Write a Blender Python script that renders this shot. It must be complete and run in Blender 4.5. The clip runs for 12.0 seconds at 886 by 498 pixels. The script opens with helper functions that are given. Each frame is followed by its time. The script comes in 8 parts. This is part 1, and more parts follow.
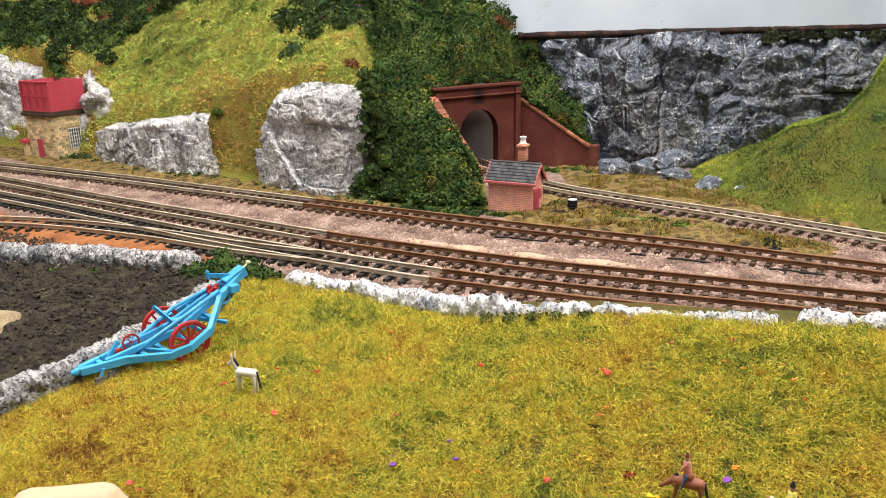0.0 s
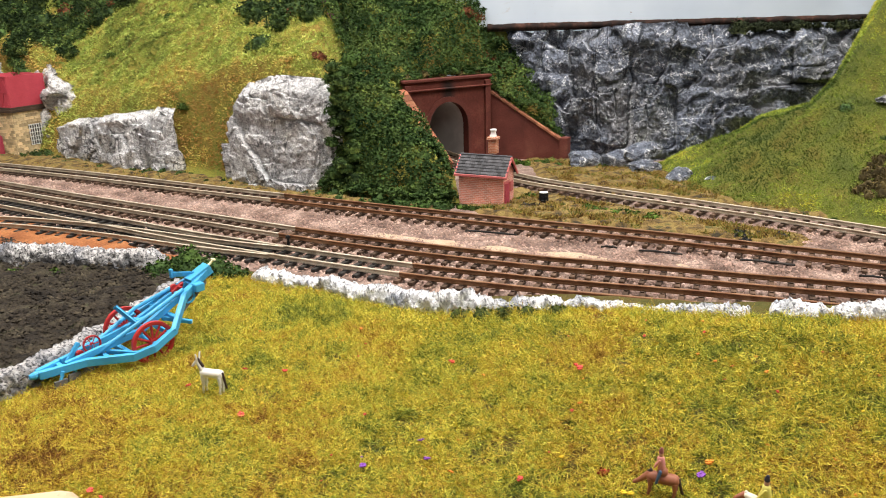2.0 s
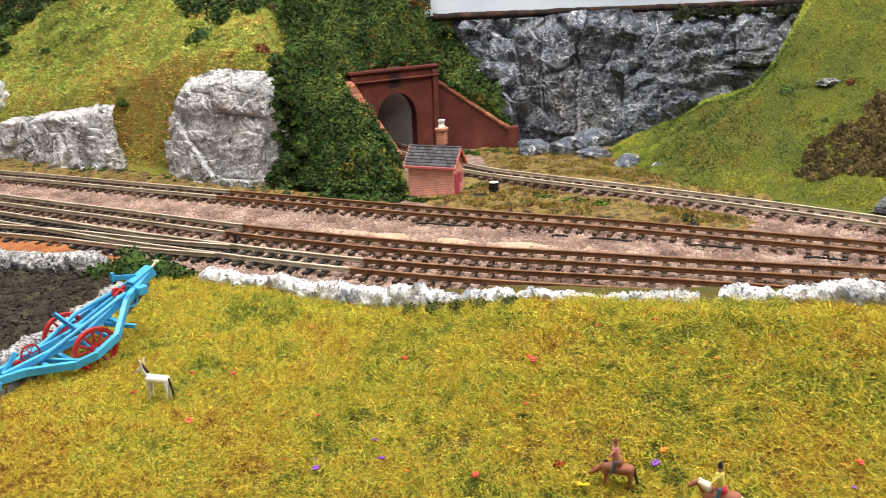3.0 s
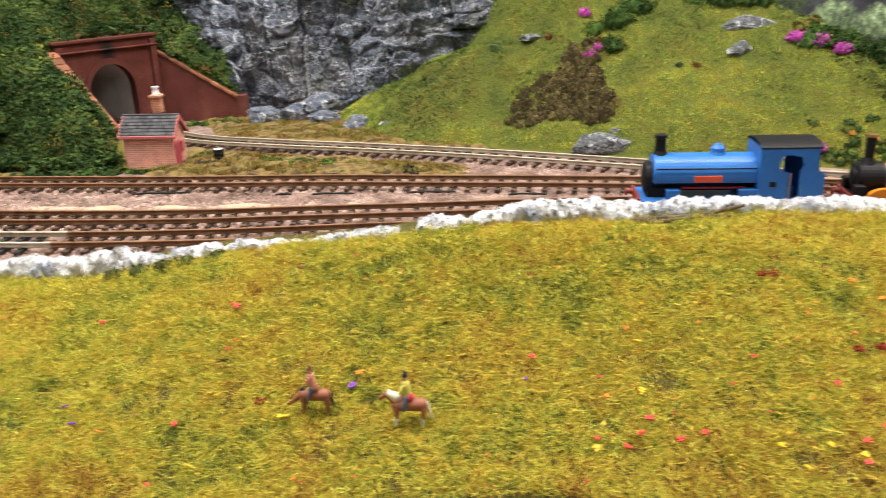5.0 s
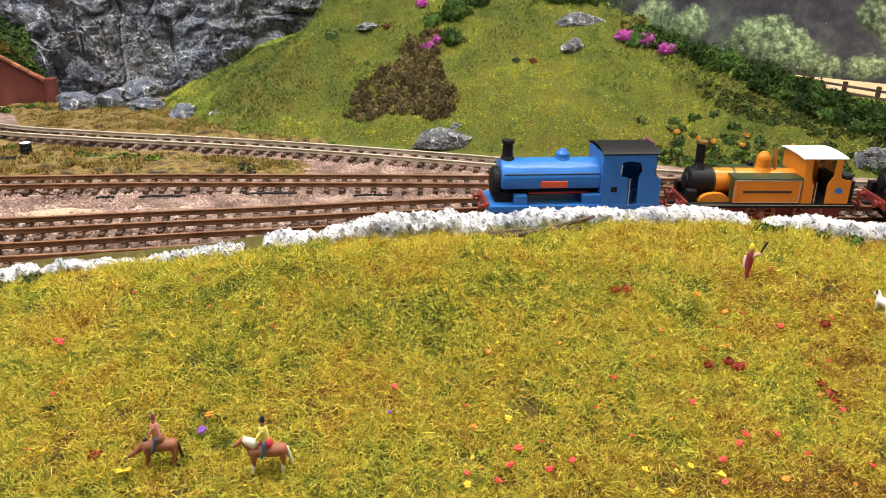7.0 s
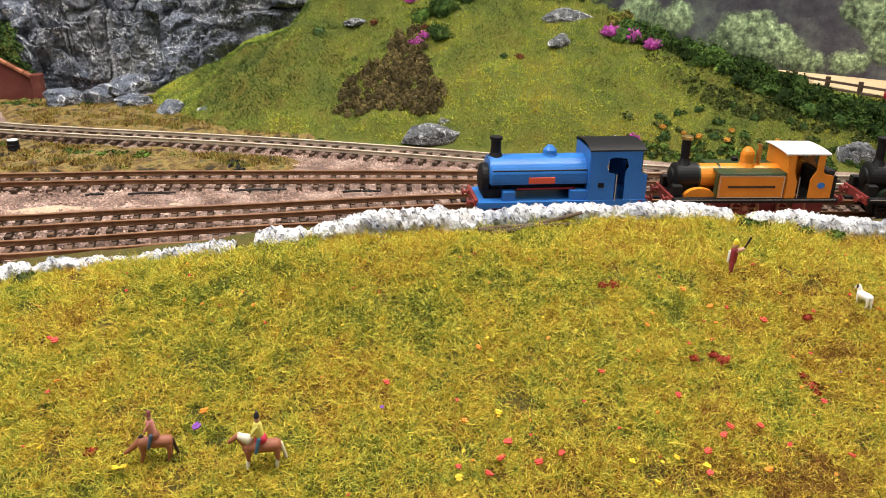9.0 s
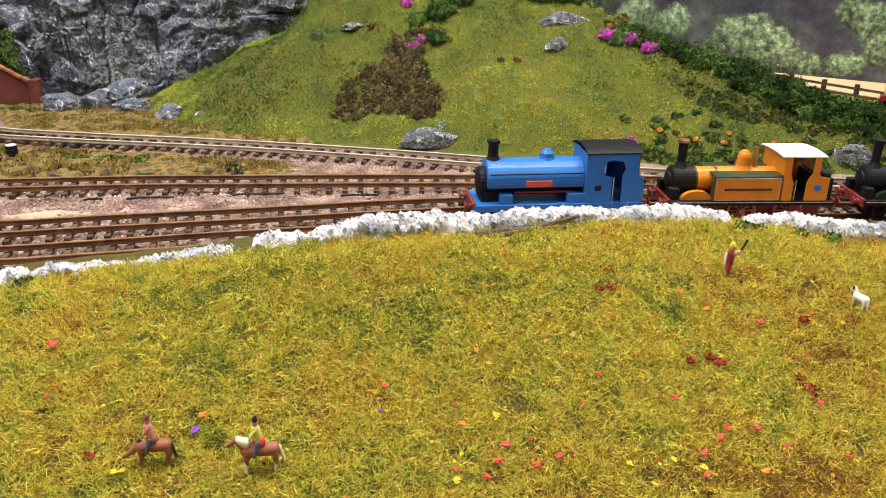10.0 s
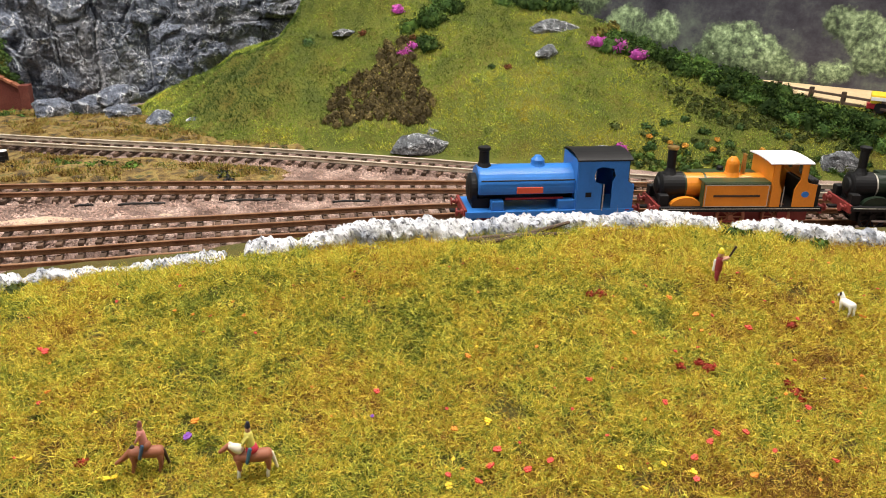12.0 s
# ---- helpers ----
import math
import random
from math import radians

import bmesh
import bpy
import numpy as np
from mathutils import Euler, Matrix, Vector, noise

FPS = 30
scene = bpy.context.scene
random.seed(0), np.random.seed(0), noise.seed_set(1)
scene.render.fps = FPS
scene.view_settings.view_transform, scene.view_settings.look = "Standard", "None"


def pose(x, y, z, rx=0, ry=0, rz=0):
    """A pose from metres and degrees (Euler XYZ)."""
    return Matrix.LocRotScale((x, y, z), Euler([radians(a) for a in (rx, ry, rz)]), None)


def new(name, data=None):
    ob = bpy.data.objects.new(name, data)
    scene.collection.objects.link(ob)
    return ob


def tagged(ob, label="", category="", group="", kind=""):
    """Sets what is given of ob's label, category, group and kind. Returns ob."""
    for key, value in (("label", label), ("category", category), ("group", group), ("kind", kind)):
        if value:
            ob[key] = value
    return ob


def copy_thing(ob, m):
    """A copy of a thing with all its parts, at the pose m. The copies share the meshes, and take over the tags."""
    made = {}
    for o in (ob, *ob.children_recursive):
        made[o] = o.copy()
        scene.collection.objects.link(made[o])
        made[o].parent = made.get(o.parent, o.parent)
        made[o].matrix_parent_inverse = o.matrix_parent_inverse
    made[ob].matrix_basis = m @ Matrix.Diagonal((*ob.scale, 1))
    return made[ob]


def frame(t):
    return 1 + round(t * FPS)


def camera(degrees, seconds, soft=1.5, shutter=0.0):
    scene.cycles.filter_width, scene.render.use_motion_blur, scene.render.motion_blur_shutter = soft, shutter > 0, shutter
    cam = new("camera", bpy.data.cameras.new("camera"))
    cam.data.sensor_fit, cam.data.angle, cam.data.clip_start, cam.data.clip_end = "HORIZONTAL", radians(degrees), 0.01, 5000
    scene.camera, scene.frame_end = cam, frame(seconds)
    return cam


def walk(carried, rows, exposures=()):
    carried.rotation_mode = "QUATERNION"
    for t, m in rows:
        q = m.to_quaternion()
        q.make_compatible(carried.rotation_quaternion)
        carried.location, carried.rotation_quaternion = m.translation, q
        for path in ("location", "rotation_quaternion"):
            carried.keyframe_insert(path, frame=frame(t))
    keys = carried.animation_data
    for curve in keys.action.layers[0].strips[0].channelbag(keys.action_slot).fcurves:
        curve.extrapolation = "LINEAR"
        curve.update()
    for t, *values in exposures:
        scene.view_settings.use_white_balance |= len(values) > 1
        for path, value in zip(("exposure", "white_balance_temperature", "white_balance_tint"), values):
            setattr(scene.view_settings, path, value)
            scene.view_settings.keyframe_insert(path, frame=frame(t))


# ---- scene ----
cam = camera(56.88, 12.0, soft=0.95, shutter=0.5)
# seconds, place in metres, turn in degrees
PATH = [
    (0, 0.0002, 0.0001, 0.1542, 73.19, 1.31, -0.39),
    (0.5, 0.0002, 0.0009, 0.1537, 73.27, 1.26, -0.62),
    (1, 0.0007, 0.0015, 0.1542, 73.19, 1.30, -0.88),
    (1.5, 0.0012, 0.0030, 0.1535, 73.01, 1.37, -1.33),
    (2, 0.0018, 0.0064, 0.1528, 72.70, 1.42, -2.41),
    (2.5, 0.0030, 0.0103, 0.1529, 72.23, 1.60, -3.96),
    (2.7, 0.0035, 0.0121, 0.1531, 72.06, 1.74, -4.67),
    (4.3, 0.0111, 0.0034, 0.1514, 70.63, 3.23, -15.87),
    (4.5, 0.0176, 0.0043, 0.1453, 70.32, 3.08, -17.94),
    (5, 0.0310, -0.0025, 0.1368, 70.15, 1.93, -22.48),
    (5.5, 0.0440, -0.0060, 0.1368, 70.02, 0.98, -26.13),
    (6, 0.0412, 0.0027, 0.1387, 69.48, -0.18, -29.55),
    (6.5, 0.0337, 0.0158, 0.1441, 68.74, -0.79, -32.67),
    (7, 0.0312, 0.0184, 0.1480, 68.25, -1.17, -34.04),
    (9, 0.0285, 0.0163, 0.1508, 67.78, -1.24, -34.97),
    (9.5, 0.0286, 0.0160, 0.1508, 67.85, -1.12, -35.01),
    (10, 0.0284, 0.0154, 0.1512, 68.02, -1.09, -35.13),
    (10.5, 0.0283, 0.0151, 0.1515, 68.16, -1.09, -35.25),
    (11, 0.0278, 0.0151, 0.1516, 68.29, -1.18, -35.37),
    (11.5, 0.0273, 0.0147, 0.1520, 68.30, -1.26, -35.53),
    (12, 0.0271, 0.0143, 0.1523, 68.40, -1.32, -35.75),
]
walk(cam, [(t, pose(x, y, z, rx, ry, rz)) for t, x, y, z, rx, ry, rz in PATH], exposures=[(0.0, 0.0), (2.5, 0.02), (4.5, 0.16), (5.5, 0.16), (6.5, 0.10), (7.2, 0.06), (9.0, 0.03), (12.0, 0.0)])

# ---- light: tube lights over the layout in an added grey room ----
world = bpy.data.worlds.new("room_air")
world.use_nodes = True
world.node_tree.nodes["Background"].inputs[0].default_value = (0.95, 0.97, 1.0, 1)
world.node_tree.nodes["Background"].inputs[1].default_value = 0.012
scene.world = world
scene.view_settings.exposure = 0.0


def tube_light(x, y, z, sx, sy, watts):
    lamp = bpy.data.lights.new("tube_light", "AREA")
    lamp.shape, lamp.size, lamp.size_y, lamp.energy = "RECTANGLE", sx, sy, watts
    lamp.color = (1.0, 0.94, 0.88)
    ob = new("tube_light", lamp)
    ob.matrix_world = pose(x, y, z)
    return ob


tube_light(-0.45, 0.50, 1.15, 1.5, 0.30, 31.0)
tube_light(0.95, 0.22, 1.15, 1.5, 0.30, 29.5)
tube_light(0.3, -1.0, 1.2, 1.8, 0.30, 11.0)


# ---- number helpers ----
def lattice(i, j, k, seed):
    h = (i.astype(np.int64) * 73856093) ^ (j.astype(np.int64) * 19349663) ^ (k.astype(np.int64) * 83492791) ^ (seed * 2654435761)
    h = (h ^ (h >> 13)) * 1274126177 & 0x7FFFFFFF
    h = (h ^ (h >> 16)) * 668265263 & 0x7FFFFFFF
    return ((h ^ (h >> 15)) & 0xFFFFF) / 0xFFFFF * 2 - 1


def vnoise(p, seed=0):
    """Smooth noise from -1 to 1 at the points p (n x 3)."""
    q = np.floor(p)
    f = p - q
    f = f * f * f * (f * (f * 6 - 15) + 10)
    i, j, k = q[:, 0], q[:, 1], q[:, 2]
    out = 0
    for a in (0, 1):
        for b in (0, 1):
            for c in (0, 1):
                w = (f[:, 0] if a else 1 - f[:, 0]) * (f[:, 1] if b else 1 - f[:, 1]) * (f[:, 2] if c else 1 - f[:, 2])
                out = out + w * lattice(i + a, j + b, k + c, seed)
    return out


def fbm(p, octaves=4, seed=0, gain=0.5):
    out, amp = 0, 1.0
    for o in range(octaves):
        out = out + amp * vnoise(p * 2.03 ** o, seed + o * 17)
        amp *= gain
    return out


def ridged(p, octaves=4, seed=0, gain=0.5):
    out, amp = 0, 1.0
    for o in range(octaves):
        out = out + amp * (1 - 2 * np.abs(vnoise(p * 2.1 ** o, seed + o * 31)))
        amp *= gain
    return out


def smooth(a, b, x):
    t = np.clip((np.asarray(x, float) - a) / (b - a), 0, 1)
    return t * t * (3 - 2 * t)


def spline(points, step):
    """Points about step apart along a smooth curve through the given ones."""
    pts = np.array(points, float)
    ext = np.vstack([2 * pts[0] - pts[1], pts, 2 * pts[-1] - pts[-2]])
    fine = []
    for i in range(1, len(ext) - 2):
        a, b, c, d = ext[i - 1:i + 3]
        for t in np.linspace(0, 1, 40, endpoint=False):
            fine.append(0.5 * (2 * b + (c - a) * t + (2 * a - 5 * b + 4 * c - d) * t * t + (3 * b - a - 3 * c + d) * t ** 3))
    fine.append(pts[-1])
    fine = np.array(fine)
    run = np.concatenate([[0], np.cumsum(np.linalg.norm(np.diff(fine, axis=0), axis=1))])
    n = max(2, int(round(run[-1] / step)) + 1)
    s = np.linspace(0, run[-1], n)
    return np.stack([np.interp(s, run, fine[:, k]) for k in range(fine.shape[1])], 1)


def side_of(curve):
    """Unit vectors to the left of a plan curve."""
    d = np.gradient(curve[:, :2], axis=0)
    d /= np.linalg.norm(d, axis=1, keepdims=True)
    return np.stack([-d[:, 1], d[:, 0]], 1)


def dist_line(x, y, line):
    """Signed distance from a plan polyline: plus on its left."""
    best, sign = np.full(x.shape, 1e9), np.ones(x.shape)
    for (ax, ay), (bx, by) in zip(line[:-1], line[1:]):
        ux, uy = bx - ax, by - ay
        t = np.clip(((x - ax) * ux + (y - ay) * uy) / (ux * ux + uy * uy), 0, 1)
        dx, dy = x - ax - t * ux, y - ay - t * uy
        d = np.hypot(dx, dy)
        cross = ux * (y - ay) - uy * (x - ax)
        near = d < best - 1e-9
        best, sign = np.where(near, d, best), np.where(near, np.where(cross >= 0, 1.0, -1.0), sign)
    return best * sign


# ---- materials ----
def clay(name, rough=0.7, metal=0.0, spec=0.3):
    m = bpy.data.materials.new(name)
    m.use_nodes = True
    b = m.node_tree.nodes["Principled BSDF"]
    b.inputs["Roughness"].default_value, b.inputs["Metallic"].default_value = rough, metal
    b.inputs["Specular IOR Level"].default_value = spec
    return m, m.node_tree, b


def link(nt, a, b):
    nt.links.new(a, b)


def noise_node(nt, scale, detail=4, rough=0.55, warp=0.0):
    co = nt.nodes.new("ShaderNodeTexCoord")
    n = nt.nodes.new("ShaderNodeTexNoise")
    n.inputs["Scale"].default_value, n.inputs["Detail"].default_value = scale, detail
    n.inputs["Roughness"].default_value, n.inputs["Distortion"].default_value = rough, warp
    link(nt, co.outputs["Object"], n.inputs["Vector"])
    return n


def ramp(nt, source, stops):
    r = nt.nodes.new("ShaderNodeValToRGB")
    el = r.color_ramp.elements
    while len(el) < len(stops):
        el.new(0.5)
    for e, (p, c) in zip(el, stops):
        e.position, e.color = p, (*c, 1)
    link(nt, source, r.inputs[0])
    return r


def mix(nt, a, b, factor, mode="MIX"):
    m = nt.nodes.new("ShaderNodeMix")
    m.data_type, m.blend_type = "RGBA", mode
    for src, sock in ((factor, m.inputs[0]), (a, m.inputs[6]), (b, m.inputs[7])):
        if hasattr(src, "links"):
            link(nt, src, sock)
        elif isinstance(src, tuple):
            sock.default_value = (*src, 1)
        else:
            sock.default_value = src
    return m.outputs[2]


def bump(nt, b, height, strength, distance):
    n = nt.nodes.new("ShaderNodeBump")
    n.inputs["Strength"].default_value, n.inputs["Distance"].default_value = strength, distance
    link(nt, height, n.inputs["Height"])
    link(nt, n.outputs[0], b.inputs["Normal"])


def surface(name, stops, scale, rough=0.75, fine=0.0, fine_scale=900, relief=0.0, relief_scale=800, metal=0.0, spec=0.3, warp=0.4, per=""):
    """Colours spread by noise, a finer variation over them and a fine relief; per: 'object' or 'island' shifts the tone of each piece."""
    m, nt, b = clay(name, rough, metal, spec)
    n = noise_node(nt, scale, warp=warp)
    col = ramp(nt, n.outputs[0], stops).outputs[0]
    if fine:
        g = ramp(nt, noise_node(nt, fine_scale, 3).outputs[0], [(0.3, (1 - fine,) * 3), (0.7, (1 + fine * 0.4,) * 3)])
        col = mix(nt, col, g.outputs[0], 1.0, "MULTIPLY")
    if per:
        info = nt.nodes.new("ShaderNodeObjectInfo") if per == "object" else nt.nodes.new("ShaderNodeNewGeometry")
        r = ramp(nt, info.outputs["Random" if per == "object" else "Random Per Island"], [(0, (0.5,) * 3), (1, (1.3,) * 3)])
        col = mix(nt, col, r.outputs[0], 1.0, "MULTIPLY")
    link(nt, col, b.inputs["Base Color"])
    if relief:
        bump(nt, b, noise_node(nt, relief_scale, 5).outputs[0], 1.0, relief)
    return m


def rock_paint(name, dark, mid, light, blotch=None, amount=0.5):
    """Cast rock, darker in the hollows and dry-brushed white in patches on the raised edges."""
    m, nt, b = clay(name, 0.75, 0, 0.25)
    base = ramp(nt, noise_node(nt, 34, 6, 0.65, 0.15).outputs[0], [(0.32, dark), (0.52, mid), (0.72, light)]).outputs[0]
    mottle = ramp(nt, noise_node(nt, 230, 7, 0.75, 0.1).outputs[0], [(0.36, (0.40,) * 3), (0.5, (0.92,) * 3), (0.64, (1.40,) * 3)])
    speck = ramp(nt, noise_node(nt, 900, 4, 0.7).outputs[0], [(0.38, (0.45,) * 3), (0.5, (1,) * 3), (0.62, (1.3,) * 3)])
    base = mix(nt, base, speck.outputs[0], 1.0, "MULTIPLY")
    base = mix(nt, base, mottle.outputs[0], 1.0, "MULTIPLY")
    if blotch:
        f = ramp(nt, noise_node(nt, 17, 4, 0.6).outputs[0], [(0.52, (0, 0, 0)), (0.66, (0.55,) * 3)])
        base = mix(nt, base, blotch, f.outputs[0])
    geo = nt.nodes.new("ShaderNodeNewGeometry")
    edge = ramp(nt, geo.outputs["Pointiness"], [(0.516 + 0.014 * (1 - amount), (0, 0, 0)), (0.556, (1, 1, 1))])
    grain = ramp(nt, noise_node(nt, 380, 5, 0.75, 0.2).outputs[0], [(0.36, (0.1,) * 3), (0.54, (1, 1, 1))])
    where = ramp(nt, noise_node(nt, 48, 3, 0.6, 0.5).outputs[0], [(0.42, (0.12,) * 3), (0.60, (1, 1, 1))])
    brushed = mix(nt, mix(nt, edge.outputs[0], grain.outputs[0], 1.0, "MULTIPLY"), where.outputs[0], 1.0, "MULTIPLY")
    def crease(scale, wide):
        """Thin wandering lines, 1 on the line."""
        n = noise_node(nt, scale, 3, 0.55, 0.5)
        a = nt.nodes.new("ShaderNodeMath")
        a.operation = "SUBTRACT"
        a.inputs[1].default_value = 0.5
        link(nt, n.outputs[0], a.inputs[0])
        c = nt.nodes.new("ShaderNodeMath")
        c.operation = "ABSOLUTE"
        link(nt, a.outputs[0], c.inputs[0])
        return ramp(nt, c.outputs[0], [(0.0, (1, 1, 1)), (wide, (0, 0, 0))]).outputs[0]
    place = ramp(nt, noise_node(nt, 85, 3, 0.6, 0.5).outputs[0], [(0.47, (0, 0, 0)), (0.56, (1.0,) * 3)])
    thin = mix(nt, crease(60, 0.012), crease(120, 0.013), 1.0, "ADD")
    stroke = mix(nt, thin, place.outputs[0], 1.0, "MULTIPLY")
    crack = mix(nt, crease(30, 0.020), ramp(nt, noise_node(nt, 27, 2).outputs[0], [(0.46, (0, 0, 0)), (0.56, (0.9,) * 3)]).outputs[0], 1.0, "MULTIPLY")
    brushed = mix(nt, brushed, stroke, 1.0, "ADD")
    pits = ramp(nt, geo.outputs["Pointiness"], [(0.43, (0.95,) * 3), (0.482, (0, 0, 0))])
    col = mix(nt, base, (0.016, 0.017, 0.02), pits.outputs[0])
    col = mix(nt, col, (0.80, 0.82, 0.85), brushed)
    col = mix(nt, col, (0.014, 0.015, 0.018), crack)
    link(nt, col, b.inputs["Base Color"])
    bump(nt, b, noise_node(nt, 420, 8, 0.78, 0.1).outputs[0], 1.0, 0.0019)
    return m


def fibres(name, hues, scale, rough=0.85, spots=(), push=2.3, own=0.42):
    """Grass fibres: each takes its own hue from a range, pushed along it by patches of two sizes and by sown spots (x, y, z, radius, push)."""
    m, nt, b = clay(name, rough, 0, 0.08)
    geo = nt.nodes.new("ShaderNodeNewGeometry")

    def madd(a, k, c):
        n = nt.nodes.new("ShaderNodeMath")
        n.operation = "MULTIPLY_ADD"
        link(nt, a, n.inputs[0])
        n.inputs[1].default_value = k
        if isinstance(c, float):
            n.inputs[2].default_value = c
        else:
            link(nt, c, n.inputs[2])
        return n.outputs[0]
    v = madd(geo.outputs["Random Per Island"], own, 0.5 - 0.5 * own - 0.5 * push)
    v = madd(noise_node(nt, scale, 4, 0.6, 0.6).outputs[0], push * 0.55, v)
    v = madd(noise_node(nt, scale * 5, 3, 0.6, 0.4).outputs[0], push * 0.45, v)
    co = nt.nodes.new("ShaderNodeTexCoord")
    for x, y, z, r, k in spots:
        d = nt.nodes.new("ShaderNodeVectorMath")
        d.operation = "DISTANCE"
        d.inputs[1].default_value = (x, y, z)
        link(nt, co.outputs["Object"], d.inputs[0])
        f = ramp(nt, d.outputs["Value"], [(0.3 * r, (1, 1, 1)), (1.4 * r, (0, 0, 0))])
        v = madd(f.outputs[0], k, v)
    link(nt, ramp(nt, v, hues).outputs[0], b.inputs["Base Color"])
    return m


def blades(name, stops, scale, spread=0.25, own=0.0):
    """Fibres: colour by place, and each fibre shifted a little."""
    m, nt, b = clay(name, 0.9, 0, 0.06)
    col = ramp(nt, noise_node(nt, scale, 4, 0.6, 0.6).outputs[0], stops).outputs[0]
    geo = nt.nodes.new("ShaderNodeNewGeometry")
    r = ramp(nt, geo.outputs["Random Per Island"], [(0, (1 - spread, 1 - spread, 1 - spread)), (0.6, (1, 1, 1)), (0.9, (1 + spread, 1 + spread * 0.9, 1)), (1.0, (1.6, 1.5, 1.3))])
    col = mix(nt, col, r.outputs[0], 1.0, "MULTIPLY")
    if own:
        info = nt.nodes.new("ShaderNodeObjectInfo")
        tone = ramp(nt, info.outputs["Random"], [(0, (1 - own,) * 3), (0.6, (1, 1, 1)), (1, (1 + own * 1.3, 1 + own * 1.3, 1 + own))])
        col = mix(nt, col, tone.outputs[0], 1.0, "MULTIPLY")
    link(nt, col, b.inputs["Base Color"])
    return m


MEADOW = [(0.0, (0.20, 0.095, 0.028)), (0.16, (0.42, 0.25, 0.044)), (0.34, (0.65, 0.485, 0.065)), (0.5, (0.72, 0.605, 0.083)), (0.64, (0.54, 0.545, 0.076)), (0.8, (0.25, 0.29, 0.045)), (1.0, (0.11, 0.14, 0.026))]
HILL = [(0.0, (0.45, 0.36, 0.05)), (0.2, (0.56, 0.48, 0.062)), (0.38, (0.56, 0.55, 0.080)), (0.54, (0.38, 0.46, 0.07)), (0.70, (0.21, 0.30, 0.05)), (0.86, (0.11, 0.155, 0.03)), (1.0, (0.05, 0.08, 0.02))]
BANK = [(0.0, (0.32, 0.17, 0.058)), (0.2, (0.50, 0.31, 0.09)), (0.36, (0.53, 0.47, 0.115)), (0.5, (0.47, 0.53, 0.125)), (0.66, (0.34, 0.43, 0.095)), (0.82, (0.19, 0.245, 0.052)), (1.0, (0.08, 0.11, 0.028))]
MEADOW_SPOTS = [(0.20, 0.20, 0.012, 0.14, 0.10), (-0.04, 0.33, 0.0, 0.12, 0.06), (0.24, 0.10, 0.0, 0.11, -0.26), (0.13, 0.17, 0.0, 0.06, -0.10), (-0.13, 0.25, -0.01, 0.08, -0.12), (-0.15, 0.28, -0.01, 0.05, -0.12), (0.238, 0.156, 0.010, 0.032, 0.30), (0.205, 0.192, 0.018, 0.035, 0.17), (0.375, 0.175, 0.028, 0.035, -0.30), (0.34, 0.155, 0.026, 0.02, -0.15), (0.163, 0.24, 0.017, 0.02, 0.10), (0.122, 0.292, 0.022, 0.022, 0.08), (0.145, 0.218, 0.006, 0.02, -0.14), (0.177, 0.258, 0.026, 0.014, -0.16), (0.27, 0.235, 0.03, 0.05, 0.04), (-0.06, 0.40, 0.0, 0.03, 0.16), (0.06, 0.335, 0.012, 0.02, 0.15)]
HILL_SPOTS = [(0.38, 0.53, 0.04, 0.2, 0.18), (0.30, 0.61, 0.04, 0.07, 0.18), (0.319, 0.617, 0.05, 0.05, 0.12), (0.285, 0.64, 0.03, 0.025, 0.16), (0.307, 0.524, 0.0, 0.035, -0.14), (0.275, 0.56, 0.005, 0.03, -0.06), (0.25, 0.62, 0.0, 0.05, 0.16), (0.30, 0.67, 0.035, 0.06, 0.26), (0.36, 0.69, 0.065, 0.07, 0.26), (0.265, 0.63, 0.012, 0.04, 0.2), (0.42, 0.455, 0.025, 0.055, -0.30), (0.36, 0.49, 0.01, 0.04, -0.2), (0.40, 0.50, 0.03, 0.025, -0.12), (0.498, 0.39, 0.024, 0.022, -0.18), (0.47, 0.45, 0.045, 0.025, 0.14), (0.44, 0.53, 0.075, 0.03, 0.08), (0.52, 0.40, 0.045, 0.03, 0.25), (0.54, 0.36, 0.03, 0.03, 0.25)]
BANK_SPOTS = [(-0.25, 0.92, 0.12, 0.12, 0.20), (-0.453, 0.979, 0.098, 0.045, -0.24), (-0.385, 0.94, 0.085, 0.035, -0.22), (-0.33, 0.89, 0.065, 0.03, -0.2), (-0.285, 0.845, 0.062, 0.025, -0.2), (-0.215, 0.82, 0.085, 0.03, -0.22), (-0.185, 0.76, 0.03, 0.05, -0.50), (-0.20, 0.80, 0.06, 0.03, -0.2), (-0.31, 0.975, 0.135, 0.05, 0.12), (-0.26, 0.89, 0.10, 0.04, 0.10), (-0.20, 0.92, 0.15, 0.05, 0.1), (-0.11, 0.76, 0.115, 0.03, 0.16)]
M_MEADOW = surface("meadow_mat", [(0.3, (0.075, 0.050, 0.010)), (0.5, (0.095, 0.076, 0.013)), (0.7, (0.06, 0.066, 0.011))], 60, 0.95, 0.5, 1500, 0.0006, 1500)
M_FIBRE = fibres("meadow_fibre", MEADOW, 24, spots=MEADOW_SPOTS, push=2.6, own=0.72)
M_HILL = surface("hill_turf", [(0.3, (0.13, 0.11, 0.017)), (0.5, (0.12, 0.135, 0.019)), (0.7, (0.065, 0.085, 0.015))], 40, 0.95, 0.5, 1100, 0.0007, 1100)
M_HILLFIBRE = fibres("hill_fibre", HILL, 15, spots=HILL_SPOTS, push=2.8, own=0.36)
M_BANK = surface("bank_turf", [(0.3, (0.22, 0.14, 0.028)), (0.5, (0.22, 0.20, 0.032)), (0.7, (0.13, 0.17, 0.026))], 30, 0.95, 0.5, 900, 0.0009, 900)
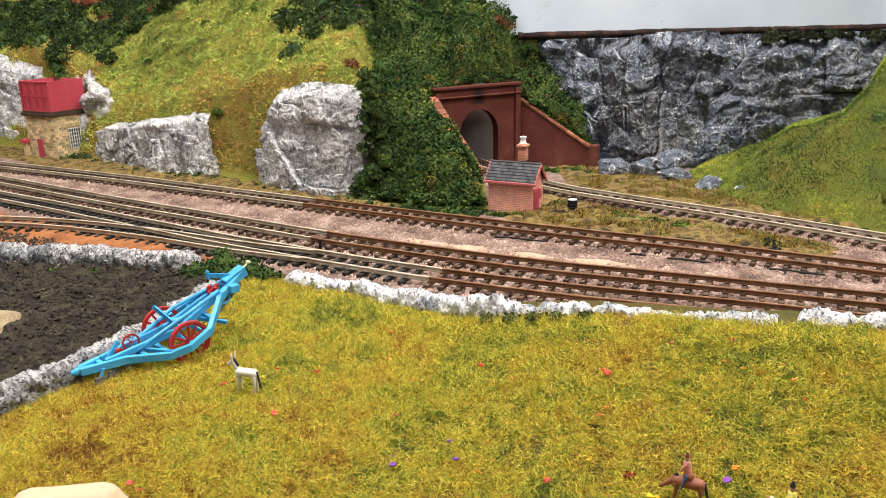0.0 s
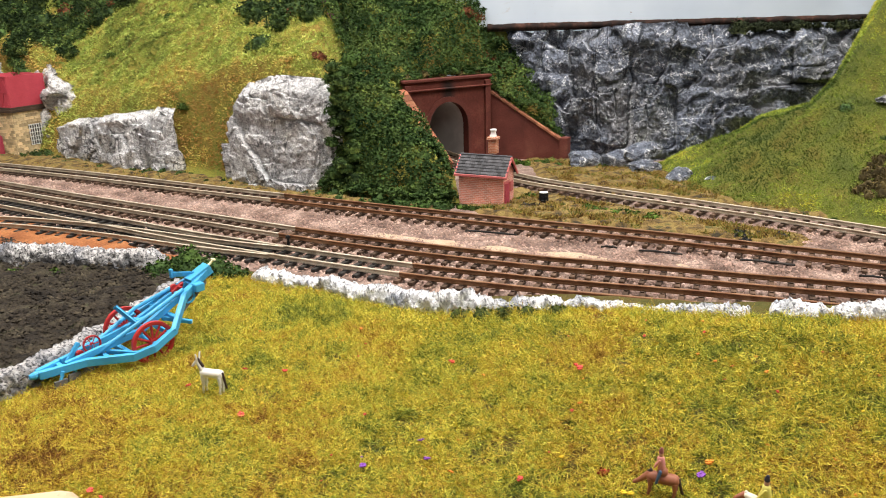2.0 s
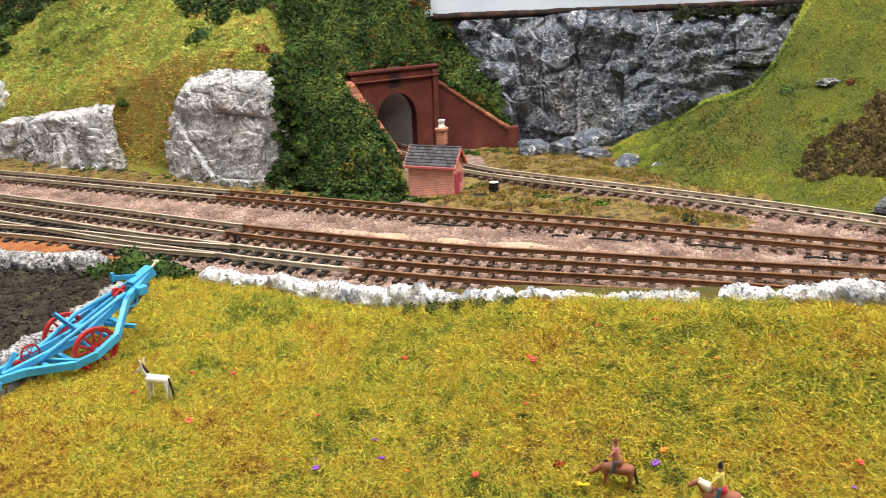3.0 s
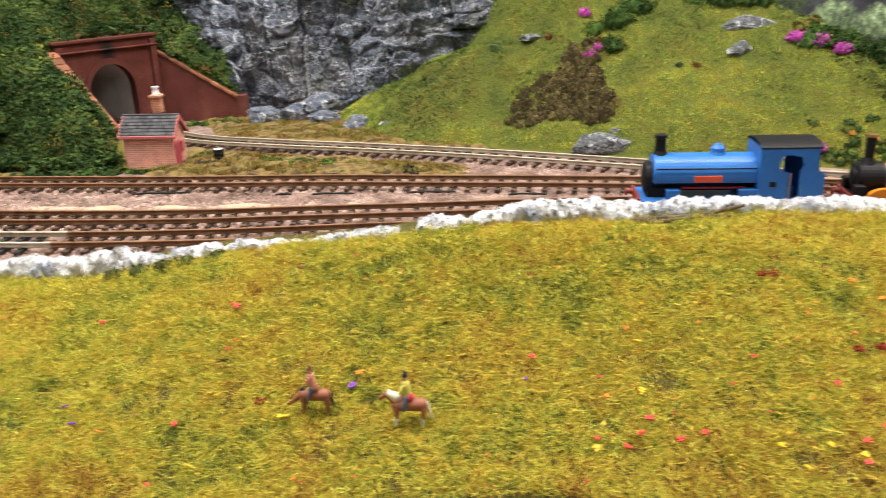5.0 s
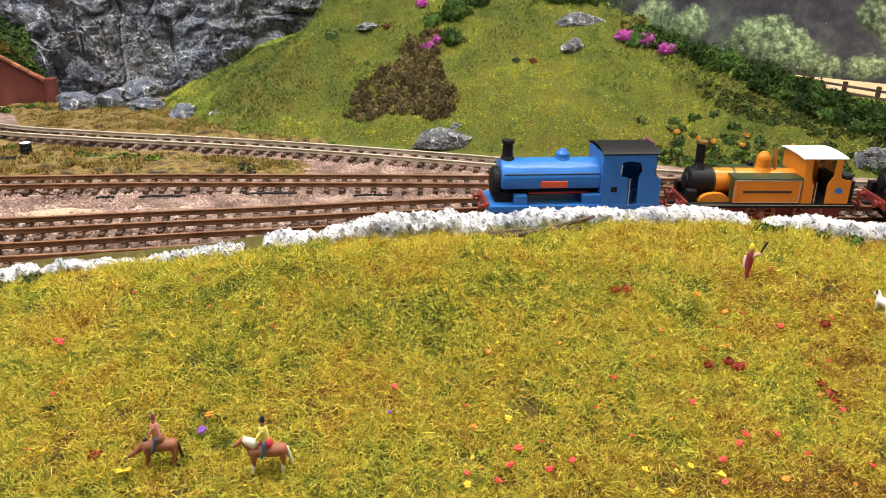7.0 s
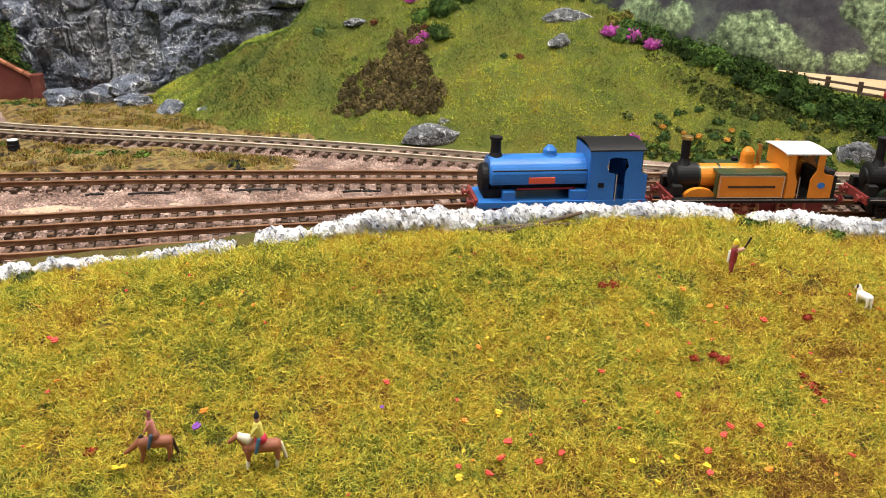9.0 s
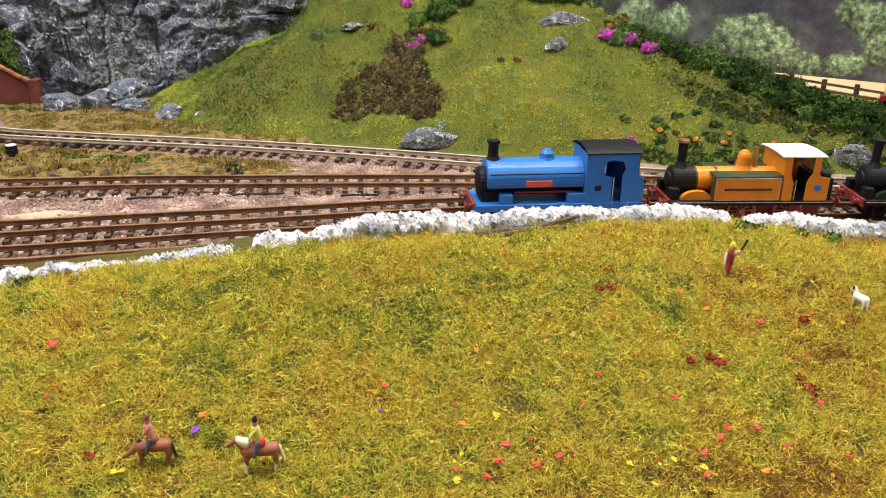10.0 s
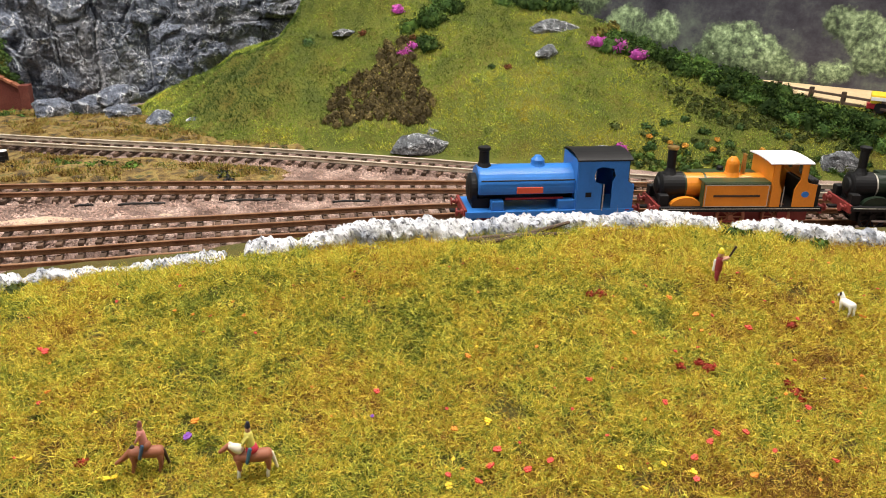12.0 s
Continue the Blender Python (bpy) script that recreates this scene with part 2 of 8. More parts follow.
M_BANKFIBRE = fibres("bank_fibre", BANK, 17, spots=BANK_SPOTS, push=2.6, own=0.3)
M_BALLAST = surface("ballast_ground", [(0.34, (0.13, 0.083, 0.066)), (0.5, (0.25, 0.17, 0.14)), (0.64, (0.37, 0.27, 0.225))], 60, 0.9, 0.55, 1100, 0.0008, 1000)
M_STONES = surface("ballast_stones", [(0.34, (0.18, 0.113, 0.088)), (0.5, (0.33, 0.218, 0.175)), (0.64, (0.47, 0.335, 0.275))], 60, 0.9, per="island")
M_EARTH = surface("rough_earth", [(0.34, (0.035, 0.028, 0.014)), (0.46, (0.15, 0.095, 0.03)), (0.56, (0.27, 0.19, 0.06)), (0.66, (0.09, 0.085, 0.026))], 110, 0.95, 0.5, 1200, 0.0009, 900)
M_SOIL = surface("ploughed_soil", [(0.34, (0.012, 0.009, 0.006)), (0.46, (0.028, 0.021, 0.014)), (0.58, (0.050, 0.041, 0.026)), (0.70, (0.042, 0.046, 0.017))], 70, 0.95, 0.5, 800, 0.0012, 700)
M_ORANGE = surface("orange_earth", [(0.3, (0.22, 0.075, 0.025)), (0.6, (0.36, 0.14, 0.05)), (0.8, (0.40, 0.22, 0.10))], 60, 0.95, 0.4, 1100, 0.0006, 1100)
M_SAND = surface("sandy_field", [(0.3, (0.55, 0.40, 0.22)), (0.7, (0.68, 0.52, 0.32))], 30, 0.95, 0.15, 600)
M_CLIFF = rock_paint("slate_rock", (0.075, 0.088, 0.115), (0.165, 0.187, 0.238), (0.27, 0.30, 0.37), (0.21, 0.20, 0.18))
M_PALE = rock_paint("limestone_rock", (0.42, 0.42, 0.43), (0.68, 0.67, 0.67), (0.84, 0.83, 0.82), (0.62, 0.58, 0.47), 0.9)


def plaster(name, grit=0.0, tint=(1, 1, 1)):
    """Whitewashed cast stone with grey patches and dark specks of grit, darker in its concave creases."""
    m, nt, b = clay(name, 0.85, 0, 0.25)
    base = ramp(nt, noise_node(nt, 45, 4, 0.6, 0.4).outputs[0], [(0.36, (0.36, 0.39, 0.45)), (0.47, (0.76, 0.77, 0.80)), (0.62, (0.90, 0.90, 0.91))]).outputs[0]
    base = mix(nt, base, tint, 1.0, "MULTIPLY")
    pits = noise_node(nt, 620, 6, 0.72, 0.1)
    fleck = ramp(nt, noise_node(nt, 150, 4, 0.7, 0.2).outputs[0], [(0.38, (0.66,) * 3), (0.50, (1,) * 3)])
    base = mix(nt, base, fleck.outputs[0], 1.0, "MULTIPLY")
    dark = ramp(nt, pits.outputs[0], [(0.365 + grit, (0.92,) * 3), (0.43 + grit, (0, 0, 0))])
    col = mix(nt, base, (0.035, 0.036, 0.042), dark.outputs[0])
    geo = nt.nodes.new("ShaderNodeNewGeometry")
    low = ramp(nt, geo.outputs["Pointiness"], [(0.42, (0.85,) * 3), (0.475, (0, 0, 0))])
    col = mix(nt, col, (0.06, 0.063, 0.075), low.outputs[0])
    link(nt, col, b.inputs["Base Color"])
    bump(nt, b, pits.outputs[0], 1.0, 0.0016)
    return m


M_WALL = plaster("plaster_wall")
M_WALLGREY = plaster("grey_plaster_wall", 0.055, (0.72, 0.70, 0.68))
def board_paint():
    """White paint with grey handling marks and small brown scuffs."""
    m, nt, b = clay("white_backboard", 0.6, 0, 0.3)
    col = ramp(nt, noise_node(nt, 9, 4, 0.6).outputs[0], [(0.35, (0.56, 0.64, 0.74)), (0.7, (0.66, 0.74, 0.83))]).outputs[0]
    smear = ramp(nt, noise_node(nt, 26, 5, 0.7, 0.4).outputs[0], [(0.63, (0, 0, 0)), (0.70, (0.45,) * 3)])
    col = mix(nt, col, (0.45, 0.40, 0.36), smear.outputs[0])
    scuff = ramp(nt, noise_node(nt, 75, 4, 0.7, 0.3).outputs[0], [(0.70, (0, 0, 0)), (0.725, (0.85,) * 3)])
    link(nt, mix(nt, col, (0.20, 0.10, 0.07), scuff.outputs[0]), b.inputs["Base Color"])
    return m


M_BOARD = board_paint()
M_BOARDEDGE = surface("raw_brown_edge", [(0.4, (0.012, 0.008, 0.007)), (0.55, (0.035, 0.017, 0.012)), (0.7, (0.10, 0.045, 0.03))], 110, 0.9, 0.3, 800)
M_BARK = surface("grey_bark", [(0.3, (0.06, 0.038, 0.028)), (0.7, (0.15, 0.105, 0.08))], 120, 0.85, 0.3, 900, 0.0003, 900)


def scene_print():
    """A flat print: dim woodland with round paler trees before it."""
    m, nt, b = clay("woodland_print", 0.9, 0, 0.05)
    co = nt.nodes.new("ShaderNodeTexCoord")
    warp = noise_node(nt, 120, 7, 0.75)
    add = nt.nodes.new("ShaderNodeVectorMath")
    add.operation = "MULTIPLY_ADD"
    add.inputs[1].default_value = (0.018, 0.018, 0.018)
    link(nt, warp.outputs[1], add.inputs[0])
    link(nt, co.outputs["Object"], add.inputs[2])
    dim = ramp(nt, noise_node(nt, 22, 7, 0.72).outputs[0], [(0.36, (0.034, 0.032, 0.043)), (0.52, (0.075, 0.073, 0.088)), (0.62, (0.12, 0.135, 0.125)), (0.74, (0.20, 0.24, 0.19))]).outputs[0]
    col = dim
    for k, (x, z, r) in enumerate(PRINT_TREES):
        d = nt.nodes.new("ShaderNodeVectorMath")
        d.operation = "DISTANCE"
        d.inputs[1].default_value = (x + 0.009, 0.009, z + 0.009)
        link(nt, add.outputs[0], d.inputs[0])
        f = ramp(nt, d.outputs["Value"], [(r * 0.97, (1, 1, 1)), (r * 1.02, (0, 0, 0))])
        s = 1.05 + 0.14 * (k % 4)
        tone = ramp(nt, noise_node(nt, 150 + 7 * k, 8, 0.70).outputs[0], [(0.38, (0.05 * s, 0.06 * s, 0.045 * s)), (0.48, (0.11 * s, 0.15 * s, 0.085 * s)), (0.57, (0.22 * s, 0.29 * s, 0.16 * s)), (0.68, (0.42 * s, 0.50 * s, 0.32 * s))])
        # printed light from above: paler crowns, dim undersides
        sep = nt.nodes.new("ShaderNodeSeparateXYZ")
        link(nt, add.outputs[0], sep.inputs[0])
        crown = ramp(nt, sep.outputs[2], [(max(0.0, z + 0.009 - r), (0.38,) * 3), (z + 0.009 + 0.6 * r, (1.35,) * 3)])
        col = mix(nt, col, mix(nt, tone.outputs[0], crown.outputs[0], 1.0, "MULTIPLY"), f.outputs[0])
    fleck = ramp(nt, noise_node(nt, 160, 2, 0.5).outputs[0], [(0.755, (0, 0, 0)), (0.77, (0.8,) * 3)])
    link(nt, mix(nt, col, (0.7, 0.72, 0.7), fleck.outputs[0]), b.inputs["Base Color"])
    return m


PRINT_TREES = [(0.23, 0.09, 0.02), (0.29, 0.10, 0.02), (0.328, 0.068, 0.020), (0.362, 0.072, 0.0145), (0.400, 0.052, 0.015), (0.412, 0.064, 0.016), (0.428, 0.062, 0.021), (0.446, 0.056, 0.019), (0.460, 0.048, 0.012), (0.476, 0.044, 0.008), (0.497, 0.046, 0.008), (0.508, 0.049, 0.010), (0.502, 0.088, 0.013), (0.520, 0.080, 0.018), (0.526, 0.062, 0.014), (0.546, 0.07, 0.022), (0.60, 0.07, 0.04), (0.66, 0.06, 0.03)]
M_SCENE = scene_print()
M_ROOM = surface("room_wall", [(0.4, (0.20, 0.195, 0.185)), (0.6, (0.25, 0.245, 0.235))], 1.5, 0.9)
M_SLEEPER = surface("sleeper_brown", [(0.3, (0.060, 0.036, 0.024)), (0.7, (0.13, 0.08, 0.052))], 150, 0.85, 0.3, 1500, per="object")
M_SLEEPERK = surface("sleeper_black", [(0.3, (0.014, 0.013, 0.012)), (0.7, (0.04, 0.036, 0.032))], 150, 0.7, 0.3, 1500, per="object")
M_RUST = surface("rusty_rail", [(0.3, (0.15, 0.062, 0.026)), (0.55, (0.25, 0.122, 0.056)), (0.8, (0.36, 0.22, 0.125))], 90, 0.6, 0.3, 1500, metal=0.1, spec=0.4)
M_STEEL = surface("worn_rail", [(0.3, (0.40, 0.32, 0.23)), (0.55, (0.58, 0.50, 0.38)), (0.8, (0.72, 0.65, 0.52))], 90, 0.45, 0.3, 1500, metal=0.2, spec=0.5)
M_IVY = blades("ivy_leaf", [(0.34, (0.020, 0.042, 0.015)), (0.47, (0.042, 0.078, 0.025)), (0.57, (0.072, 0.118, 0.035)), (0.68, (0.12, 0.165, 0.048))], 34, 0.4)
M_DARKBUSH = blades("dark_bush", [(0.34, (0.016, 0.028, 0.015)), (0.47, (0.038, 0.068, 0.026)), (0.56, (0.08, 0.12, 0.038)), (0.66, (0.16, 0.20, 0.06))], 48, 0.5, own=0.55)
M_GREENBUSH = blades("green_bush", [(0.3, (0.036, 0.066, 0.017)), (0.55, (0.075, 0.125, 0.028)), (0.75, (0.15, 0.195, 0.05))], 60, 0.4, own=0.4)
M_BROWNBUSH = blades("brown_heather", [(0.36, (0.06, 0.046, 0.020)), (0.5, (0.14, 0.11, 0.05)), (0.64, (0.24, 0.195, 0.095))], 150, 0.45, own=0.5)
M_REDBUSH = blades("russet_bush", [(0.3, (0.10, 0.035, 0.02)), (0.6, (0.20, 0.075, 0.04))], 80, 0.4)
M_PINK = blades("pink_blossom", [(0.3, (0.42, 0.06, 0.34)), (0.6, (0.62, 0.13, 0.52))], 200, 0.35)
M_BRICKRED = surface("dark_brick", [(0.3, (0.085, 0.022, 0.016)), (0.55, (0.13, 0.034, 0.024)), (0.8, (0.19, 0.065, 0.046))], 40, 0.8, 0.25, 900, 0.00025, 1200)


def sooted(name):
    """Dark red brick with a smoke stain that rises over the arch."""
    m, nt, b = clay(name, 0.8, 0, 0.25)
    col = ramp(nt, noise_node(nt, 40, 4, 0.6).outputs[0], [(0.3, (0.085, 0.022, 0.016)), (0.55, (0.13, 0.034, 0.024)), (0.8, (0.19, 0.065, 0.046))]).outputs[0]
    g = ramp(nt, noise_node(nt, 500, 4, 0.6).outputs[0], [(0.3, (0.75,) * 3), (0.7, (1.15,) * 3)])
    col = mix(nt, col, g.outputs[0], 1.0, "MULTIPLY")
    co, d = nt.nodes.new("ShaderNodeTexCoord"), nt.nodes.new("ShaderNodeVectorMath")
    d.operation = "DISTANCE"
    squash = nt.nodes.new("ShaderNodeVectorMath")
    squash.operation = "MULTIPLY"
    squash.inputs[1].default_value = (1.9, 1.0, 0.62)
    link(nt, co.outputs["Object"], squash.inputs[0])
    link(nt, squash.outputs[0], d.inputs[0])
    d.inputs[1].default_value = (0.047 * 1.9, 0.0, 0.066 * 0.62)
    stain = ramp(nt, d.outputs["Value"], [(0.004, (0.92,) * 3), (0.019, (0, 0, 0))])
    link(nt, mix(nt, col, (0.018, 0.015, 0.014), stain.outputs[0]), b.inputs["Base Color"])
    bump(nt, b, noise_node(nt, 1200, 4).outputs[0], 1.0, 0.00025)
    return m


M_SOOTBRICK = sooted("sooted_brick")
M_COPING = surface("brick_coping", [(0.3, (0.26, 0.09, 0.05)), (0.7, (0.40, 0.17, 0.09))], 90, 0.85, 0.3, 900, per="object")
M_SOOT = surface("sooty_lining", [(0.3, (0.36, 0.345, 0.335)), (0.7, (0.48, 0.465, 0.45))], 60, 0.9)
M_GREYSTEP = surface("grey_tunnel_side", [(0.3, (0.42, 0.40, 0.39)), (0.7, (0.55, 0.53, 0.51))], 50, 0.8)
M_HUTBRICK = surface("pink_brick", [(0.3, (0.66, 0.215, 0.16)), (0.7, (0.80, 0.32, 0.24))], 200, 0.8, 0.2, 1500, per="object")
M_HUTMORTAR = surface("pale_mortar", [(0.3, (0.60, 0.30, 0.24)), (0.7, (0.70, 0.40, 0.32))], 200, 0.9)
M_SLATE = surface("slate_tile", [(0.3, (0.05, 0.052, 0.058)), (0.7, (0.10, 0.10, 0.108))], 150, 0.7, 0.2, 1500, per="object")
M_HUTTRIM = surface("pink_paint", [(0.3, (0.50, 0.12, 0.12)), (0.7, (0.60, 0.17, 0.16))], 150, 0.6, 0.15, 900)
M_HUTDOOR = surface("crimson_door_paint", [(0.3, (0.42, 0.05, 0.09)), (0.7, (0.52, 0.08, 0.12))], 150, 0.6, 0.15, 900)
M_TANKRED = surface("tank_red_paint", [(0.3, (0.44, 0.05, 0.075)), (0.7, (0.52, 0.075, 0.10))], 60, 0.5, 0.12, 900)
M_BUFF = surface("buff_stone", [(0.3, (0.598, 0.437, 0.230)), (0.55, (0.713, 0.552, 0.322)), (0.8, (0.805, 0.667, 0.437))], 120, 0.85, 0.2, 1500, per="object")
M_BUFFJOINT = surface("buff_mortar", [(0.3, (0.36, 0.26, 0.13)), (0.7, (0.44, 0.33, 0.18))], 120, 0.9)
M_DARKTIMBER = surface("dark_timber", [(0.3, (0.035, 0.022, 0.015)), (0.7, (0.09, 0.055, 0.035))], 150, 0.75, 0.2, 1200)
M_WHITE = surface("white_paint", [(0.3, (0.74, 0.74, 0.72)), (0.7, (0.82, 0.82, 0.80))], 120, 0.5)
M_BLACKGLASS = surface("dark_pane", [(0.3, (0.015, 0.016, 0.018)), (0.7, (0.03, 0.03, 0.032))], 60, 0.15, spec=0.5)


# ---- mesh helpers ----
def finish(name, me, material, parent=None, label="", smooth_shade=False):
    if material:
        me.materials.append(material)
    if smooth_shade:
        me.polygons.foreach_set("use_smooth", [True] * len(me.polygons))
    ob = new(name, me)
    if parent:
        ob.parent = parent
    if label:
        ob["label"] = label
    return ob


def from_arrays(name, verts, faces, material, parent=None, label="", smooth_shade=False):
    """One mesh from vertex rows and face rows of one length."""
    verts, faces = np.asarray(verts, np.float32), np.asarray(faces, np.int32)
    me = bpy.data.meshes.new(name)
    n, k = faces.shape
    me.vertices.add(len(verts))
    me.vertices.foreach_set("co", verts.ravel())
    me.loops.add(n * k)
    me.loops.foreach_set("vertex_index", faces.ravel())
    me.polygons.add(n)
    me.polygons.foreach_set("loop_start", np.arange(n, dtype=np.int32) * k)
    me.update(calc_edges=True)
    return finish(name, me, material, parent, label, smooth_shade)


def part(name, bm, material, parent=None, label="", smooth_shade=False):
    """Links a bmesh as one mesh object under a thing or a part."""
    me = bpy.data.meshes.new(name)
    bm.normal_update()
    bm.to_mesh(me)
    bm.free()
    return finish(name, me, material, parent, label, smooth_shade)


def thing(name, m, label, category, group="", kind=""):
    ob = new(name)
    ob.matrix_world = m
    ob.empty_display_size = 0.01
    return tagged(ob, label, category, group, kind)


def grid_faces(nu, nv):
    i, j = np.meshgrid(np.arange(nu - 1), np.arange(nv - 1), indexing="ij")
    a = (i * nv + j).ravel()
    return np.stack([a, a + nv, a + nv + 1, a + 1], 1)


def box(bm, c, s, bevel=0.0, turn=None, taper=1.0):
    """A box of size s round c; taper shrinks its top; turn: a rotation matrix about c."""
    made = bmesh.ops.create_cube(bm, size=1.0)["verts"]
    for v in made:
        k = taper if v.co.z > 0 else 1.0
        v.co = Vector((v.co.x * s[0] * k, v.co.y * s[1] * k, v.co.z * s[2]))
        if turn:
            v.co = turn @ v.co
        v.co += Vector(c)
    if bevel:
        edges = list({e for v in made for e in v.link_edges})
        bmesh.ops.bevel(bm, geom=edges, offset=bevel, segments=2, affect="EDGES", profile=0.5)
    return bm


def rod(bm, p, q, r, r2=None, seg=12):
    """A round bar from p to q."""
    p, q = Vector(p), Vector(q)
    made = bmesh.ops.create_cone(bm, cap_ends=True, segments=seg, radius1=r, radius2=r if r2 is None else r2, depth=(q - p).length)["verts"]
    turn = (q - p).to_track_quat("Z", "Y").to_matrix()
    for v in made:
        v.co = turn @ v.co + (p + q) / 2
    return bm


def turned(bm, profile, seg=20, centre=(0, 0, 0), axis="Z"):
    """A turned body from (radius, height) rows."""
    rings = []
    for r, h in profile:
        ring = []
        for k in range(seg):
            a = 2 * math.pi * k / seg
            x, y, z = r * math.cos(a), r * math.sin(a), h
            v = {"Z": (x, y, z), "X": (z, x, y), "Y": (x, z, y)}[axis]
            ring.append(bm.verts.new(Vector(v) + Vector(centre)))
        rings.append(ring)
    for a, b in zip(rings[:-1], rings[1:]):
        for k in range(seg):
            bm.faces.new((a[k], a[(k + 1) % seg], b[(k + 1) % seg], b[k]))
    bm.faces.new(rings[0][::-1])
    bm.faces.new(rings[-1])
    bmesh.ops.recalc_face_normals(bm, faces=bm.faces)
    return bm


def prism(bm, outline, depth, at=0.0):
    """An outline in x and z, pushed along y from at to at + depth."""
    a = [bm.verts.new((x, at, z)) for x, z in outline]
    b = [bm.verts.new((x, at + depth, z)) for x, z in outline]
    bm.faces.new(a)
    bm.faces.new(b[::-1])
    for i in range(len(outline)):
        j = (i + 1) % len(outline)
        bm.faces.new((a[i], b[i], b[j], a[j]))
    bmesh.ops.recalc_face_normals(bm, faces=bm.faces)
    return bm


def tufts(name, roots, normals, length, width, lean, material, rng, parent=None, label="", bent=False):
    """Many fibres, each a slim triangle, or two bent over, that leans its own way."""
    n = len(roots)
    d = normals + rng.normal(0, lean, (n, 3))
    if bent:
        d[:, 2] = np.abs(d[:, 2]) * 0.55
    d /= np.linalg.norm(d, axis=1, keepdims=True)
    side = np.cross(d, rng.normal(0, 1, (n, 3)))
    side /= np.linalg.norm(side, axis=1, keepdims=True)
    ln = (length * rng.uniform(0.55, 1.25, n))[:, None]
    w = (width * rng.uniform(0.6, 1.3, n))[:, None]
    if bent:
        tip = d * 0.55 + rng.normal(0, 0.55, (n, 3)) - normals * 0.35
        mid = roots + d * ln * 0.5
        v = np.stack([roots, mid - side * w / 2, mid + side * w / 2, mid + tip * ln * 0.55], 1).reshape(-1, 3)
        k = 4 * np.arange(n)[:, None]
        f = np.concatenate([k + np.array([0, 1, 2]), k + np.array([2, 1, 3])])
        return from_arrays(name, v, f, material, parent, label)
    v = np.stack([roots - side * w / 2, roots + side * w / 2, roots + d * ln], 1).reshape(-1, 3)
    return from_arrays(name, v, np.arange(3 * n).reshape(-1, 3), material, parent, label)


def crumbs(centres, size, rng, flat=1.0):
    """Small irregular lumps (the faces that show): vertex and face rows."""
    n = len(centres)
    base = np.array([[1, 0, 0], [-1, 0, 0], [0, 1, 0], [0, -1, 0], [0, 0, 1], [0, 0, -1]], float)
    tri = np.array([[0, 2, 4], [2, 1, 4], [1, 3, 4], [3, 0, 4]])
    a = rng.uniform(0, 2 * np.pi, n)
    s = (size * rng.uniform(0.5, 1.3, n))[:, None, None]
    v = base[None] * (1 + rng.uniform(-0.35, 0.35, (n, 6, 3))) + rng.uniform(-0.3, 0.3, (n, 6, 3))
    v[:, :, 2] *= flat
    c, q = np.cos(a)[:, None], np.sin(a)[:, None]
    x, y = v[:, :, 0] * c - v[:, :, 1] * q, v[:, :, 0] * q + v[:, :, 1] * c
    v = np.stack([x, y, v[:, :, 2]], 2) * s + centres[:, None]
    f = (tri[None] + 6 * np.arange(n)[:, None, None]).reshape(-1, 3)
    return v.reshape(-1, 3), f


def leaf_rows(centres, normals, size, rng, open_=0.8):
    n = len(centres)
    d = normals + rng.normal(0, open_, (n, 3))
    d /= np.linalg.norm(d, axis=1, keepdims=True)
    u = np.cross(d, rng.normal(0, 1, (n, 3)))
    u /= np.linalg.norm(u, axis=1, keepdims=True)
    w = np.cross(d, u)
    s = (size * rng.uniform(0.5, 1.35, n))[:, None]
    v = np.stack([centres - u * s, centres + w * s * 0.7 + d * s * 0.35, centres + u * s, centres - w * s * 0.7 + d * s * 0.35], 1).reshape(-1, 3)
    k = 4 * np.arange(n)[:, None]
    return v, np.concatenate([k + np.array([0, 1, 2]), k + np.array([0, 2, 3])])


def leaves(name, centres, normals, size, material, rng, parent=None, label="", open_=0.8):
    """Many small folded leaves (two triangles each) round the given points."""
    v, f = leaf_rows(centres, normals, size, rng, open_)
    return from_arrays(name, v, f, material, parent, label)


# ---- an unseen room added round the layout, greyed to cut bounced light ----
def room():
    for name, c, s in (("wall_north", (0, 2.4, 0.4), (5.4, 0.1, 2.7)), ("wall_south", (0, -3.0, 0.4), (5.4, 0.1, 2.7)),
                       ("wall_west", (-2.65, -0.3, 0.4), (0.1, 5.3, 2.7)), ("wall_east", (2.65, -0.3, 0.4), (0.1, 5.3, 2.7)),
                       ("floor", (0, -0.3, -0.98), (5.4, 5.5, 0.06)), ("ceiling", (0, -0.3, 1.62), (5.2, 5.2, 0.06))):
        tagged(part(name, box(bmesh.new(), c, s), M_ROOM), "plain grey room surface, unseen", name.split("_")[0], kind="structure")


room()

# ---- plan of the layout ----
# the field wall runs along E from W0; D counts from it towards the near edge
W0, E, N = np.array([-0.097, 0.451]), np.array([0.864, -0.504]), np.array([-0.504, -0.864])


def field_z(x, y):
    u = (x - W0[0]) * E[0] + (y - W0[1]) * E[1]
    d = (x - W0[0]) * N[0] + (y - W0[1]) * N[1]
    rise = 0.031 * smooth(0.05, 0.36, u) + 0.0030 * smooth(0.36, 0.44, u) * smooth(0.034, 0.0, d) * smooth(0.55, 0.50, u)
    fall = (0.05 + 0.27 * smooth(0.02, 0.3, u)) * np.clip(d - 0.02 - 0.02 * smooth(0.35, 0.5, u), 0, 0.22)
    p = np.stack([x * 14, y * 14, x * 0], -1).reshape(-1, 3)
    return rise - fall - 0.002 + 0.003 * (vnoise(p, 5).reshape(np.shape(x)))


